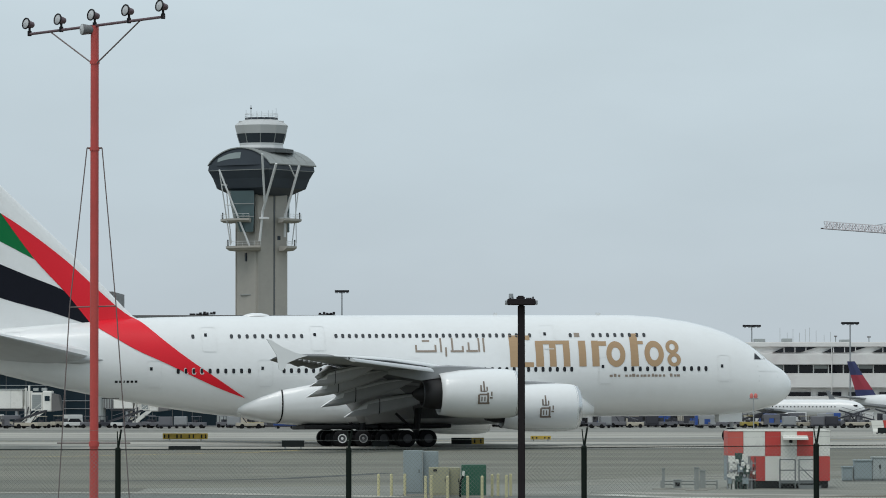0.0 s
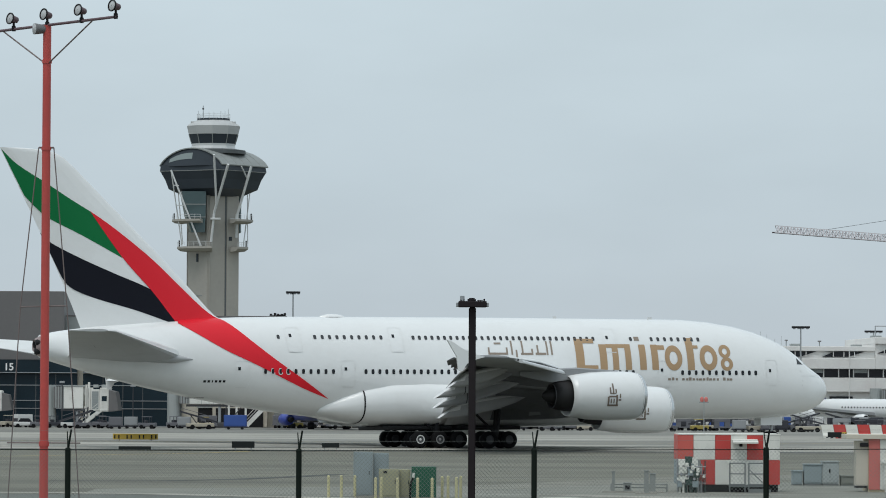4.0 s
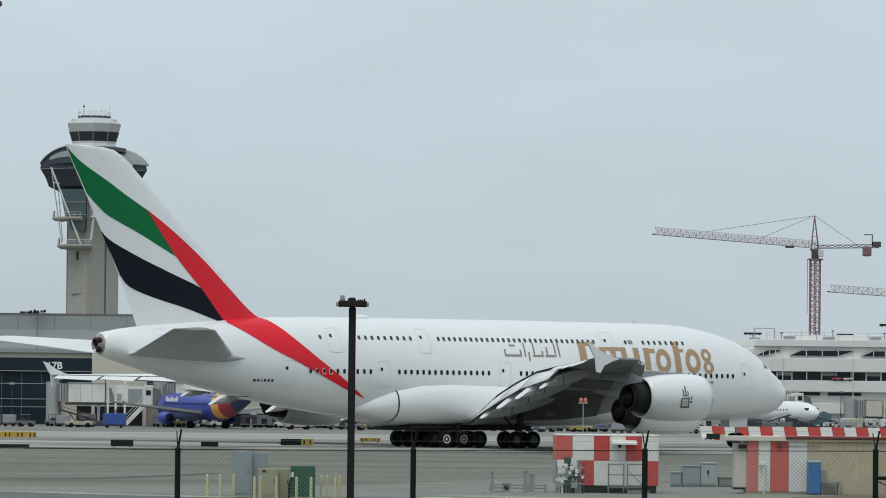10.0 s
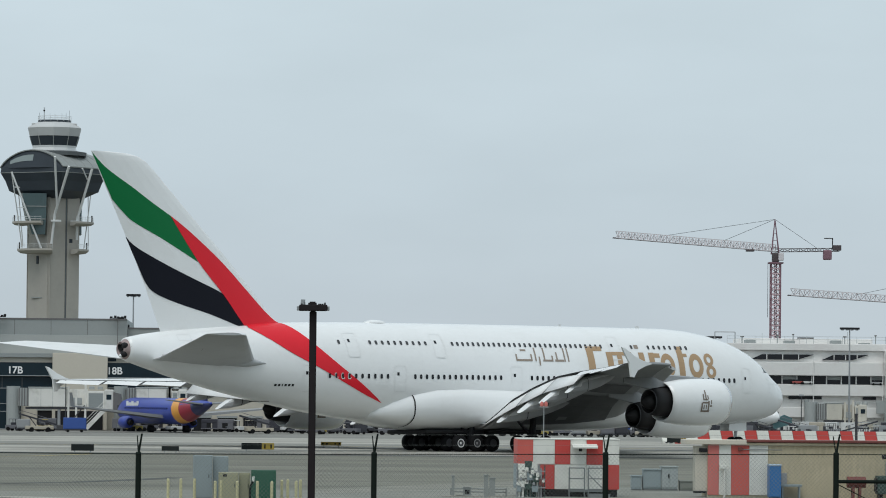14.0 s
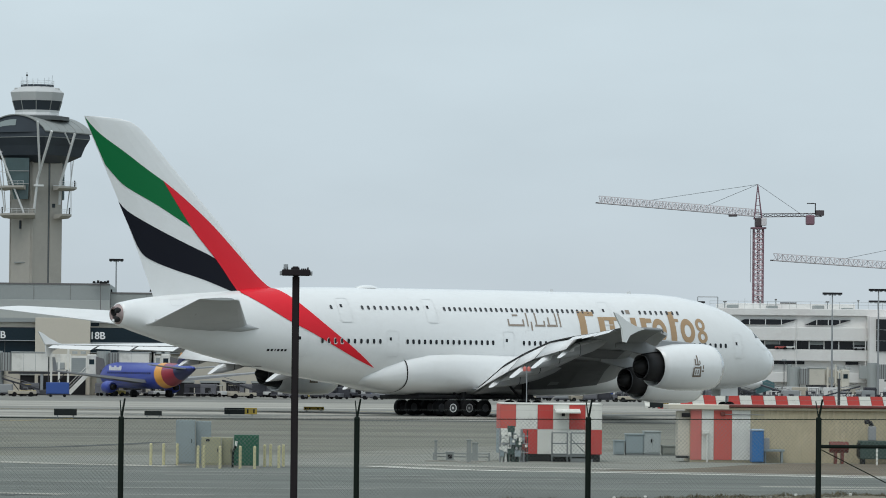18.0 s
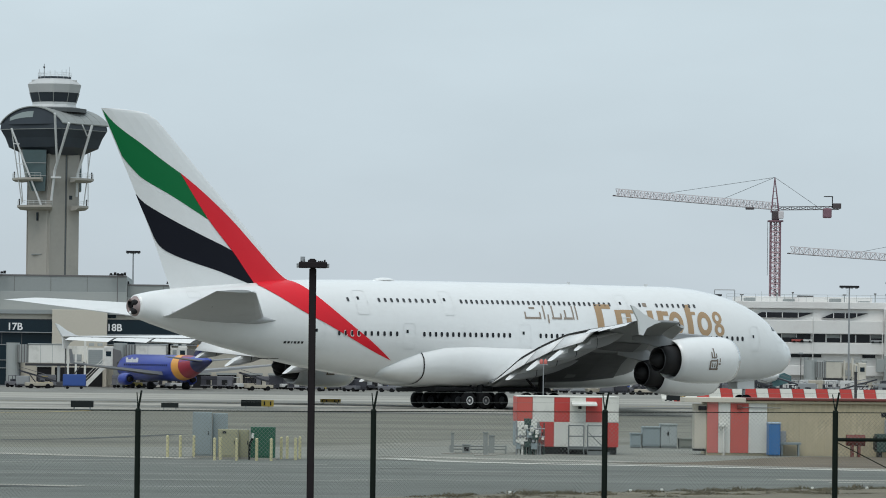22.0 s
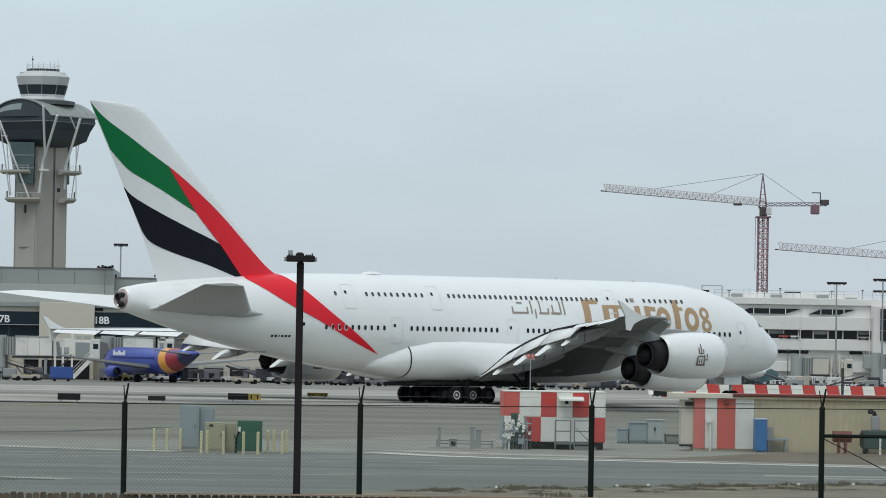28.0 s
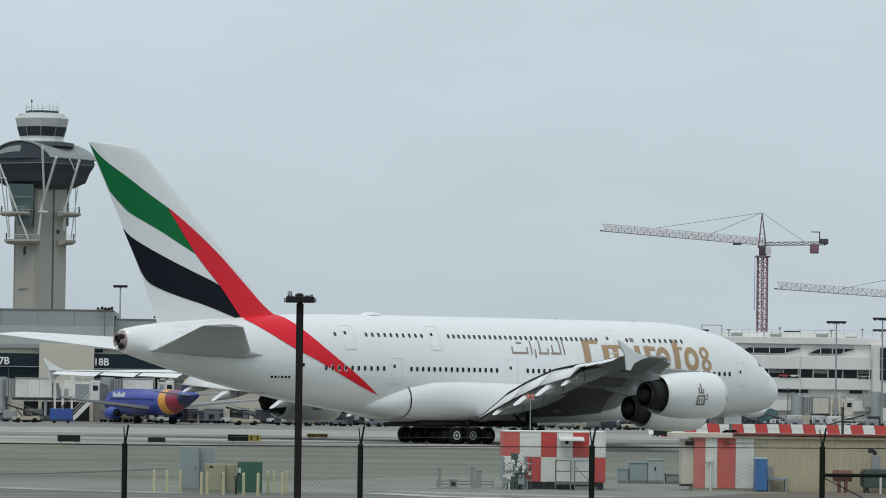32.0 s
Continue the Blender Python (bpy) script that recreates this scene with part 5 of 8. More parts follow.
for i in range(41):
    red = i % 2
    m = Matrix.Translation((43.1 + i * 1.212, 453 + i * 0.02, 0.007))
    if i > 1:
        copy_thing(bar_first[red], m)
        continue
    if i == 0:
        bar_first = [None, None]
    bb = thing("traffic_barrier", ("faded red" if red else "dirty white") + " plastic traffic barrier in a striped row", "barrier", at=m, group="traffic barriers")
    prof = [(-0.34, 0.0), (0.34, 0.0), (0.34, 0.25), (0.16, 0.55), (0.12, 1.38), (-0.12, 1.38), (-0.16, 0.55), (-0.34, 0.25)]
    part("body", loft(bmesh.new(), [[(x - z * 0.19, y, z) for y, z in prof] for x in (0.02, 1.19)]), SHEDRED if red else SHEDWHITE, bb)
    for x in (0.25, 0.75):
        part("fork_slot", boxes((x, x + 0.22, -0.346, -0.341, 0.04, 0.15)), DARKMETAL, bb, "dark fork slot")
    bar_first[red] = bb

# striped shed
st = thing("striped_shed", "beige corrugated shed with red and white stripes at one end", "shed", at=Matrix.Translation((22.2, 214.5, 0)))
part("wall", bevelled(0.35, 22.0, 0.06, 2.6, 0, 2.62, 0.02), BEIGE, st)
part("side_wall", bevelled(-0.22, 0.35, 0.12, 1.2, 0.3, 2.42, 0.02), CREAM, st, "cream end panel")
part("bracket", bevelled(-0.05, 0.33, -0.1, 0.1, 2.15, 2.34, 0.02), DARKMETAL, st)
part("sill", bevelled(-0.3, 0.3, 0.0, 0.3, 0.2, 0.3, 0.02), DARKMETAL, st)
for i, (a, b, m) in enumerate(((0.37, 0.91, PINKRED), (0.91, 1.49, SHEDWHITE), (1.49, 2.36, BLEACHED), (2.36, 3.25, SHEDWHITE))):
    part("stripe_panel", bevelled(a, b - 0.01, 0.0, 0.058, 0.12, 2.52, 0.008, 1), m, st)
rib = None
for i in range(62):
    x = 3.35 + i * 0.3
    if rib is None:
        rib = part("rib", boxes((-0.05, 0.05, 0.03, 0.062, 0.1, 2.55)), BEIGE, st, at=Matrix.Translation((x, 0, 0)))
    else:
        again(rib, Matrix.Translation((x, 0, 0)))
part("eave", bevelled(-0.72, 2.2, -0.2, 2.2, 2.52, 2.74, 0.02), CREAM, st)
part("eave_return", bevelled(2.2, 22.0, -0.12, 0.05, 2.50, 2.62, 0.02), BEIGE, st)
part("fascia", bevelled(2.2, 22.0, -0.22, 2.8, 2.64, 2.75, 0.02), RUSTRED, st, "rusty red roof edge")
part("wall_lamp", bevelled(1.8, 2.02, -0.14, 0.0, 2.22, 2.40, 0.03), RUSTRED, st, "small rusty wall lamp")
part("conduit", tube(bmesh.new(), (2.0, -0.05, 2.30), (3.9, -0.05, 2.28), 0.02, n=6), STEEL, st)
part("stand_pipe", tube(bmesh.new(), (1.15, -0.2, 0), (1.15, -0.2, 1.55), 0.05, n=8), SHEDWHITE, st, "white stand pipe")
part("pipe_valve", bevelled(0.9, 1.25, -0.3, -0.1, 1.35, 1.55, 0.04), SHEDWHITE, st)

booth = thing("portable_toilet", "blue plastic portable toilet beside the striped shed", "portable toilet", at=Matrix.Translation((25.38, 213.2, 0)))
part("body", bevelled(0, 0.55, 0, 1.0, 0.05, 1.54, 0.03), TOILETBLUE, booth)
part("roof", bevelled(-0.02, 0.57, -0.03, 1.03, 1.53, 1.62, 0.04), mat("pale_blue_plastic", (0.35, 0.45, 0.55), 0.5), booth)
part("door", bevelled(0.08, 0.48, -0.02, 0.0, 0.1, 1.45, 0.006, 1), TOILETBLUE, booth)
bench = thing("wall_machine", "grey box and shelf against the beige shed", "machine", at=Matrix.Translation((26.0, 213.8, 0)))
part("shelf", bevelled(0, 1.0, 0, 0.6, 0.55, 0.66, 0.02), BOXGREY, bench)
part("leg", boxes((0.05, 0.12, 0.05, 0.5, 0, 0.55)), BOXGREY, bench)
part("leg", boxes((0.85, 0.92, 0.05, 0.5, 0, 0.55)), BOXGREY, bench)
part("box", bevelled(0.02, 0.3, 0.2, 0.55, 0.66, 1.2, 0.02), STEEL, bench)

CABPALE = mat("pale_grey_cabinet", (0.34, 0.375, 0.375), 0.6, vary=0.1)
for x, w, z0, z1, mm, lb in ((20.2, 0.50, 0.06, 0.72, BOXGREY, "small grey-green electrical cabinet"), (20.78, 0.90, 0.10, 1.05, BOXGREY, "grey-green transformer cabinet"), (21.70, 0.84, 0.10, 1.20, CABPALE, "pale grey two-door electrical cabinet"), (22.65, 0.78, 0.05, 0.48, PUMPTAN, "low dusty grey pump housing")):
    c = thing("electrical_cabinet", lb + " on the gravel", "cabinet", at=Matrix.Translation((x, 228.6, 0)), group="grey cabinets")
    part("body", bevelled(0, w, 0, 0.8, z0, z1, 0.03), mm, c)
    part("lid", bevelled(-0.03, w + 0.03, -0.05, 0.84, z1 - 0.02, z1 + 0.05, 0.02), mm, c)
    for u in ((0.06, w - 0.06),) if mm is not CABPALE else ((0.06, w / 2 - 0.02), (w / 2 + 0.02, w - 0.06)):
        part("door_panel", bevelled(u[0], u[1], -0.02, 0.0, z0 + 0.08, z1 - 0.1, 0.006, 1), mm, c)
    if mm is CABPALE:
        part("latch", boxes((w * 0.4, w * 0.4 + 0.07, -0.05, -0.02, z1 - 0.55, z1 - 0.35)), DARKMETAL, c)
    part("base", boxes((0.02, w - 0.02, 0.02, 0.78, 0, z0)), RAILGREY, c)
dr = thing("steel_drum_stand", "rusty red drum on a stand", "drum", at=Matrix.Translation((29.53, 213.4, 0)))
part("drum", tube(bmesh.new(), (-0.44, 0, 0.80), (0.44, 0, 0.80), 0.27, n=20), RUSTRED, dr)
part("band", tube(bmesh.new(), (-0.02, 0, 0.80), (0.03, 0, 0.80), 0.285, n=20), RUSTRED, dr)
part("leg", boxes((-0.22, -0.1, -0.2, 0.2, 0, 0.6)), RUSTRED, dr)
part("leg", boxes((0.1, 0.22, -0.2, 0.2, 0, 0.6)), RUSTRED, dr)
gen = thing("generator", "dark green generator with a bent grey exhaust pipe", "generator", at=Matrix.Translation((30.5, 213.0, 0)))
part("body", bevelled(0, 2.4, 0, 1.0, 0.25, 1.12, 0.05), DKGREEN, gen)
part("radiator", bevelled(-0.06, 0.0, 0.1, 0.9, 0.35, 1.0, 0.02), DARKMETAL, gen)
part("exhaust_box", bevelled(0.42, 0.80, 0.3, 0.6, 1.12, 1.8, 0.05), STEEL, gen)
bm = tube(bmesh.new(), (0.6, 0.45, 1.8), (0.5, 0.45, 2.02), 0.11, n=10)
tube(bm, (0.5, 0.45, 2.02), (0.26, 0.45, 2.0), 0.11, n=10)
part("exhaust_elbow", bm, DARKMETAL, gen)
part("leg", boxes((0.1, 0.25, 0.1, 0.9, 0, 0.25)), DARKMETAL, gen)
part("leg", boxes((2.1, 2.25, 0.1, 0.9, 0, 0.25)), DARKMETAL, gen)
for x, y, z1 in ((31.0, 211, 0.85),):
    p = thing("marker_post", "short white marker post by the sheds", "post", at=Matrix.Translation((x, y, 0)))
    part("pole", tube(bmesh.new(), (0, 0, 0), (0, 0, z1), 0.05, n=8), SHEDWHITE, p)
    part("cap", tube(bmesh.new(), (0, 0, z1), (0, 0, z1 + 0.05), 0.06, n=8), SHEDWHITE, p)
# low grey valve stands with pipes between them
for x, y, z1, w, d in ((10.3, 211.5, 0.95, 0.13, 0.12), (11.66, 208.2, 1.05, 0.2, 0.15), (12.12, 211.2, 0.86, 0.26, 0.2), (10.95, 211.4, 0.42, 0.36, 0.3)):
    p = thing("valve_stand", "low grey steel pedestal on a concrete pad", "pedestal", at=Matrix.Translation((x, y, 0)), group="valve stands")
    part("post", bevelled(-w / 2, w / 2, -d / 2, d / 2, 0, z1, 0.02), VALVE, p)
    part("cap", bevelled(-w / 2 - 0.03, w / 2 + 0.03, -d / 2 - 0.03, d / 2 + 0.03, z1, z1 + 0.05, 0.015), VALVE, p)
    part("pad", boxes((-0.5, 0.5, -0.5, 0.5, 0, 0.06)), CONCRETE, p)
    if w > 0.3:
        part("face_plate", bevelled(-w * 0.3, w * 0.3, -d / 2 - 0.02, -d / 2, z1 * 0.35, z1 * 0.8, 0.006, 1), DARKMETAL, p)
pl = thing("pipe_run", "low grey pipe run across the gravel on short feet", "pipe", at=Matrix.Translation((10.2, 212.4, 0)))
for z in (0.22, 0.36):
    part("pipe", tube(bmesh.new(), (0, 0, z), (2.7, 0, z), 0.035, n=8), VALVE, pl)
for u in (0.05, 0.9, 1.8, 2.65):
    part("foot", boxes((u - 0.04, u + 0.04, -0.06, 0.06, 0, 0.4)), VALVE, pl)

# cabinets inside a ring of bollards
bol = None
for x, y in ((-2.83, 199), (-2.27, 199), (-1.68, 199.5), (-0.75, 194.5), (-0.5, 196), (0.2, 194.5), (1.06, 194.5), (1.68, 194.5), (2.15, 198), (2.42, 199), (2.75, 196.5), (2.98, 199)):
    m = Matrix.Translation((x, y, 0))
    if bol is None:
        bol = thing("bollard", "pale yellow steel bollard round the cabinets", "bollard", at=m, group="bollards")
        bm = tube(bmesh.new(), (0, 0, 0), (0, 0, 0.93), 0.065, n=12)
        part("pipe", bm, BOLLARD, bol)
        part("cap", spun(bmesh.new(), [(0.93, 0.065), (0.97, 0.05), (0.985, 0.005)], 12, "z"), BOLLARD, bol, smooth=True)
    else:
        copy_thing(bol, m)
for x0, x1, z1, y, mm, lb in ((-0.62, 0.25, 1.30, 197, CABTAN, "tan metal utility cabinet"), (0.27, 0.75, 1.28, 197.3, CABTAN, "narrow tan metal utility cabinet"), (0.80, 1.88, 1.42, 196.6, CABGREEN, "dark green metal utility cabinet"), (-1.75, -0.9, 2.0, 199.5, CABBLUE, "tall pale blue-grey utility cabinet"), (-0.88, -0.2, 1.95, 200.0, CABBLUE, "tall pale blue-grey utility cabinet")):
    c = thing("utility_cabinet", lb + " among bollards", "cabinet", at=Matrix.Translation((x0, y, 0)), group="utility cabinets")
    w = x1 - x0
    part("body", bevelled(0, w, 0, 0.7, 0.08, z1, 0.02), mm, c)
    part("door", bevelled(0.05, w - 0.05, -0.02, 0.0, 0.15, z1 - 0.08, 0.006, 1), mm, c)
    part("handle", boxes((w * 0.8, w * 0.8 + 0.03, -0.05, -0.02, z1 * 0.5, z1 * 0.5 + 0.16)), DARKMETAL, c)
    part("plinth", boxes((-0.05, w + 0.05, -0.05, 0.75, 0, 0.08)), CONCRETE, c)

sp = thing("stand_pipe", "dark bent pipe between the tan and green cabinets", "pipe", at=Matrix.Translation((0.74, 196.3, 0)))
part("riser", tube(bmesh.new(), (0, 0, 0), (0.02, 0, 0.7), 0.05, n=10), POSTGREEN, sp)
part("elbow", tube(bmesh.new(), (0.02, 0, 0.68), (0.14, 0.05, 0.95), 0.05, n=10), POSTGREEN, sp)
part("outlet", tube(bmesh.new(), (0.14, 0.05, 0.93), (0.16, 0.05, 1.15), 0.055, n=10), SHEDWHITE, sp, "pale outlet fitting")
nt = thing("cabinet_notice", "small dark notice plate on the tan cabinet", "notice", at=Matrix.Translation((-0.42, 196.96, 1.12)))
part("plate", boxes((0, 0.16, 0.0, 0.02, 0, 0.1)), DARKMETAL, nt)

# tufts and litter on the verge
rnd = random.Random(8)
bm = bmesh.new()
for i in range(150):
    x = rnd.uniform(6, 30)
    edge = 147 + (x - 4) * 0.86 if x < 20 else 160.8 + (x - 20) * 0.5
    y = edge + 1.2 - abs(rnd.gauss(0, 3.2))
    size = rnd.uniform(0.35, 1.0) * (1.5 if rnd.random() < 0.16 else 0.8)
    for k in range(int(70 * size)):
        r, a = abs(rnd.gauss(0, 0.42 * size)), rnd.uniform(0, 2 * math.pi)
        u, v = x + 1.3 * r * math.cos(a), y + r * math.sin(a)
        w, hgt = rnd.uniform(0.012, 0.035), rnd.uniform(0.05, 0.17) * size * max(0.25, 1 - r / size)
        lean = rnd.gauss(0, 0.06)
        bm.faces.new([bm.verts.new(q) for q in ((u - w, v, 0.012), (u + w, v, 0.012), (u + lean, v + rnd.gauss(0, 0.03), 0.012 + hgt))])
TUFT = mat("dry_tufts", (0.115, 0.10, 0.062), 0.9, vary=0.3, island=0.4)
tagged(part("grass_tufts", bm, TUFT), "dry brown and green grass tufts", "grass", kind="stuff")
for x, y in ((9.4, 152.8), (13.8, 156.2), (15.0, 157.4), (20.8, 161.4), (22.9, 162.4)):
    tagged(part("litter_scrap", bevelled(x - 0.05, x + 0.06, y, y + 0.1, 0.01, 0.10, 0.025), SHEDWHITE), "white scrap of litter on the dry verge", "litter", group="litter")


# ---- control tower ----
TCAB = mat("tower_pale_cladding", (0.46, 0.47, 0.47), 0.6, vary=0.06, scale=0.4)
TCONC = mat("tower_concrete", (0.375, 0.355, 0.32), 0.85, vary=0.08, scale=0.12, stain=(0.27, 0.265, 0.25), stain_amount=0.5, fine=6)
TDARK = mat("tower_dark_cladding", (0.036, 0.045, 0.056), 0.4, vary=0.2, scale=0.3, spec=0.25)
TCANOPY = mat("tower_dim_canopy", (0.10, 0.11, 0.115), 0.5, vary=0.1, scale=0.3)
TROOF = mat("tower_grey_roof", (0.25, 0.265, 0.26), 0.5, vary=0.08, scale=0.3)
TGLASS = mat("tower_green_glass", (0.055, 0.09, 0.095), 0.15, vary=0.15, scale=0.5)
TSKY = mat("tower_pale_skylight", (0.22, 0.26, 0.26), 0.3, vary=0.1, scale=0.5)
TWHITE = mat("tower_pale_steel", (0.62, 0.63, 0.63), 0.5, vary=0.05)


def ring_poly(n, r, z, turn=0.0, sq=1.0):
    return [(math.cos(2 * math.pi * (i + 0.5) / n + turn) * r, math.sin(2 * math.pi * (i + 0.5) / n + turn) * r * sq, z) for i in range(n)]


def control_tower():
    ob = thing("control_tower", "tall grey concrete airport control tower with a vaulted crown", "control tower", at=Matrix.Translation((-50.2, 1250, 0)))
    turn = Matrix.Rotation(radians(37.6), 4, "Z")
    bm = bevelled(-5.15, 5.15, -5.15, 5.15, 0, 59.0, 0.4, 2)
    bm.transform(turn)
    part("shaft", bm, TCONC, ob, "grey concrete shaft")
    for k in range(4):
        for u, w in ((-4.9, 0.3), (0.95, 3.9)):
            bm = bevelled(u, u + w, -5.38, -5.1, 0, 57.5, 0.08, 1)
            bm.transform(turn @ Matrix.Rotation(math.pi / 2 * k, 4, "Z"))
            part("shaft_rib", bm, TCONC, ob)
        if k % 2 == 0:
            bm = bevelled(0.4, 0.90, -5.24, -5.1, 0, 57.4, 0.03, 1)
            bm.transform(turn @ Matrix.Rotation(math.pi / 2 * k, 4, "Z"))
            part("shaft_slot", bm, TCANOPY, ob, "dark window slot up the shaft")
    # crown: a square body turned to the vault, tapering downwards
    ax, ev = Vector((-0.572, -0.82, 0)), Vector((0.82, -0.572, 0))

    def square(h, z, c=0.0):
        pts = []
        for p, q in ((1, 1), (1, -1), (-1, -1), (-1, 1)):
            pts += [ax * h * p + ev * (h - c) * q, ax * (h - c) * p + ev * h * q] if p * q < 0 else [ax * (h - c) * p + ev * h * q, ax * h * p + ev * (h - c) * q]
        return [tuple(v + Vector((0, 0, z))) for v in pts]
    part("crown", loft(bmesh.new(), [square(5.9, 57.4, 0.8), square(9.15, 59.4, 0.9), square(9.7, 62.0, 0.5), square(10.6, 64.4, 0.2), square(10.4, 66.0, 0.2)]), TDARK, ob, "dark cladding of the crown")
    bm = bmesh.new()
    a = square(10.5, 64.3, 0.2)
    for p, q in zip(a, a[1:] + a[:1]):
        tube(bm, p, q, 0.13, n=5)
    part("crown_trim", bm, TROOF, ob)
    arch = [(-10.9 + 21.8 * i / 20, 65.9 + 4.7 * (1 - ((-10.9 + 21.8 * i / 20) / 10.9) ** 2) ** 0.8) for i in range(21)]
    for end in (1, -1):
        bm = bmesh.new()
        bm.faces.new([bm.verts.new(ax * 9.9 * end + ev * t * 0.985 + Vector((0, 0, z - 0.15))) for t, z in arch])
        part("arch_wall", bm, TDARK, ob, "dark arched end wall")
    rings = [[ax * d + ev * t + Vector((0, 0, z)) for t, z in arch] + [ax * d + ev * t * 0.99 + Vector((0, 0, z - 0.28)) for t, z in reversed(arch)] for d in (-10.9, 10.3)]
    part("vault_roof", loft(bmesh.new(), rings), TROOF, ob, "pale grey vaulted metal roof", smooth=False)
    for d in (-7.2, -3.6, 0.0, 3.6, 7.2):
        bm = bmesh.new()
        pts = [ax * d + ev * t + Vector((0, 0, z + 0.03)) for t, z in arch]
        for p, q in zip(pts, pts[1:]):
            tube(bm, p, q, 0.06, n=4)
        part("roof_seam", bm, TROOF, ob)
    # sloping dark glazing inside the arch, with a pale skylight
    for end in (1, -1):
        bm = bmesh.new()
        up = [bm.verts.new(ax * 10.0 * end + ev * t * 0.93 + Vector((0, 0, z - 0.5))) for t, z in arch]
        low = [bm.verts.new(ax * (10.0 + 1.1 * (1 - (t / 10.9) ** 2)) * end + ev * t * 0.96 + Vector((0, 0, 65.6))) for t, z in arch]
        for i in range(len(up) - 1):
            bm.faces.new((up[i], up[i + 1], low[i + 1], low[i]))
        gl = part("arch_glazing", bm, TDARK, ob, "dark sloping glazing under the vault")
        bm = bmesh.new()
        g = []
        for t in (-7.8, -5.6, -3.4, -1.2, 0.8):
            zt = 65.9 + 4.7 * (1 - (t / 10.9) ** 2) ** 0.8 - 0.5
            d = 1.1 * (1 - (t / 10.9) ** 2)
            g.append([bm.verts.new((ax * (10.06 + d * (1 - f)) * end + ev * t * 0.945 + Vector((0, 0, 65.6 + (zt - 65.6) * f)))) for f in (0.42, 0.80)])
        for q, r in zip(g, g[1:]):
            bm.faces.new((q[0], q[1], r[1], r[0]))
        part("skylight", bm, TGLASS if end < 0 else TSKY, gl, "pale skylight pane")
    for pts, r in (([(0.84, -16.5, 68.3), (1.36, -10.6, 55.2)], 0.42), ([(4.7, -16.0, 65.7), (0.7, -9.0, 52.9), (-0.15, -8.0, 44.8)], 0.48), ([(10.7, -7.0, 65.5), (6.8, -4.6, 52.1), (6.6, -4.0, 46.0)], 0.48), ([(8.1, -9.5, 65.5), (9.4, -7.0, 62.6)], 0.26),
                   ([(-11.3, -8.5, 64.4), (-2.7, -9.0, 42.9)], 0.36), ([(-11.2, -8.3, 64.0), (-9.5, -6.0, 52.1), (-8.3, -5.0, 43.7)], 0.22), ([(-10.7, -8.4, 60.2), (-9.0, -8.6, 60.1)], 0.18), ([(-9.6, -6.6, 54.8), (-7.8, -8.6, 54.6)], 0.16), ([(10.2, -1.0, 58.4), (8.5, -2.0, 43.7)], 0.2), ([(-10.0, 8.0, 58.6), (-8.6, 6.0, 44.6)], 0.2), ([(9.4, 2.0, 58.6), (9.6, 2.0, 44.6)], 0.16)):
        bm = bmesh.new()
        for p, q in zip(pts, pts[1:]):
            tube(bm, p, q, r * 0.74, n=8)
        part("strut", bm, TWHITE, ob, "pale raking strut")
    for x0, x1, y in ((-0.3, 2.4, -9.4), (4.9, 7.7, -5.2)):
        part("strut_ledge", bevelled(x0, x1, y, y + 2.5, 50.8, 51.3, 0.05), TWHITE, ob)
    for z, r, x0, x1, x2, x3, dp in ((50.7, 11.3, -11.3, -3.0, 6.6, 11.2, 0.9), (43.2, 9.9, -9.8, 0.2, 7.2, 9.85, 1.15)):
        for a0, a1 in ((math.acos(max(x0 / r, -0.999)), math.acos(x1 / r)), (math.acos(min(x3 / r, 0.999)), math.acos(x2 / r))):
            n = 8
            arc = [a0 + (a1 - a0) * i / n for i in range(n + 1)]
            rings = [[(math.cos(t) * q, -math.sin(t) * q, zz) for q, zz in ((r - 3.0, z - dp), (r - 0.9, z - dp * 0.8), (r, z - 0.25), (r, z + 0.3), (r - 3.0, z + 0.3))] for t in arc]
            bal = part("balcony", loft(bmesh.new(), rings), TCONC, ob, "concrete balcony")
            for zz, rr in ((z + 1.5, 0.06), (z + 0.9, 0.035)):
                bm = bmesh.new()
                for t0, t1 in zip(arc, arc[1:]):
                    tube(bm, (math.cos(t0) * (r - 0.1), -math.sin(t0) * (r - 0.1), zz), (math.cos(t1) * (r - 0.1), -math.sin(t1) * (r - 0.1), zz), rr, n=4)
                part("handrail", bm, TWHITE, bal)
            for t0 in arc:
                part("railing_post", tube(bmesh.new(), (math.cos(t0) * (r - 0.1), -math.sin(t0) * (r - 0.1), z + 0.3), (math.cos(t0) * (r - 0.1), -math.sin(t0) * (r - 0.1), z + 1.5), 0.045, n=4), TWHITE, bal)
            part("beacon", bevelled(math.cos(a0) * (r - 0.6) - 0.2, math.cos(a0) * (r - 0.6) + 0.2, -math.sin(a0) * (r - 0.6) - 0.2, -math.sin(a0) * (r - 0.6) + 0.2, z + 0.3, z + 2.1, 0.1), DARKMETAL, bal)
    # glass bay hanging on the lit face
    rings = [[(x0, -4.2, z), (x0 + 0.8, -8.2, z), (x1, -9.0, z), (x1 + 0.2, -4.0, z)] for x0, x1, z in ((-6.3, -1.9, 47.3), (-7.6, -1.7, 51.5), (-9.1, -1.6, 58.6))]
    bay = part("bay_window", loft(bmesh.new(), rings), TGLASS, ob, "green-tinted glass bay")
    for z, x0 in ((54.9, -7.7), (51.4, -7.1)):
        part("transom", boxes((x0 + 0.6, -1.6, -9.05, -8.95, z, z + 0.22)), TROOF, bay)
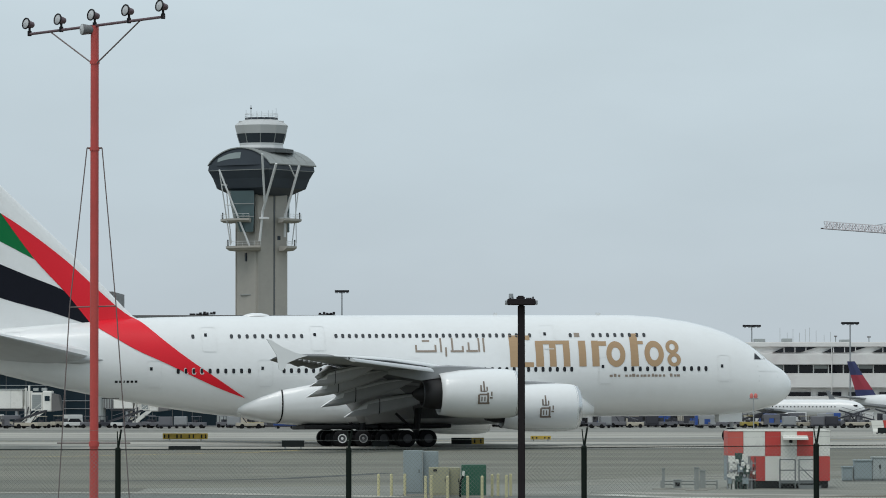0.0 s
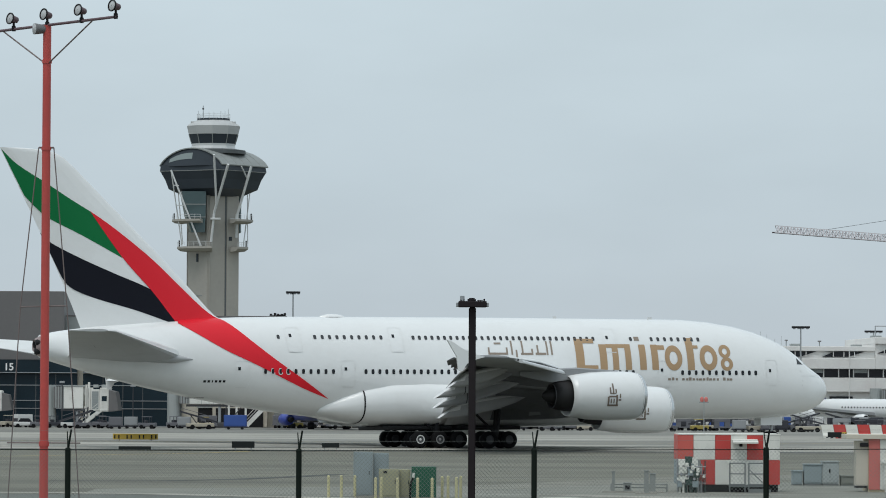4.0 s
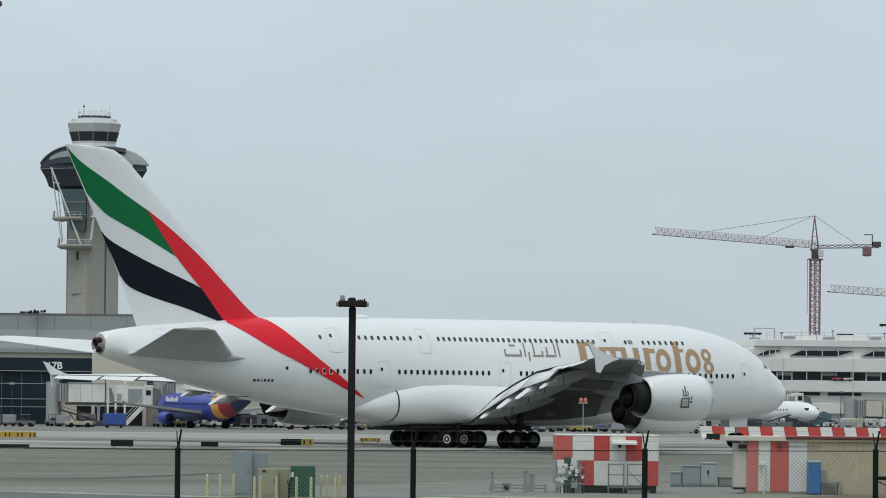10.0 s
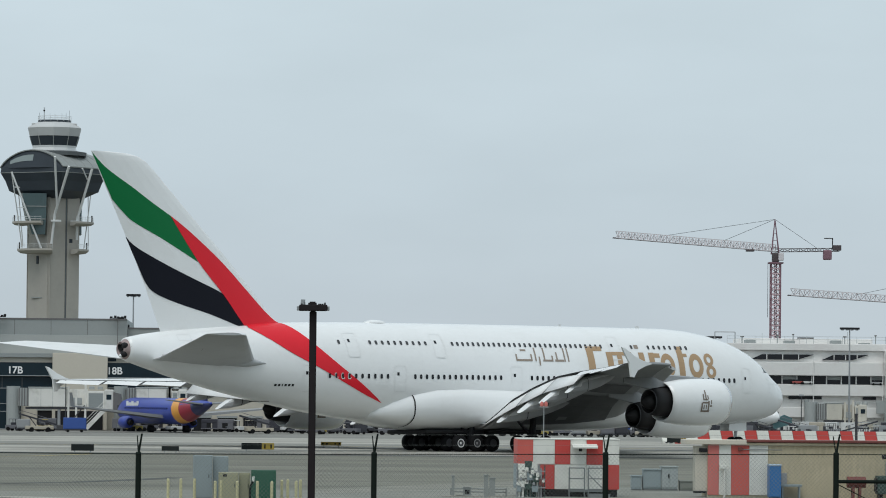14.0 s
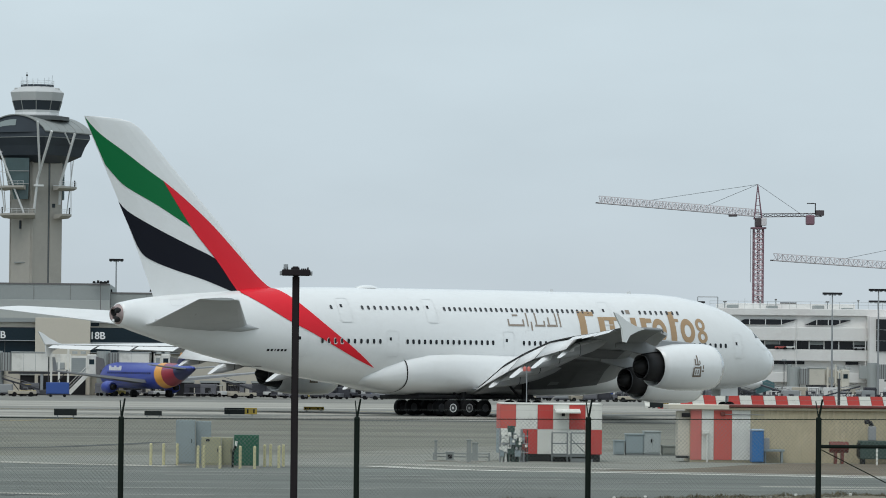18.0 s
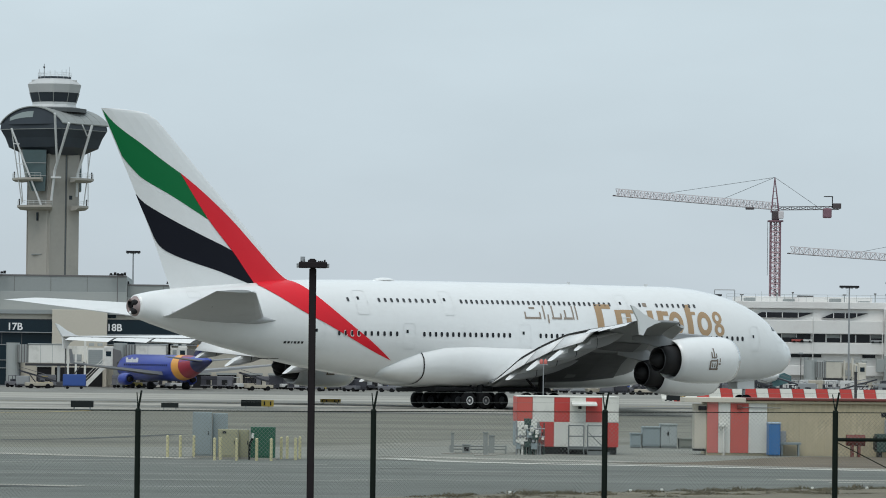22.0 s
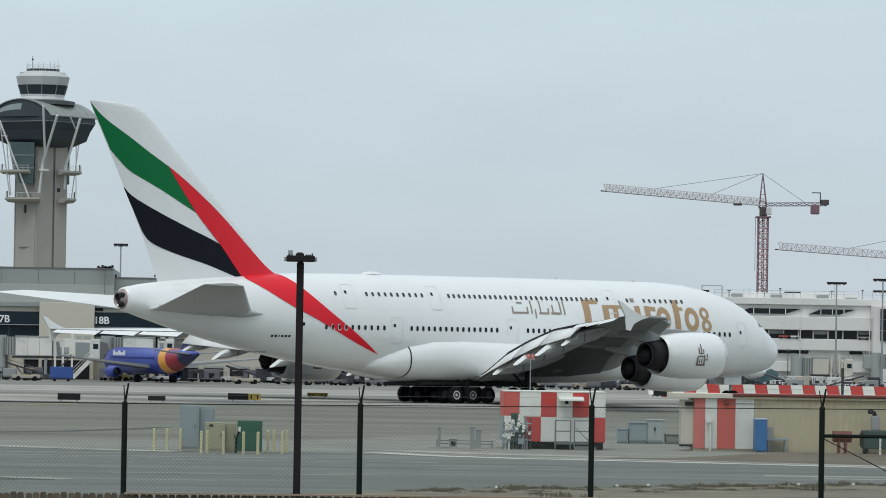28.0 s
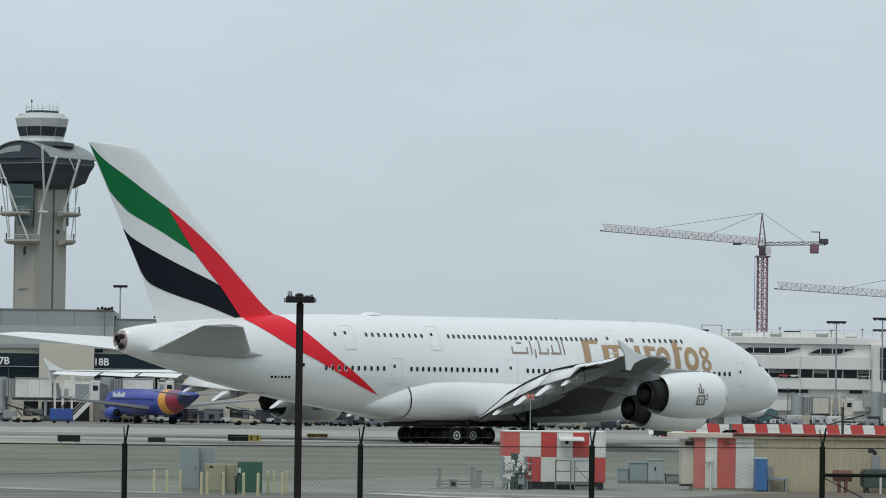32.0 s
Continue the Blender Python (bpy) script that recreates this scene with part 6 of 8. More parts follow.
    part("bay_window", bevelled(2.0, 7.6, 3.0, 7.6, 47.6, 59.0, 0.3, 1), TGLASS, ob, "green-tinted glass bay")
    # cab
    part("roof_platform", loft(bmesh.new(), [ring_poly(14, 9.0, 69.2), ring_poly(14, 9.1, 70.2), ring_poly(14, 6.6, 70.6)]), TCANOPY, ob, "dark platform under the cab")
    part("cab_base", loft(bmesh.new(), [ring_poly(10, 6.6, 70.2), ring_poly(10, 6.2, 71.4), ring_poly(10, 6.3, 72.0)]), TWHITE, ob)
    part("cab_glass", loft(bmesh.new(), [ring_poly(10, 6.2, 72.0), ring_poly(10, 7.0, 74.6)]), TDARK, ob, "dark glass control cab")
    for p, q in zip(ring_poly(10, 6.27, 72.0), ring_poly(10, 7.07, 74.6)):
        part("cab_mullion", tube(bmesh.new(), p, q, 0.12, n=5), TROOF, ob)
    part("cab_roof", loft(bmesh.new(), [ring_poly(10, 7.1, 74.6), ring_poly(10, 7.65, 76.9), ring_poly(10, 6.9, 77.5), ring_poly(10, 5.9, 78.0), ring_poly(10, 4.8, 78.5)]), TCAB, ob, "pale flared cab roof")
    part("roof_drum", loft(bmesh.new(), [ring_poly(12, 4.7, 78.2), ring_poly(12, 4.6, 79.1)]), TDARK, ob)
    for x0, x1 in ((-6.2, -5.2), (4.2, 5.4), (5.0, 6.2)):
        part("roof_box", bevelled(x0, x1, -2.5, -1.2, 77.2, 78.2, 0.15), TCAB, ob)
    bm = bmesh.new()
    a = ring_poly(16, 4.6, 80.2)
    for p, q in zip(a, a[1:] + a[:1]):
        tube(bm, p, q, 0.05, n=4)
        tube(bm, (p[0], p[1], 79.5), (q[0], q[1], 79.5), 0.035, n=4)
        tube(bm, p, (p[0], p[1], 78.7), 0.045, n=4)
    part("roof_railing", bm, TWHITE, ob)
    for x, y, z, r in ((-2.9, 0, 82.7, 0.11), (-4.2, -1, 81.2, 0.05), (0.2, -3, 80.8, 0.05), (2.1, -3, 81.0, 0.05), (4.1, -1, 81.8, 0.05), (-1.2, -2, 80.9, 0.04), (3.1, 1.0, 81.3, 0.05)):
        part("aerial", tube(bmesh.new(), (x, y, 78.2), (x, y, z), r, n=5), STEEL, ob)
    part("aerial_head", bevelled(-3.15, -2.65, -0.2, 0.2, 81.6, 82.0, 0.05), DARKMETAL, ob)
    for name, x0, x1, z0, z1, k in (("vent", -0.2, 0.5, 39.3, 41.6, -1), ("vent", 1.6, 2.6, 45.2, 46.3, 0), ("ledge", -2.4, 2.6, 29.9, 30.2, -1)):
        bm = bevelled(x0, x1, -5.5, -5.1, z0, z1, 0.05)
        bm.transform(turn @ Matrix.Rotation(math.pi / 2 * k, 4, "Z"))
        part(name, bm, TDARK if name == "vent" else TROOF, ob)
    return ob


control_tower()

# ---- cranes ----
CRANERED = mat("crane_red_paint", (0.20, 0.105, 0.135), 0.6, vary=0.1)
CRANEPINK = mat("crane_faded_pink_paint", (0.56, 0.40, 0.43), 0.6, vary=0.15)
CRANEWHITE = mat("crane_pale_paint", (0.60, 0.57, 0.59), 0.6, vary=0.1)
CRANEDARK = mat("crane_dark_steel", (0.07, 0.055, 0.06), 0.6, vary=0.1)


def lattice(bm, a, b, w, bays, r, tri=False):
    a, b = Vector(a), Vector(b)
    d = (b - a).normalized()
    side = d.cross(Vector((0, 1, 0)) if abs(d.z) > 0.8 else Vector((0, 0, 1))).normalized()
    up = side.cross(d).normalized()
    cs = [side * w / 2 + up * w / 2, -side * w / 2 + up * w / 2, -side * w / 2 - up * w / 2, side * w / 2 - up * w / 2]
    if tri:
        cs = [up * w / 2, -side * w / 2 - up * w / 2, side * w / 2 - up * w / 2]
    for c in cs:
        tube(bm, a + c, b + c, r * 1.5, n=4)
    n = len(cs)
    for i in range(bays):
        p, q = a + (b - a) * i / bays, a + (b - a) * (i + 1) / bays
        for k in range(n):
            c0, c1 = cs[k], cs[(k + 1) % n]
            tube(bm, p + c0, q + c1, r, n=3, caps=False) if i % 2 else tube(bm, p + c1, q + c0, r, n=3, caps=False)
            tube(bm, p + c0, p + c1, r, n=3, caps=False)
    return bm


def tower_crane(x, y, jib, top, mast_z, counter, label):
    ob = thing("tower_crane", label, "crane", at=Matrix.Translation((x, y, 0)), group="tower cranes")
    mast = part("mast", lattice(bmesh.new(), (0, 0, 0), (0, 0, mast_z), 2.0, 30, 0.095), CRANEPINK, ob, "faded pink lattice mast")
    bm = bmesh.new()
    for u in (-1.03, 1.03):
        for v in (-1.03, 1.03):
            tube(bm, (u, v, 0), (u, v, mast_z), 0.15, n=6)
    part("mast_chord", bm, CRANERED, mast, "dark red corner chord")
    part("ladder", lattice(bmesh.new(), (0, -0.3, 0), (0, -0.3, mast_z), 0.4, 26, 0.06), CRANERED, ob, "dark ladder inside the mast")
    part("platform", bevelled(-1.6, 1.6, -1.6, 1.6, mast_z - 0.1, mast_z + 0.25, 0.05), CRANERED, ob)
    part("slewing_ring", bevelled(-0.8, 0.8, -0.8, 0.8, mast_z + 0.25, mast_z + 2.4, 0.3), CRANEDARK, ob)
    part("cab", bevelled(0.5, 1.6, -2.2, -0.8, mast_z + 0.6, mast_z + 2.3, 0.15), CRANEWHITE, ob)
    bm = bmesh.new()
    for u in (-0.95, 0.75):
        for v in (-0.6, 0.6):
            tube(bm, (u, v, mast_z + 2.0), (-0.2, v * 0.2, top), 0.12, 0.09, n=6)
    for k in range(1, 5):
        f = k / 5
        z = mast_z + 2.0 + (top - mast_z - 2.0) * f
        tube(bm, (-0.95 + 0.75 * f, -0.6 * (1 - 0.8 * f), z), (0.75 - 0.95 * f, -0.6 * (1 - 0.8 * f), z), 0.06, n=5)
    part("apex", bm, CRANERED, ob, "tapering red peak frame")
    jb = part("jib", lattice(bmesh.new(), (0, 0, mast_z + 3.4), jib, 1.5, 50, 0.085, True), CRANEWHITE, ob, "pale lattice jib")
    for dy in (-0.72, 0.72):
        part("lower_chord", tube(bmesh.new(), (0, dy, mast_z + 2.65), (jib[0] - 0.6, dy, jib[2] - 0.75), 0.12, n=6), CRANEDARK, jb, "dark lower chord")
    part("trolley", bevelled(jib[0] * 0.16 - 0.9, jib[0] * 0.16 + 0.9, -0.9, 0.9, mast_z + 2.65 + (jib[2] - mast_z - 3.4) * 0.16 - 0.5, mast_z + 2.65 + (jib[2] - mast_z - 3.4) * 0.16, 0.1), CRANEDARK, jb)
    cj = part("counter_jib", lattice(bmesh.new(), (0, 0, mast_z + 2.9), counter, 0.7, 8, 0.07, True), CRANEDARK, ob)
    c = Vector(counter)
    part("counterweight", bevelled(c.x - 3.6, c.x - 1.7, c.y - 0.8, c.y + 0.8, c.z - 2.3, c.z - 0.1, 0.3), CRANERED, cj, "red counterweight block")
    part("winch", bevelled(c.x - 1.4, c.x + 0.4, -0.7, 0.7, c.z - 0.2, c.z + 1.0, 0.1), CRANEDARK, cj)
    part("winch_frame", boxes((c.x - 1.6, c.x - 1.4, -0.1, 0.1, c.z, c.z + 2.6), (c.x - 3.4, c.x - 1.4, -0.1, 0.1, c.z + 2.4, c.z + 2.6)), DARKMETAL, cj)
    bm = bmesh.new()
    t = Vector((-0.2, 0, top))
    for u in (0.35, 0.72):
        tube(bm, t, Vector((0, 0, mast_z + 2.8)).lerp(Vector(jib), u) + Vector((0, 0, 0.6)), 0.055, n=4)
    tube(bm, t, c + Vector((-5, 0, 0.3)), 0.055, n=4)
    tube(bm, (-1.7, 0, mast_z), (-1.7, 0, mast_z - 12), 0.06, n=4)
    part("stay", bm, DARKMETAL, ob)
    return ob


tower_crane(120.0, 1000, (-35.7, 0, 40.45), 44.2, 34.4, (14.2, 0, 37.6), "red and white tower crane behind the terminal")
tower_crane(178.0, 1010, (-53.4, 0, 28.35), 35.9, 21.7, (14.0, 0, 25.0), "second tower crane with a pale lattice jib")

# ---- terminals ----
TGREY = mat("terminal_grey_cladding", (0.27, 0.292, 0.29), 0.6, vary=0.06, scale=0.2)
TSCREEN = mat("terminal_pale_screen", (0.33, 0.35, 0.345), 0.6, vary=0.05, scale=0.2)
TGREY2 = mat("terminal_dark_cladding", (0.135, 0.13, 0.13), 0.6, vary=0.1, scale=0.2)
TBEIGE = mat("terminal_beige_stucco", (0.54, 0.50, 0.425), 0.8, vary=0.06, scale=0.3)
TTEAL = mat("terminal_dark_teal_glass", (0.011, 0.023, 0.032), 0.3, vary=0.3, scale=0.4, spec=0.2)
TCWHITE = mat("terminal_pale_concrete", (0.72, 0.71, 0.69), 0.7, vary=0.06, scale=0.2, stain=(0.5, 0.42, 0.42), stain_amount=0.4)
BRIDGE = mat("jet_bridge_pale_grey", (0.70, 0.69, 0.65), 0.6, vary=0.10, scale=0.8, per_object=0.12, stain=(0.36, 0.35, 0.31), stain_amount=0.5)


def lettering(text, size, material, parent, at):
    cu = bpy.data.curves.new("sign_text", "FONT")
    cu.body, cu.size, cu.extrude, cu.align_x = text, size, 0.03, "CENTER"
    cu.offset = size * 0.022
    tmp = bpy.data.objects.new("tmp_text", cu)
    scene.collection.objects.link(tmp)
    bpy.context.view_layer.update()
    me = bpy.data.meshes.new_from_object(tmp.evaluated_get(bpy.context.evaluated_depsgraph_get()))
    bpy.data.objects.remove(tmp)
    me.materials.clear()
    me.materials.append(material)
    ob = new("gate_number", me)
    ob.matrix_basis = at
    ob.parent = parent
    return tagged(ob, "white gate number " + text)


SIGNWHITE = mat("sign_white", (0.8, 0.8, 0.8), 0.5, vary=0.03)
t1 = thing("terminal_building_gates", "grey and beige terminal with dark teal gate panels numbered in white", "terminal", at=Matrix.Translation((0, 545, 0)))
part("wall", bevelled(-110, 30, 2.0, 40, 0, 9.2, 0.05), TBEIGE, t1, "beige stucco wall")
for x0, x1, y0, zs, top in ((-39.8, -13.0, 4, 11.45, 13.45), (-13.0, 30, 7, 10.9, 12.45), (-110, -54, 4, 11.2, 12.9)):
    sc = part("upper_screen", bevelled(x0, x1, y0, 40, 8.95, top, 0.08), TGREY, t1, "grey metal roof screen")
    part("lower_panel", bevelled(x0, x1 + 0.02, y0 - 0.12, y0, 9.0, zs, 0.03), TSCREEN, sc, "paler lower screen panel")
    part("coping", boxes((x0, x1, y0 - 0.06, y0, top - 0.16, top + 0.03)), TGREY2, sc)
    for k in range(int((x1 - x0) / 4.4)):
        part("panel_joint", boxes((x0 + 4.4 * k, x0 + 4.4 * k + 0.05, y0 - 0.03, y0 - 0.005, zs, top)), TGREY2, sc)
part("stair_tower", bevelled(-54, -39.8, 1.0, 20, 8.0, 16.3, 0.08), TGREY2, t1, "dark brown-grey tower block")
part("cornice", boxes((-110, 30, 1.6, 2.0, 8.7, 9.2)), TGREY, t1)
part("bay", bevelled(-21.8, -15.2, 0.2, 6, 0, 9.25, 0.05), TBEIGE, t1, "beige projecting bay")
for x0, x1, z0, z1 in ((-37.5, -21.8, 6.45, 8.1), (-60, -38.2, 6.45, 8.1), (-15.2, 6.0, 6.3, 8.15)):
    pn = part("gate_panel", bevelled(x0, x1, 0.9, 2.0, z0, z1, 0.04), TTEAL, t1, "dark teal gate panel")
    part("trim", boxes((x0, x1, 0.85, 0.9, z0 - 0.02, z0 + 0.07)), STEEL, pn)
    part("trim", boxes((x0, x1, 0.85, 0.9, z1 - 0.06, z1)), TGREY2, pn)
for x0, x1, rows in ((-37.5, -21.8, ((5.0, 6.38),)), (-37.5, -25.6, ((3.15, 4.95), (2.2, 3.05), (0.1, 2.1))), (-60, -38.2, ((5.0, 6.38), (3.15, 4.95), (2.2, 3.05), (0.1, 2.1))), (-15.2, 6.0, ((5.15, 6.2),))):
    for z0, z1 in rows:
        gl = part("glazing", bevelled(x0, x1, 1.4, 2.0, z0, z1, 0.02), TTEAL, t1, "dark glazed gate front")
        part("transom", boxes((x0, x1, 1.33, 1.4, z0 - 0.09, z0)), STEEL, gl, "pale metal transom")
        for k in range(1, int((x1 - x0) / 2.4)):
            part("mullion", boxes((x0 + 2.4 * k, x0 + 2.4 * k + 0.06, 1.35, 1.4, z0, z1)), TGREY2, gl)
for i in range(17):
    x0 = -23.6 + i * 3.1
    if not -21.9 < x0 < -15.2:
        hb = 2.3 if x0 < -5 else 1.6
        bay = part("ramp_bay", bevelled(x0, x0 + 2.3, 1.85, 2.0, 0.0, hb, 0.02), DARKMETAL, t1, "dark open ramp-level bay")
        part("lintel", boxes((x0 - 0.1, x0 + 2.4, 1.7, 1.85, hb, hb + 0.25)), TSCREEN, bay)
part("ramp_bay", bevelled(-21.4, -15.7, 0.1, 0.2, 0.0, 2.3, 0.02), DARKMETAL, t1, "dark open ramp-level bay")
part("gate_light_panel", bevelled(-14.3, -13.4, 1.7, 1.95, 4.85, 5.45, 0.03), mat("yellow_green_panel", (0.5, 0.55, 0.12), 0.5, vary=0.08), t1, "small yellow-green panel on the wall")
part("panel_window", bevelled(-15.2, -14.2, 1.9, 2.02, 8.3, 9.1, 0.02), TTEAL, t1)
for txt, x in (("15", -46.4), ("17A", -34.6), ("17B", -26.3), ("18B", -14.35)):
    lettering(txt, 1.2, SIGNWHITE, t1, Matrix.Translation((x, 0.84, 6.75)) @ Matrix.Rotation(radians(90), 4, "X"))
for x in (-44, -31, -30.2, -29.4, -14.2, -13.5, -4.5, -3.8, -62):
    part("roof_unit", bevelled(x, x + 0.7, 8, 9, 13.3 if -38 < x < -13.6 else (12.3 if x > -13.6 else 12.8), 13.75 if -38 < x < -13.6 else 12.85, 0.05), DARKMETAL, t1)


# low floodlight clusters on short posts before the roof screen
for x, z in ((-28.6, 13.6), (-14.1, 13.55), (-7.2, 12.6), (-48.2, 13.4)):
    post = part("roof_post", tube(bmesh.new(), (x, 3.3, 8.9), (x, 3.3, z), 0.05, n=6), TGREY2, t1)
    part("lamp_bar", bevelled(x - 1.0, x + 1.0, 3.2, 3.4, z - 0.06, z + 0.04, 0.02), DARKMETAL, post)
    for k in range(5):
        u = x - 0.95 + k * 0.42 + 0.07 * (k % 2)
        part("floodlight", bevelled(u, u + 0.3, 3.0, 3.5, z + 0.03, z + 0.2 + 0.1 * (k % 3 == 1), 0.03), DARKMETAL, post)


def lamp_mast(x, y, z, w, label):
    ob = thing("floodlight_mast", label, "light mast", at=Matrix.Translation((x, y, 0)), group="apron floodlights")
    part("pole", tube(bmesh.new(), (0, 0, 0), (0, 0, z), 0.16, 0.09, n=10), STEEL, ob)
    part("head", bevelled(-w / 2, w / 2, -0.35, 0.35, z, z + 0.28, 0.05), DARKMETAL, ob)
    for k in range(4):
        u = -w / 2 + w * (k + 0.5) / 4
        part("lamp", bevelled(u - 0.16, u + 0.16, -0.3, 0.3, z - 0.12, z, 0.04), STEEL, ob)


lamp_mast(-13.4, 600, 17.3, 1.9, "tall grey floodlight mast behind the terminal")
for x, y, z, w in ((42.7, 625, 13.0, 2.5), (54.5, 605, 13.1, 2.4), (82.0, 600, 13.85, 2.6), (70.1, 660, 13.3, 2.6), (88.2, 600, 14.4, 2.6), (94.0, 640, 13.4, 2.6), (101, 610, 14, 2.6), (87.5, 690, 13.65, 2.5)):
    lamp_mast(x, y, z, w, "grey floodlight mast on the apron")

t2 = thing("terminal_building_concourse", "white concrete concourse with dark ribbon windows", "terminal", at=Matrix.Translation((0, 620, 0)))
part("wall", bevelled(66, 89.5, 0, 40, 0, 11.2, 0.08), TCWHITE, t2, "pale concrete concourse wall")
part("wall", bevelled(41, 66, 0, 40, 0, 10.2, 0.08), TCWHITE, t2, "pale concrete concourse wall")
part("roof_parapet", bevelled(66, 160, -0.5, 41, 11.2, 12.15, 0.08), TCWHITE, t2)
part("roof_parapet", bevelled(41.8, 66, -0.5, 41, 10.2, 10.85, 0.08), TCWHITE, t2)
part("slab", bevelled(66, 89.5, -1.2, 0.0, 7.75, 9.6, 0.08), TCWHITE, t2, "projecting white concrete band")
part("slab", bevelled(40.6, 66, -1.2, 0.0, 7.75, 9.25, 0.08), TCWHITE, t2, "projecting white concrete band")
part("roof_box", bevelled(43.0, 44.5, 4, 6, 10.85, 11.35, 0.05), TGREY, t2)
part("slab", bevelled(40.6, 66, -1.0, 0.0, 4.6, 6.55, 0.08), TCWHITE, t2, "projecting white concrete band")
part("slab", bevelled(66, 89.5, -1.0, 0.0, 4.98, 6.55, 0.08), TCWHITE, t2, "projecting white concrete band")
part("slab", bevelled(40.6, 89.5, -0.8, 0.0, 2.0, 3.4, 0.08), TCWHITE, t2, "projecting white concrete band")
for i in range(23):
    x0 = 42.6 + i * 2.05
    rw = part("ribbon_window", bevelled(x0, x0 + 1.96, -0.25, 0.0, 6.6, 7.72, 0.02), GLASS, t2)
    part("mullion", boxes((x0 - 0.10, x0 + 0.06, -0.34, -0.2, 6.6, 7.72)), TCWHITE, rw)
    if i % 3 == 1:
        part("blind", boxes((x0 + 0.1, x0 + 1.9, -0.27, -0.255, 7.2, 7.70)), TGREY, rw, "half-lowered grey blind")
for i in range(5):
    x0 = 43 + i * 4.2
    part("lower_window", bevelled(x0, x0 + 3.2, -0.2, 0.0, 3.45, 4.0, 0.02), GLASS, t2)
for x0, x1 in ((67.2, 70.4), (71.4, 75.2), (76.3, 80.9), (86.6, 88.4)):
    part("lower_window", bevelled(x0, x1, -0.2, 0.0, 4.5, 4.92, 0.02), GLASS, t2)
part("pier", bevelled(78.4, 79.0, -1.6, -0.9, 0, 4.5, 0.04), TGREY, t2, "grey pier under the concrete band")
part("stair_panel", bevelled(88.3, 89.4, -2.2, -1.3, 2.6, 4.4, 0.05), TSCREEN, t2, "pale stair enclosure")
for x0, x1 in ((45.2, 51.2), (52.0, 58.0), (58.8, 64.6), (66.4, 69.8), (71.0, 79.8), (80.9, 87.3)):
    zc = 9.42 if x0 < 66 else 9.93
    bm = box(bmesh.new(), x0, x1, -0.3, 0.0, zc, zc + 0.72)
    for v in bm.verts:
        if v.co.z < zc + 0.3 and v.co.x > x1 - 0.1:
            v.co.x -= 2.2
        if v.co.z > zc + 0.3 and v.co.x < x0 + 0.1:
            v.co.x += 1.6
    cw = part("clerestory_window", bm, GLASS, t2)
    for k in range(1, 4):
        u = x0 + (x1 - x0) * k / 4
        part("mullion", boxes((u, u + 0.10, -0.36, -0.3, zc, zc + 0.72)), TCWHITE, cw)
part("end_block", bevelled(89.5, 160, -3, 38, 0, 11.2, 0.08), TCWHITE, t2)
for i in range(14):
    for j in range(3):
        x0, z0 = 90.4 + i * 2.1, 6.4 + j * 1.5
        part("window_pane", bevelled(x0, x0 + 2.0, -3.2, -3.0, z0, z0 + 1.4, 0.02), GLASS, t2)
for x in (47, 55, 63.5, 66.2, 71, 76.5, 83, 87):
    part("roof_unit", bevelled(x, x + 1.3, 5, 8, 12.15 if x > 66 else 10.85, (12.15 if x > 66 else 10.85) + 0.25 + (x % 3) * 0.15, 0.05), TGREY, t2)
# railing, posts and low plant along the roof edge
bm = bmesh.new()
for zz in (12.75, 13.15):
    tube(bm, (68.0, 2, zz), (120, 2, zz), 0.025, n=4)
for k in range(27):
    tube(bm, (68.0 + k * 2, 2, 12.1), (68.0 + k * 2, 2, 13.15), 0.03, n=4)
part("roof_railing", bm, TGREY, t2, "thin grey roof railing")
for x, z, w in ((70.3, 13.0, 0.5), (75.2, 13.2, 0.35), (77.4, 13.35, 0.3), (84.6, 13.1, 0.5), (88.9, 13.3, 0.3), (58.8, 11.5, 0.5), (54.2, 11.6, 0.4)):
    post = part("roof_post", tube(bmesh.new(), (x, 4, 10.8), (x, 4, z), 0.07, n=6), TGREY, t2)
    part("roof_lamp", bevelled(x - w / 2, x + w / 2, 3.8, 4.2, z, z + 0.18, 0.04), TGREY2, post)
part("roof_plant", bevelled(70.8, 89.2, 9, 20, 12.15, 12.95, 0.08), TCWHITE, t2, "low pale plant room on the roof")
for x in (53.2, 62.4, 69.9, 79.6, 89.2):
    part("downpipe", tube(bmesh.new(), (x, -1.3, 2.0), (x, -1.3, 10.2), 0.06, n=6), TCWHITE, t2)
bm = bmesh.new()
for a, b in (((66.4, 3, 12.1), (66.4, 3, 13.7)), ((69.2, 3, 12.1), (69.2, 3, 13.7)), ((66.4, 3, 13.7), (69.2, 3, 13.7))):
    tube(bm, a, b, 0.07, n=6)
part("roof_frame", bm, STEEL, t2)
for x, z in ((46.6, 12.9), (47.6, 12.2), (48.4, 12.7), (49.3, 12.2), (50.1, 12.7), (50.7, 12.9), (51.6, 12.5), (52.7, 11.9), (53.6, 12.3), (73.2, 13.6), (79.4, 13.2), (85.1, 13.9)):
    part("roof_aerial", tube(bmesh.new(), (x, 5, 12.1 if x > 66 else 10.8), (x, 5, z), 0.03, n=5), TSCREEN, t2)


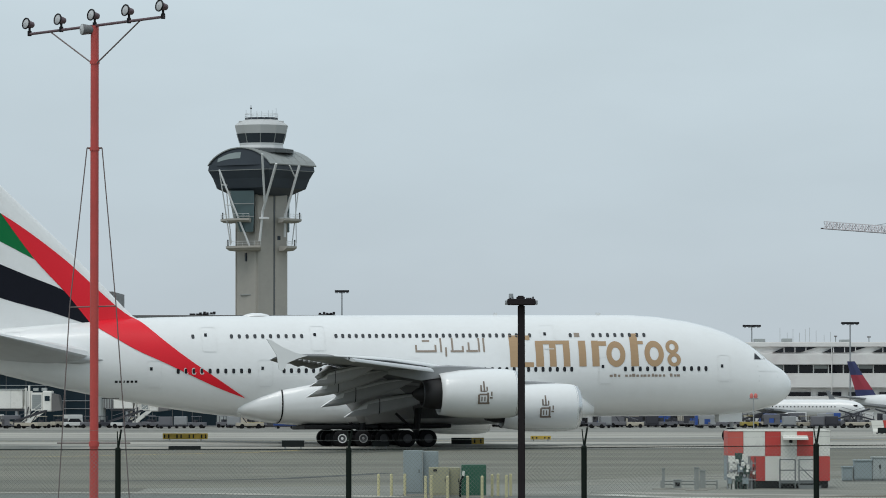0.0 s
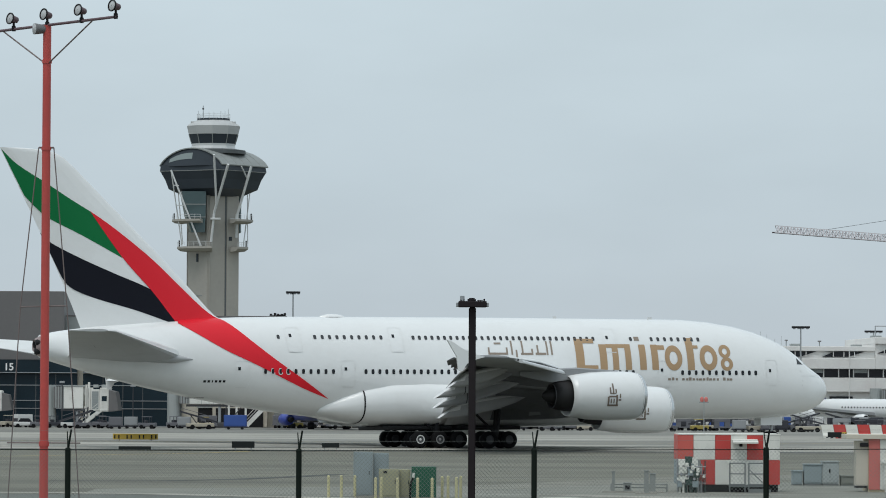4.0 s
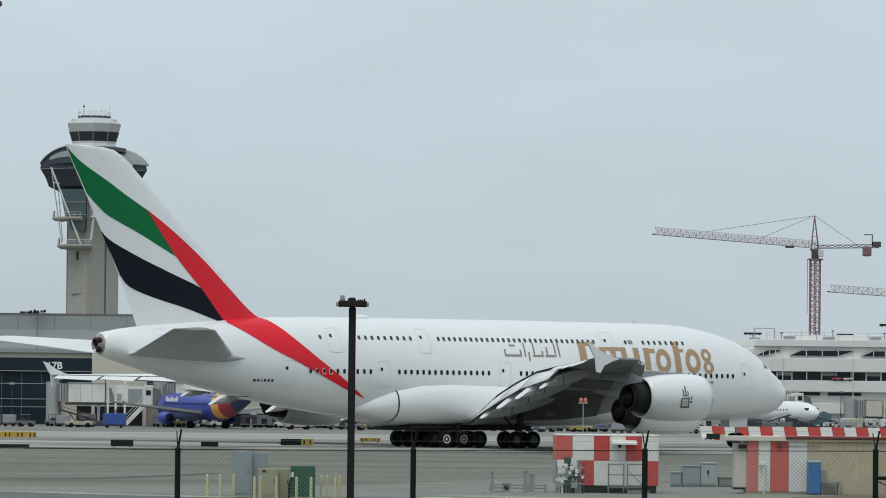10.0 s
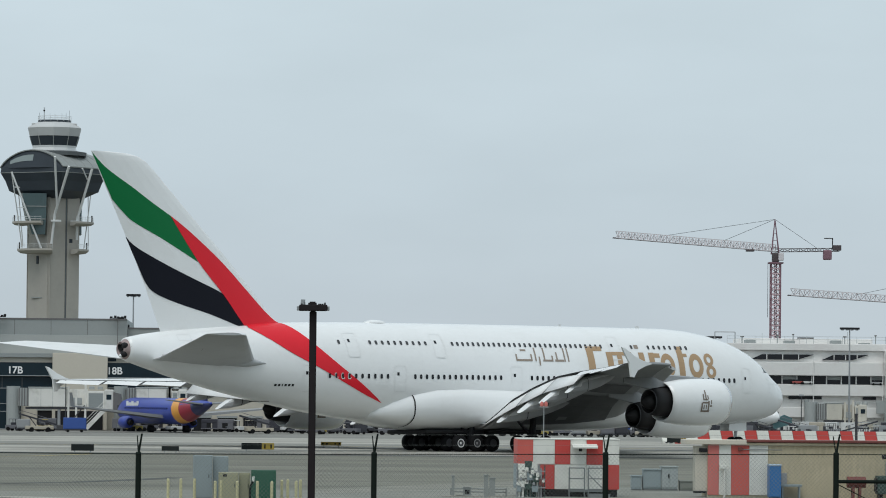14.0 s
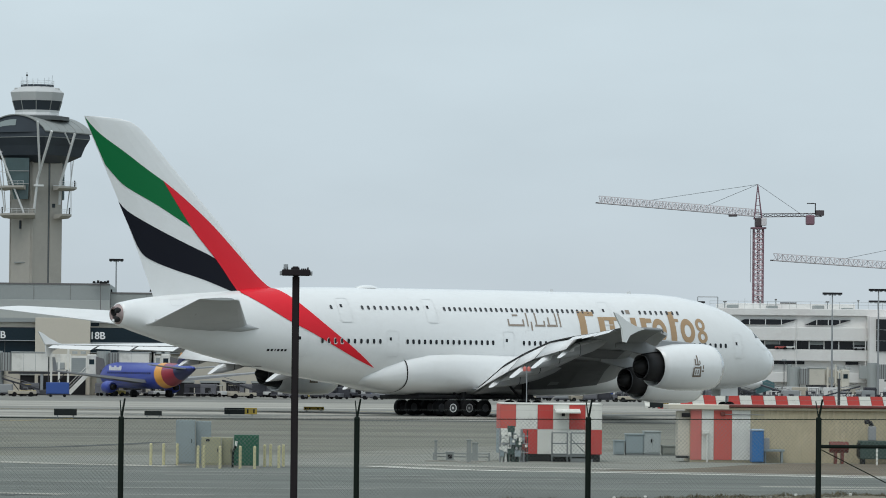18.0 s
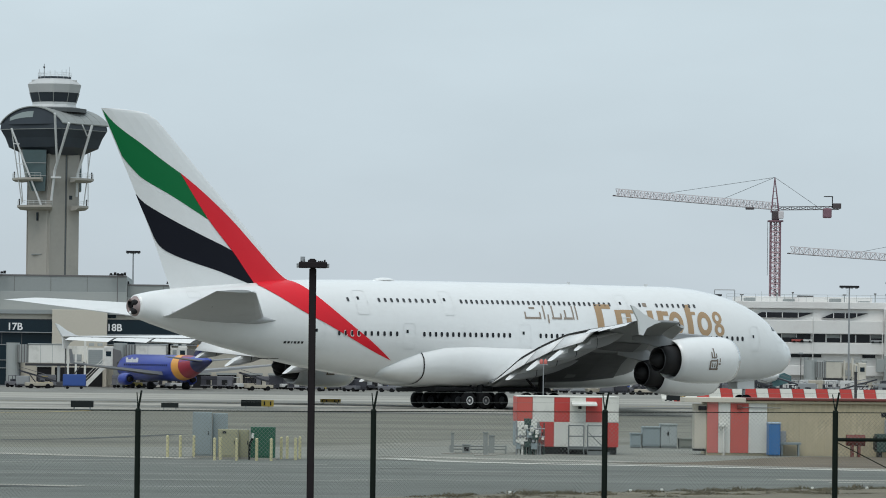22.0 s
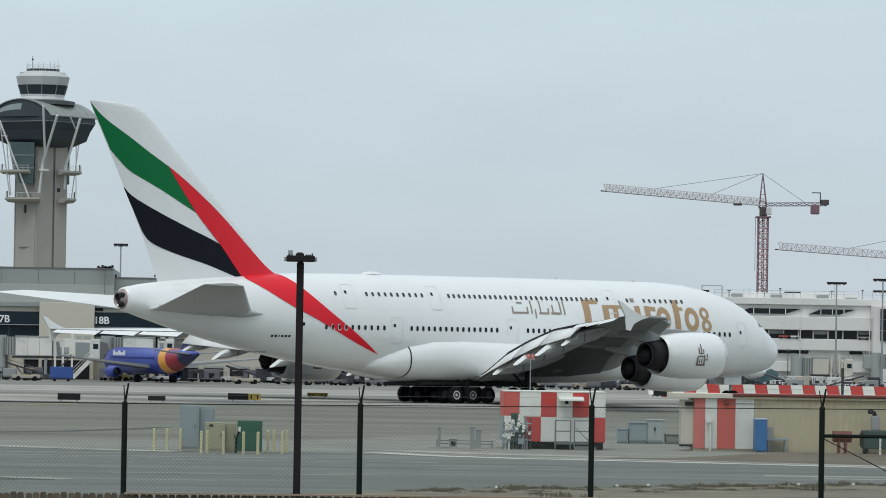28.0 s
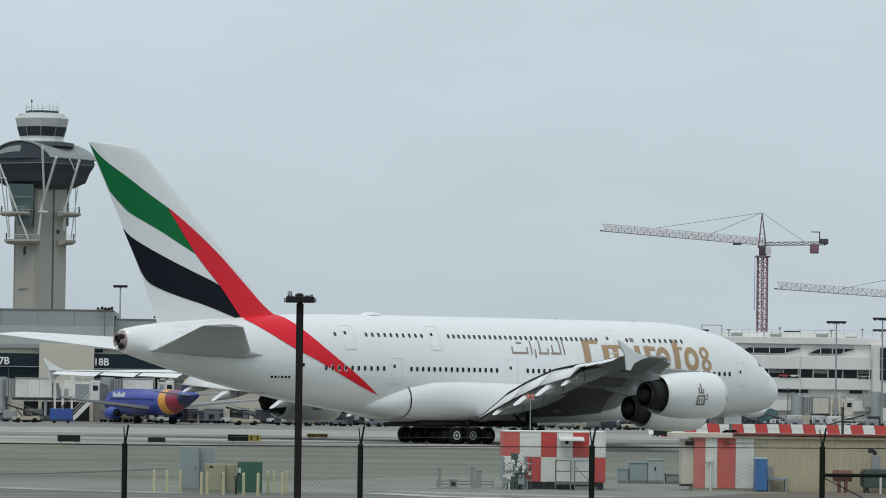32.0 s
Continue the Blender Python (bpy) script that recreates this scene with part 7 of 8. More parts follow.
def jet_bridge(x, y, turn, z, label, tunnel=4.3, lift=2.6, door=2.0, h=2.2, skin=None, hood=True):
    """A passenger bridge: ribbed collar, tunnel, open lift frame, roll-door housing, cab and dark hood, in line."""
    skin = skin or BRIDGE
    ob = thing("jet_bridge", label, "jet bridge", at=Matrix.Translation((x, y, 0)) @ Matrix.Rotation(radians(turn), 4, "Z"), group="jet bridges")
    col = part("collar", bevelled(-1.25, 0, -1.1, 1.1, z + 0.05, z + h, 0.05), TSCREEN, ob, "ribbed grey collar")
    for j in range(4):
        part("fold", boxes((-1.2 + j * 0.32, -1.08 + j * 0.32, -1.16, -1.1, z + 0.05, z + h)), TGREY2, col)
    tn = part("tunnel", bevelled(0, tunnel, -1.2, 1.2, z, z + h, 0.08), skin, ob)
    part("tunnel_roof", bevelled(-0.1, tunnel + 0.2, -1.26, 1.26, z + h, z + h + 0.14, 0.04), TSCREEN, tn)
    for j in range(1, int(tunnel / 1.4)):
        part("seam", boxes((j * 1.4, j * 1.4 + 0.04, -1.215, -1.2, z, z + h)), TSCREEN, tn)
    part("beam", bevelled(-0.4, tunnel + lift, -1.1, -0.8, z - 0.3, z - 0.02, 0.03), VDARK, ob, "dark beam under the tunnel")
    a, b = tunnel, tunnel + lift
    fr = part("lift_frame", boxes((a + 0.1, b, -1.0, 1.0, z, z + 0.3)), skin, ob, "pale lift frame")
    part("back_panel", boxes((a, b, 0.9, 1.0, z + 0.3, z + h - 0.1)), skin, fr)
    for u, t in ((a + 0.25, 0.25), (a + 0.45 * lift, -0.15), (b - 0.35, 0.55)):
        part("lift_column", boxes((u, u + 0.24, -1.15, -0.9, 0.6, z + h + t)), skin, fr)
    part("lift_motor", bevelled(a + 0.3 * lift, a + 0.75 * lift, -1.1, -0.3, z + 0.3, z + 1.1, 0.08), TSCREEN, fr)
    part("lift_ram", tube(bmesh.new(), (a + 0.4, -1.25, 0.7), (b - 0.3, -1.25, z + 0.2), 0.07, n=6), VDARK, fr)
    hs = part("door_housing", bevelled(b, b + door, -1.35, 1.35, z - 0.25, z + h - 0.3, 0.06), skin, ob)
    part("roll_door", boxes((b + 0.16, b + door - 0.16, -1.38, -1.35, z - 0.05, z + h - 0.55)), TGREY, hs, "grey roll-up door")
    for j in range(7):
        zz = z + 0.02 + j * (h - 0.6) / 7
        part("door_slat", boxes((b + 0.16, b + door - 0.16, -1.395, -1.38, zz, zz + 0.03)), TSCREEN, hs)
    c = b + door
    cb = part("cab", bevelled(c, c + 1.1, -1.45, 1.45, z - 0.35, z + h - 0.1, 0.15), skin, ob)
    part("cab_window", boxes((c + 0.25, c + 0.85, -1.47, -1.45, z + 0.9, z + 1.5)), TTEAL, cb)
    if hood:
        part("hood", loft(bmesh.new(), [[(c + 1.1, -1.5, z - 0.35), (c + 1.1, 1.5, z - 0.35), (c + 1.1, 1.5, z + h - 0.4), (c + 1.1, -1.5, z + h - 0.4)], [(c + 2.3, -1.7, z - 0.2), (c + 2.3, 1.7, z - 0.2), (c + 1.9, 1.7, z + h - 0.6), (c + 1.9, -1.7, z + h - 0.6)]]), TGREY2, ob, "dark folding hood")
    for v in (-1.0, 0.5):
        part("column", boxes((a - 0.9, a - 0.6, v, v + 0.3, 0.5, z)), STEEL, ob)
    part("bogie", bevelled(a - 1.3, a + 0.6, -1.2, 1.2, 0.0, 0.65, 0.15), VDARK, ob)
    part("rotunda", tube(bmesh.new(), (-1.9, 0, 0), (-1.9, 0, z + h + 0.2), 0.8, n=16), TSCREEN, ob)
    st = part("stairs", loft(bmesh.new(), [[(c - 0.3, -2.2, z - 0.3), (c + 0.4, -2.2, z - 0.3), (c + 0.4, -1.6, z - 0.3), (c - 0.3, -1.6, z - 0.3)], [(c - 2.6, -2.2, 0.1), (c - 1.9, -2.2, 0.1), (c - 1.9, -1.6, 0.1), (c - 2.6, -1.6, 0.1)]]), skin, ob, "pale service stairs")
    for dz in (0.5, 0.9):
        part("stair_rail", tube(bmesh.new(), (c - 0.1, -2.25, z - 0.3 + dz), (c - 2.4, -2.25, 0.1 + dz), 0.03, n=5), skin, st)
    for dx in (0.2, 1.2):
        part("roof_box", bevelled(b + dx, b + dx + 0.6, -0.6, 0.4, z + h - 0.1, z + h + 0.25, 0.05), TSCREEN, ob)


VDARK = mat("dark_ramp_equipment", (0.045, 0.045, 0.05), 0.7, vary=0.25)
BRIDGETAN = mat("jet_bridge_beige", (0.56, 0.53, 0.46), 0.7, vary=0.10, scale=0.8, per_object=0.12, stain=(0.33, 0.31, 0.27), stain_amount=0.5)
jet_bridge(-24.2, 538, 0, 2.8, "pale grey jet bridge with a grey roll-up door at the gate")
jet_bridge(-39.0, 538, -4, 2.2, "pale grey jet bridge at the gate", 2.3, 0.9, 1.1, 2.6)
jet_bridge(-55.5, 538, 0, 2.2, "pale grey jet bridge at the gate", 5.6, 1.0, 1.4)
jet_bridge(-11.6, 542, 0, 3.0, "pale grey jet bridge at the gate", 3.6, 0.6, 0.8, 2.1)
for x, turn, z, ln, skin in ((66.4, 8, 2.9, 1.6, BRIDGE), (90.2, -8, 2.6, 1.8, BRIDGE), (100.0, 172, 2.9, 1.6, BRIDGE), (101.5, 5, 2.7, 2.6, BRIDGE)):
    jet_bridge(x, 605, turn, z, "pale grey jet bridge by the concourse", ln, 0.7, 1.2, 2.0, skin)
jet_bridge(79.5, 605, 0, 1.75, "beige jet bridge with an open lift frame by the concourse", 2.1, 1.7, 0.5, 2.2, BRIDGETAN, hood=False)

# ---- parked airliners ----
BLUEJ = mat("royal_blue_paint", (0.045, 0.075, 0.36), 0.3, vary=0.08, scale=0.5)
NAVY = mat("navy_paint", (0.02, 0.025, 0.10), 0.3, vary=0.1)
ORANGE = mat("orange_yellow_paint", (0.75, 0.34, 0.06), 0.35, vary=0.06)
DEEPRED = mat("deep_red_paint", (0.30, 0.02, 0.04), 0.35, vary=0.08)


def narrowbody(x, y, turn, body, fin_mats, label, bands=(), k=1.0, name="parked_airliner", writing=False):
    """A twin-engined jet, nose along its own +x, about 38 m long."""
    ob = thing(name, label, "aircraft", at=Matrix.Translation((x, y, 0)) @ Matrix.Rotation(radians(turn), 4, "Z") @ Matrix.Scale(k, 4), group="parked airliners")
    prof = [(19.0, 0.05, 3.0), (18.6, 0.65, 3.05), (17.6, 1.25, 3.15), (16.0, 1.7, 3.25), (13.5, 1.9, 3.3), (-6.0, 1.9, 3.3), (-10.0, 1.65, 3.55), (-14.0, 1.1, 4.0), (-17.5, 0.5, 4.4), (-19.0, 0.2, 4.6)]

    def rad(u):
        r, zc = lerp([(-p[0], p[1], p[2]) for p in prof], -u)
        return r, zc
    rings = [[(u, math.cos(2 * math.pi * i / 24) * r, zc + math.sin(2 * math.pi * i / 24) * r * 1.06) for i in range(24)] for u, r, zc in prof]
    hull = part("fuselage", loft(bmesh.new(), rings), body, ob, smooth=True)
    for u0, u1, m in bands:
        rr = []
        for i in range(5):
            u = u0 + (u1 - u0) * i / 4
            r, zc = rad(u)
            rr.append([(u + 0.7 * math.sin(2 * math.pi * j / 24), math.cos(2 * math.pi * j / 24) * (r + 0.03), zc + math.sin(2 * math.pi * j / 24) * (r * 1.06 + 0.03)) for j in range(24)])
        part("colour_band", loft(bmesh.new(), rr, caps=False), m, hull, smooth=True)
    fin = [(4.6, -11.5, -17.5), (6.2, -13.0, -18.0), (9.0, -15.8, -19.2), (11.6, -18.0, -20.2)]
    for j, (a, b) in enumerate(zip(fin, fin[1:])):
        rr = [[(f[1], -0.02, f[0]), (f[1] * 0.6 + f[2] * 0.4, -0.2, f[0]), (f[2], -0.02, f[0]), (f[2], 0.02, f[0]), (f[1] * 0.6 + f[2] * 0.4, 0.2, f[0]), (f[1], 0.02, f[0])] for f in (a, b)]
        part("tail_fin", loft(bmesh.new(), rr), fin_mats[j % len(fin_mats)], ob)
    for s in (-1, 1):
        part("wing", loft(bmesh.new(), [[(3.5, s * 1.5, 2.2), (-3.5, s * 1.5, 2.2), (-3.5, s * 1.5, 2.7), (3.5, s * 1.5, 2.75)], [(-4.2, s * 17, 3.9), (-6.0, s * 17, 3.9), (-6.0, s * 17, 4.05), (-4.2, s * 17, 4.1)], [(-5.6, s * 17.6, 6.0), (-6.6, s * 17.6, 6.0), (-6.6, s * 17.7, 6.02), (-5.6, s * 17.7, 6.02)]]), GREYP, ob)
        part("tailplane", loft(bmesh.new(), [[(-13.5, s * 0.7, 4.4), (-17.5, s * 0.7, 4.4), (-17.5, s * 0.7, 4.6), (-13.5, s * 0.7, 4.65)], [(-17.6, s * 6.8, 5.0), (-19.2, s * 6.8, 5.0), (-19.2, s * 6.8, 5.1), (-17.6, s * 6.8, 5.12)]]), GREYP, ob)
        eng = part("engine", spun(bmesh.new(), [(0.0, 0.75), (-0.05, 0.85), (-0.8, 0.98), (-2.2, 0.92), (-3.2, 0.7), (-3.2, 0.5)], 20), body, ob, smooth=True, at=Matrix.Translation((4.6, s * 5.2, 1.5)))
        part("intake", spun(bmesh.new(), [(-0.1, 0.76), (-0.5, 0.7), (-0.55, 0.02)], 20), DARKMETAL, eng)
        part("exhaust", spun(bmesh.new(), [(-2.9, 0.5), (-3.9, 0.35), (-3.95, 0.02)], 16), EXHAUST, eng)
        part("wheel", tube(bmesh.new(), (-1.5, s * 2.9 - 0.4, 0.55), (-1.5, s * 2.9 + 0.4, 0.55), 0.55, n=16), RUBBER, ob)
        wn = None
        for kx in range(22):
            m = Matrix.Translation((12.5 - kx * 0.86, s * 1.87, 3.7))
            if wn is None:
                wn = part("cabin_window", boxes((-0.12, 0.12, -0.05, 0.05, -0.15, 0.15)), GLASS, hull, at=m)
            else:
                again(wn, m)
        if writing:
            for j in range(7):
                part("writing_bar", boxes((7.2 + j * 0.75, 7.75 + j * 0.75, s * 1.70 - 0.08, s * 1.70 + 0.08, 4.05, 4.55 if j % 3 else 4.8)), SIGNWHITE, hull, "white bar of unreadable writing")
        bm = box(bmesh.new(), 16.6, 17.5, s * 0.95 - 0.4, s * 0.95 + 0.4, 3.7, 4.1)
        part("cockpit_window", bm, GLASS, hull)
    part("wheel", tube(bmesh.new(), (14.0, -0.3, 0.4), (14.0, 0.3, 0.4), 0.4, n=14), RUBBER, ob)
    part("nose_leg", tube(bmesh.new(), (14.0, 0, 0.4), (14.0, 0, 1.8), 0.1, n=8), STEEL, ob)
    return ob


narrowbody(-7.9, 524, 112, BLUEJ, (NAVY, ORANGE, DEEPRED), "blue jet with orange and red tail bands at a gate", bands=((-7.3, -9.9, ORANGE), (-9.9, -13.6, DEEPRED), (-13.6, -18.9, NAVY)), k=0.75, writing=True)
narrowbody(44.5, 590, -22, WHITE, (WHITE, WHITE, WHITE), "white regional jet parked before the concourse", k=0.58)
narrowbody(62.6, 594, -53, WHITE, (NAVY, DEEPRED, NAVY), "white regional jet with a red and navy tail fin", k=0.70)

# ---- ramp vehicles and carts ----
rnd = random.Random(21)
VMATS = [mat("ramp_" + n, c, 0.5, vary=0.1) for n, c in (("white", (0.6, 0.6, 0.59)), ("grey", (0.13, 0.13, 0.145)), ("blue", (0.03, 0.08, 0.30)), ("yellow", (0.36, 0.28, 0.07)), ("dark", (0.035, 0.035, 0.045)), ("silver", (0.28, 0.29, 0.30)), ("beige", (0.42, 0.38, 0.31)))]
VNAMES = ["white", "grey", "blue", "yellow", "dark", "silver", "beige"]


def wheels(ob, l, w, r):
    for x in (l * 0.2, l * 0.8):
        for y in (0.08, w - 0.08):
            part("wheel", tube(bmesh.new(), (x, y - 0.12, r), (x, y + 0.12, r), r, n=12), RUBBER, ob)


def baggage_cart(x, y, turn, c):
    ob = thing("baggage_cart", VNAMES[c] + " covered baggage cart on the apron", "baggage cart", at=Matrix.Translation((x, y, 0)) @ Matrix.Rotation(radians(turn), 4, "Z") @ Matrix.Scale(0.78, 4), group="baggage carts")
    part("bed", bevelled(0, 2.6, 0, 1.5, 0.42, 0.58, 0.03), VMATS[1], ob)
    part("cover", bevelled(0.05, 2.55, 0.03, 1.47, 1.35, 1.95, 0.08), VMATS[c], ob)
    for u in (0.1, 1.75):
        part("curtain", boxes((u, u + 0.78, 0.01, 0.05, 0.58, 1.36)), VMATS[c], ob)
    for u in (0.06, 2.48):
        part("rack", boxes((u, u + 0.06, 0.06, 1.44, 0.58, 1.36)), VMATS[4], ob)
    wheels(ob, 2.6, 1.5, 0.24)


def tug(x, y, turn, c):
    ob = thing("baggage_tug", VNAMES[c] + " baggage tug parked on the apron", "tug", at=Matrix.Translation((x, y, 0)) @ Matrix.Rotation(radians(turn), 4, "Z") @ Matrix.Scale(0.72, 4), group="ramp vehicles")
    part("body", bevelled(0, 2.8, 0, 1.4, 0.35, 0.95, 0.08), VMATS[c], ob)
    part("seat", bevelled(0.9, 1.4, 0.2, 1.2, 0.95, 1.35, 0.06), VMATS[4], ob)
    part("roof", bevelled(0.6, 2.0, 0.05, 1.35, 1.85, 1.95, 0.03), VMATS[c], ob)
    for u in (0.65, 1.88):
        for v in (0.08, 1.25):
            part("pillar", boxes((u, u + 0.07, v, v + 0.07, 0.95, 1.86)), VMATS[4], ob)
    wheels(ob, 2.8, 1.4, 0.33)


def container(x, y, c, w=2.6, hgt=1.65):
    ob = thing("cargo_container", VNAMES[c] + " cargo container on a dolly", "container", at=Matrix.Translation((x, y, 0)), group="cargo containers")
    part("dolly", boxes((-0.1, w + 0.1, 0, 1.6, 0.2, 0.36)), VMATS[4], ob)
    part("body", bevelled(0, w, 0.02, 1.55, 0.36, 0.36 + hgt, 0.05), VMATS[c], ob)
    part("door", bevelled(0.1, w - 0.1, -0.01, 0.02, 0.46, 0.26 + hgt, 0.006, 1), VMATS[c], ob)
    wheels(ob, w, 1.5, 0.16)


container(-19.3, 515, 2, 2.6, 1.3)
container(29.0, 520, 2, 2.2, 1.2)


def belt_loader(x, y, turn, c):
    ob = thing("belt_loader", VNAMES[c] + " belt loader parked on the apron", "loader", at=Matrix.Translation((x, y, 0)) @ Matrix.Rotation(radians(turn), 4, "Z") @ Matrix.Scale(0.75, 4), group="ramp vehicles")
    part("body", bevelled(0, 4.2, 0, 1.6, 0.4, 0.9, 0.08), VMATS[c], ob)
    part("belt", loft(bmesh.new(), [[(-0.6, 0.4, 0.95), (-0.6, 1.2, 0.95), (-0.6, 1.2, 1.2), (-0.6, 0.4, 1.2)], [(5.2, 0.4, 2.6), (5.2, 1.2, 2.6), (5.2, 1.2, 2.85), (5.2, 0.4, 2.85)]]), VMATS[4], ob, "dark sloping belt")
    part("ram", tube(bmesh.new(), (2.6, 0.8, 0.9), (3.6, 0.8, 2.2), 0.08, n=6), VMATS[4], ob)
    part("rail", tube(bmesh.new(), (0.2, 0.35, 1.9), (4.8, 0.35, 3.2), 0.04, n=5), VMATS[1], ob)
    wheels(ob, 4.2, 1.6, 0.36)


for i in range(96):
    x = -62 + i * 1.66 + rnd.uniform(-0.6, 0.6)
    y = rnd.uniform(516, 533)
    if -15 < x < 4:
        y = rnd.uniform(531, 540)
    if -19.5 < x < -15:
        continue
    q = rnd.random()
    c = rnd.choice([0, 1, 1, 4, 4, 5, 5, 6] if x > 5 else [1, 4, 5, 6, 4, 0, 1])
    if q < 0.34:
        baggage_cart(x, y, rnd.uniform(-30, 30), c)
    elif q < 0.64:
        tug(x, y, rnd.uniform(-40, 40), rnd.choice([0, 1, 4, 6, 1]))
    elif q < 0.80:
        belt_loader(x, y, rnd.choice([0, 180]) + rnd.uniform(-35, 35), rnd.choice([0, 1, 4, 6]))
    else:
        container(x, y, rnd.choice([4, 1, 5, 1]), 1.5, 1.0)
for x, y, c in ((-22.6, 520, 3), (-12.6, 534, 3), (8.8, 520, 3), (34.5, 522, 3)):
    tug(x, y, 12, c)

# a second row of carts and loaders deeper on the apron
for i in range(44):
    x = 4 + i * 1.36 + rnd.uniform(-0.5, 0.5)
    y = rnd.uniform(536, 543) if x < 31 else rnd.uniform(540, 566)
    q = rnd.random()
    c = rnd.choice([1, 4, 4, 2, 5, 0])
    if q < 0.45:
        baggage_cart(x, y, rnd.uniform(-30, 30), c)
    elif q < 0.7:
        container(x, y, rnd.choice([4, 1, 2, 4]), 1.7, 1.2)
    elif q < 0.9:
        tug(x, y, rnd.uniform(-40, 40), c)
    else:
        belt_loader(x, y, rnd.choice([0, 180]) + rnd.uniform(-25, 25), c)

# ramp clutter close to the concourse
for i in range(30):
    x = 64 + i * 1.08 + rnd.uniform(-0.4, 0.4)
    y = rnd.uniform(578, 599)
    q = rnd.random()
    c = rnd.choice([1, 4, 6, 4, 5, 0])
    if q < 0.3:
        tug(x, y, rnd.uniform(-40, 40), c)
    elif q < 0.38:
        belt_loader(x, y, rnd.choice([5, 175]), c)
    elif q < 0.8:
        baggage_cart(x, y, rnd.uniform(-40, 40), c)
    else:
        container(x, y, c, 1.5, 1.2)
for x, y, z in ((75.6, 600, 4.9), (92.0, 600, 6.4), (-19.6, 530, 5.6), (-30.5, 530, 4.8), (-38.8, 530, 5.2)):
    p = thing("service_pole", "thin dark service pole on the apron", "pole", at=Matrix.Translation((x, y, 0)), group="service poles")
    part("pole", tube(bmesh.new(), (0, 0, 0), (0, 0, z), 0.07, 0.05, n=8), VDARK, p)
    part("head", bevelled(-0.3, 0.3, -0.15, 0.15, z, z + 0.25, 0.04), STEEL, p)
pk = thing("marker_post", "thin dark steel post behind the beige shed", "post", at=Matrix.Translation((30.7, 222, 0)))
part("pole", tube(bmesh.new(), (0, 0, 0), (0, 0, 3.95), 0.07, n=8), VDARK, pk)
part("cap", tube(bmesh.new(), (0, 0, 3.95), (0, 0, 4.02), 0.085, n=8), VDARK, pk)
TARP = mat("teal_tarpaulin", (0.06, 0.13, 0.14), 0.7, vary=0.15)
tp = thing("covered_stairs", "teal covered passenger stairs on the apron", "stairs", at=Matrix.Translation((69.9, 584, 0)) @ Matrix.Scale(0.85, 4))
part("cover", loft(bmesh.new(), [[(0, 0, 0.6), (0, 1.6, 0.6), (0, 1.6, 2.0), (0, 0, 2.0)], [(1.8, 0, 1.2), (1.8, 1.6, 1.2), (1.8, 1.6, 2.9), (1.8, 0, 2.9)], [(2.9, 0, 1.4), (2.9, 1.6, 1.4), (2.9, 1.6, 2.4), (2.9, 0, 2.4)]]), TARP, tp)
part("chassis", bevelled(-0.2, 3.0, 0.1, 1.5, 0.3, 0.62, 0.05), VMATS[4], tp)
wheels(tp, 3.0, 1.6, 0.3)


def small_car(x, y, z, c, material):
    ob = thing("parked_car", c + (" car parked on the concourse ramp" if z > 1 else " car parked on the apron"), "car", at=Matrix.Translation((x, y, z)) @ Matrix.Scale(0.62 if z > 1 else 1.0, 4), group="parked cars")
    part("body", bevelled(0, 2.6, 0, 1.0, 0.2, 0.65, 0.12), material, ob)
    bm = box(bmesh.new(), 0.5, 2.1, 0.08, 0.92, 0.65, 1.05)
    for v in bm.verts:
        if v.co.z > 1:
            v.co.x += 0.3 if v.co.x < 1 else -0.3
    part("cabin", bm, GLASS, ob)
    wheels(ob, 2.6, 1.0, 0.22)


small_car(76.7, 618.85, 6.55, "faded red", mat("faded_red_car_paint", (0.38, 0.08, 0.07), 0.4))
small_car(77.9, 618.85, 6.55, "white", VMATS[0])
small_car(87.6, 618.85, 6.55, "silver", VMATS[5])
small_car(-44.3, 528, 0.02, "white", VMATS[0])

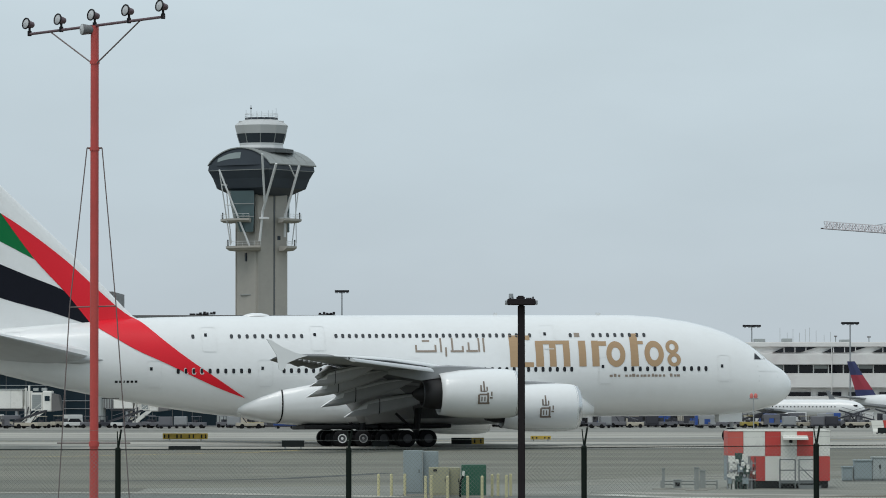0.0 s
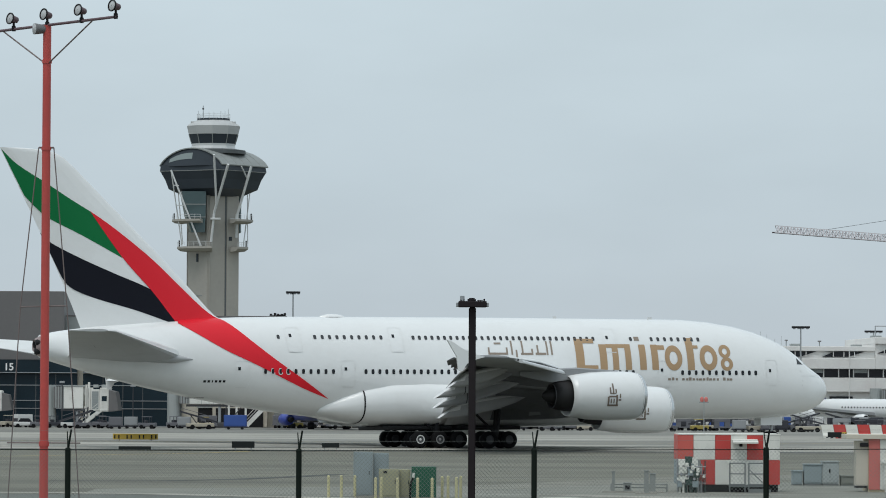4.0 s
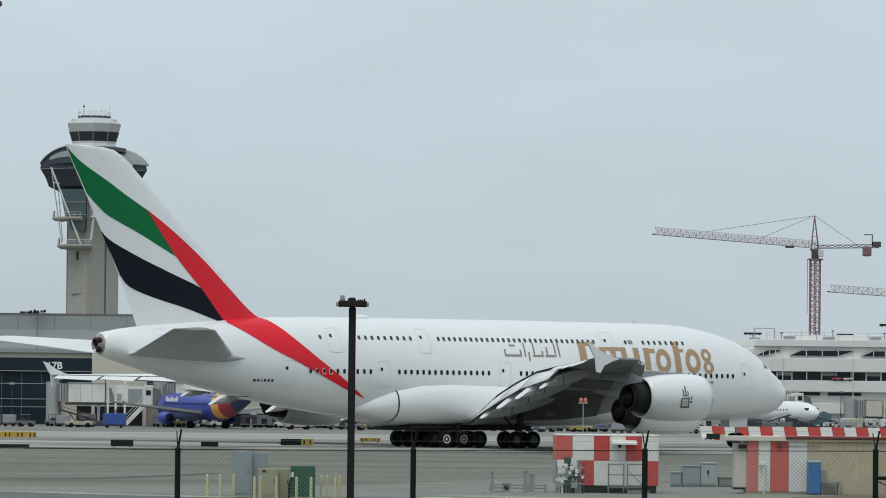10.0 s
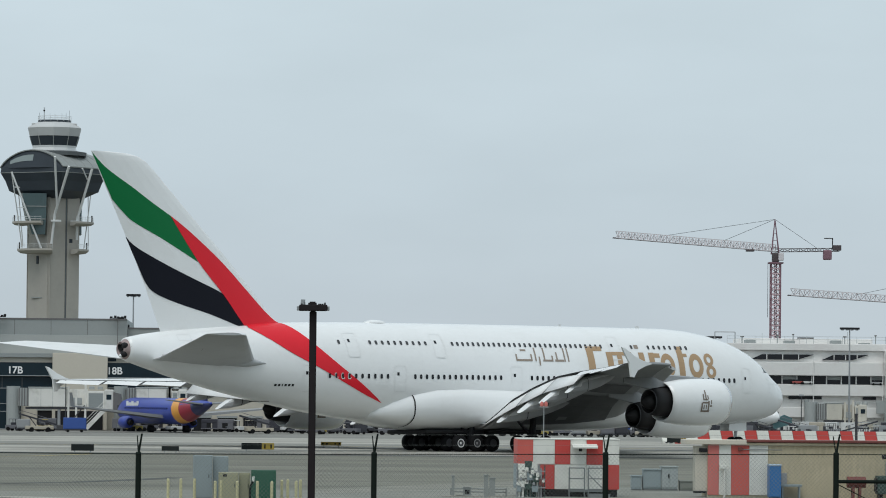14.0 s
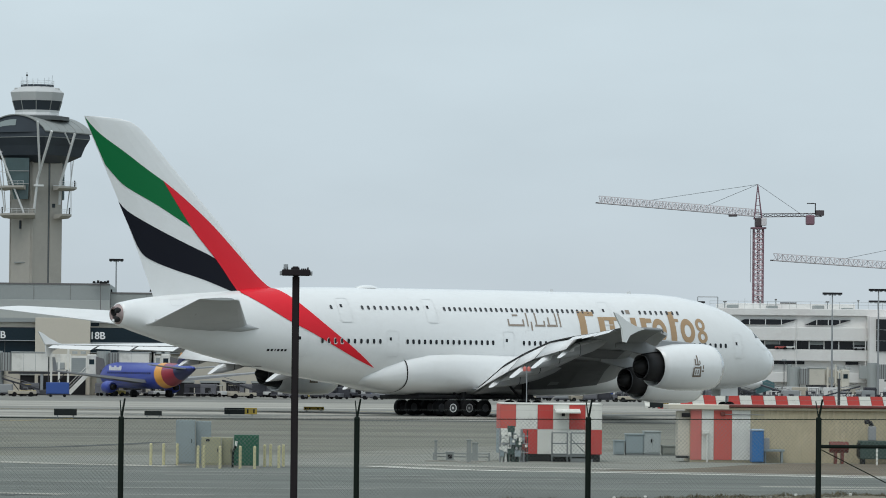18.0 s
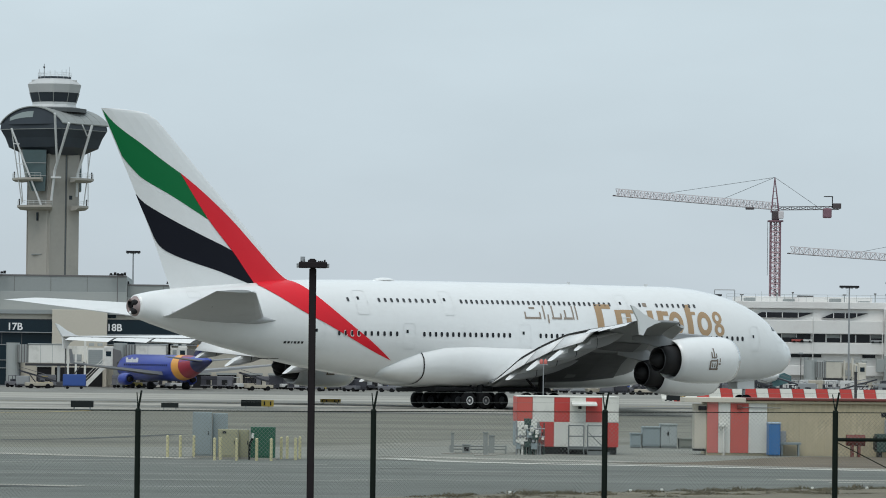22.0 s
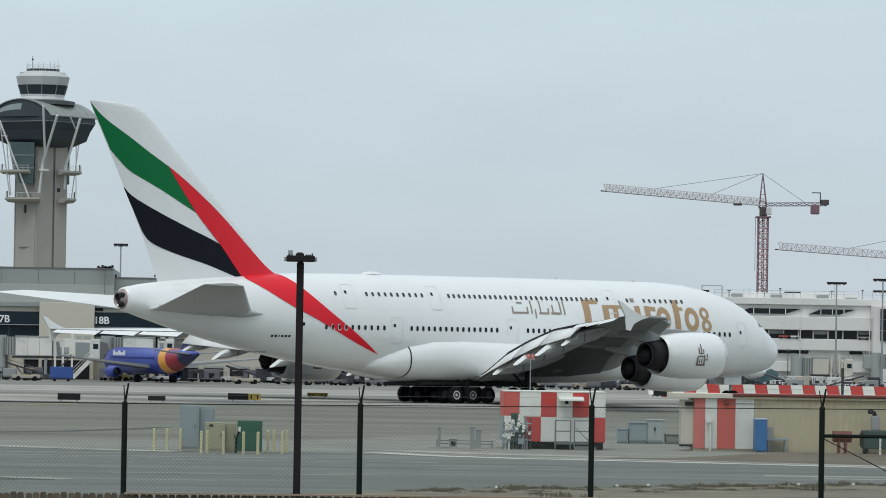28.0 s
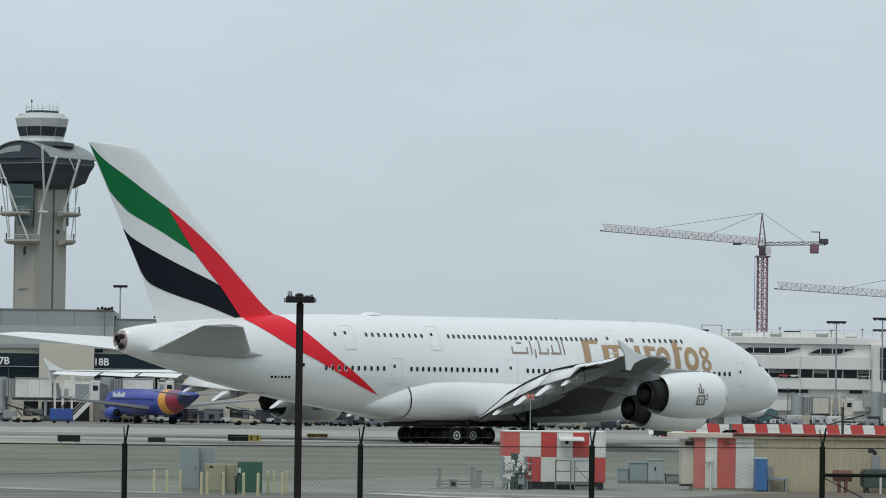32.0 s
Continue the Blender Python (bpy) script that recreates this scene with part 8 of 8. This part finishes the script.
# low distant skyline behind the terminals
bd = bmesh.new()
rnd = random.Random(5)
x = -420
while x < 620:
    w = rnd.uniform(18, 50)
    box(bd, x, x + w, 1500, 1540, 0, rnd.uniform(8, 16))
    x += w + rnd.uniform(0, 12)
tagged(part("backdrop", bd, TGREY), "low grey buildings far behind the terminals", "buildings", kind="structure")

JET_ROWS = [  # seconds, place and heading in degrees
    (0,-6.30,365.80,-0.034,12.90), (0.5,-5.13,366.24,-0.028,14.12), (1,-3.89,366.63,-0.023,15.35),
    (1.5,-2.64,367.00,-0.017,16.57), (2,-1.41,367.35,-0.012,17.76), (2.5,-0.21,367.70,-0.008,18.93), (3,0.97,368.06,-0.003,20.07),
    (3.5,2.12,368.44,0.001,21.18), (5.5,6.50,370.17,0.014,25.45), (6,7.54,370.67,0.017,26.47), (6.5,8.54,371.18,0.019,27.48),
    (7,9.51,371.71,0.022,28.46), (7.5,10.43,372.26,0.023,29.41), (8,11.32,372.81,0.025,30.31), (8.5,12.17,373.37,0.026,31.16),
    (9,12.98,373.93,0.027,31.94), (9.5,13.75,374.48,0.028,32.64), (10,14.48,375.01,0.029,33.26), (10.5,15.18,375.52,0.029,33.79),
    (11,15.84,376.01,0.029,34.22), (11.5,16.46,376.47,0.029,34.56), (12,17.05,376.90,0.028,34.81),
    (12.5,17.58,377.28,0.028,34.98), (13,18.07,377.62,0.027,35.09), (13.5,18.50,377.92,0.026,35.14),
    (14,18.87,378.17,0.026,35.15), (14.5,19.16,378.38,0.025,35.14), (15,19.39,378.54,0.024,35.12),
    (15.5,19.54,378.66,0.023,35.10), (16.5,19.66,378.72,0.020,35.10), (18,19.68,378.79,0.020,35.09),
    (32,19.68,378.79,0.020,35.09),
]


# the taxiway's crossfall tips the jet about one fixed level axis
CROSSFALL = Matrix.Rotation(radians(-0.8), 4, Vector((math.cos(radians(35.09)), math.sin(radians(35.09)), 0)))


def motions():
    walk(AIRLINER, [(t, pose(x, y, z) @ CROSSFALL @ pose(0, 0, 0, 0, 0, a) @ pose(0, 0, 0, -0.3)) for t, x, y, z, a in JET_ROWS])


motions()
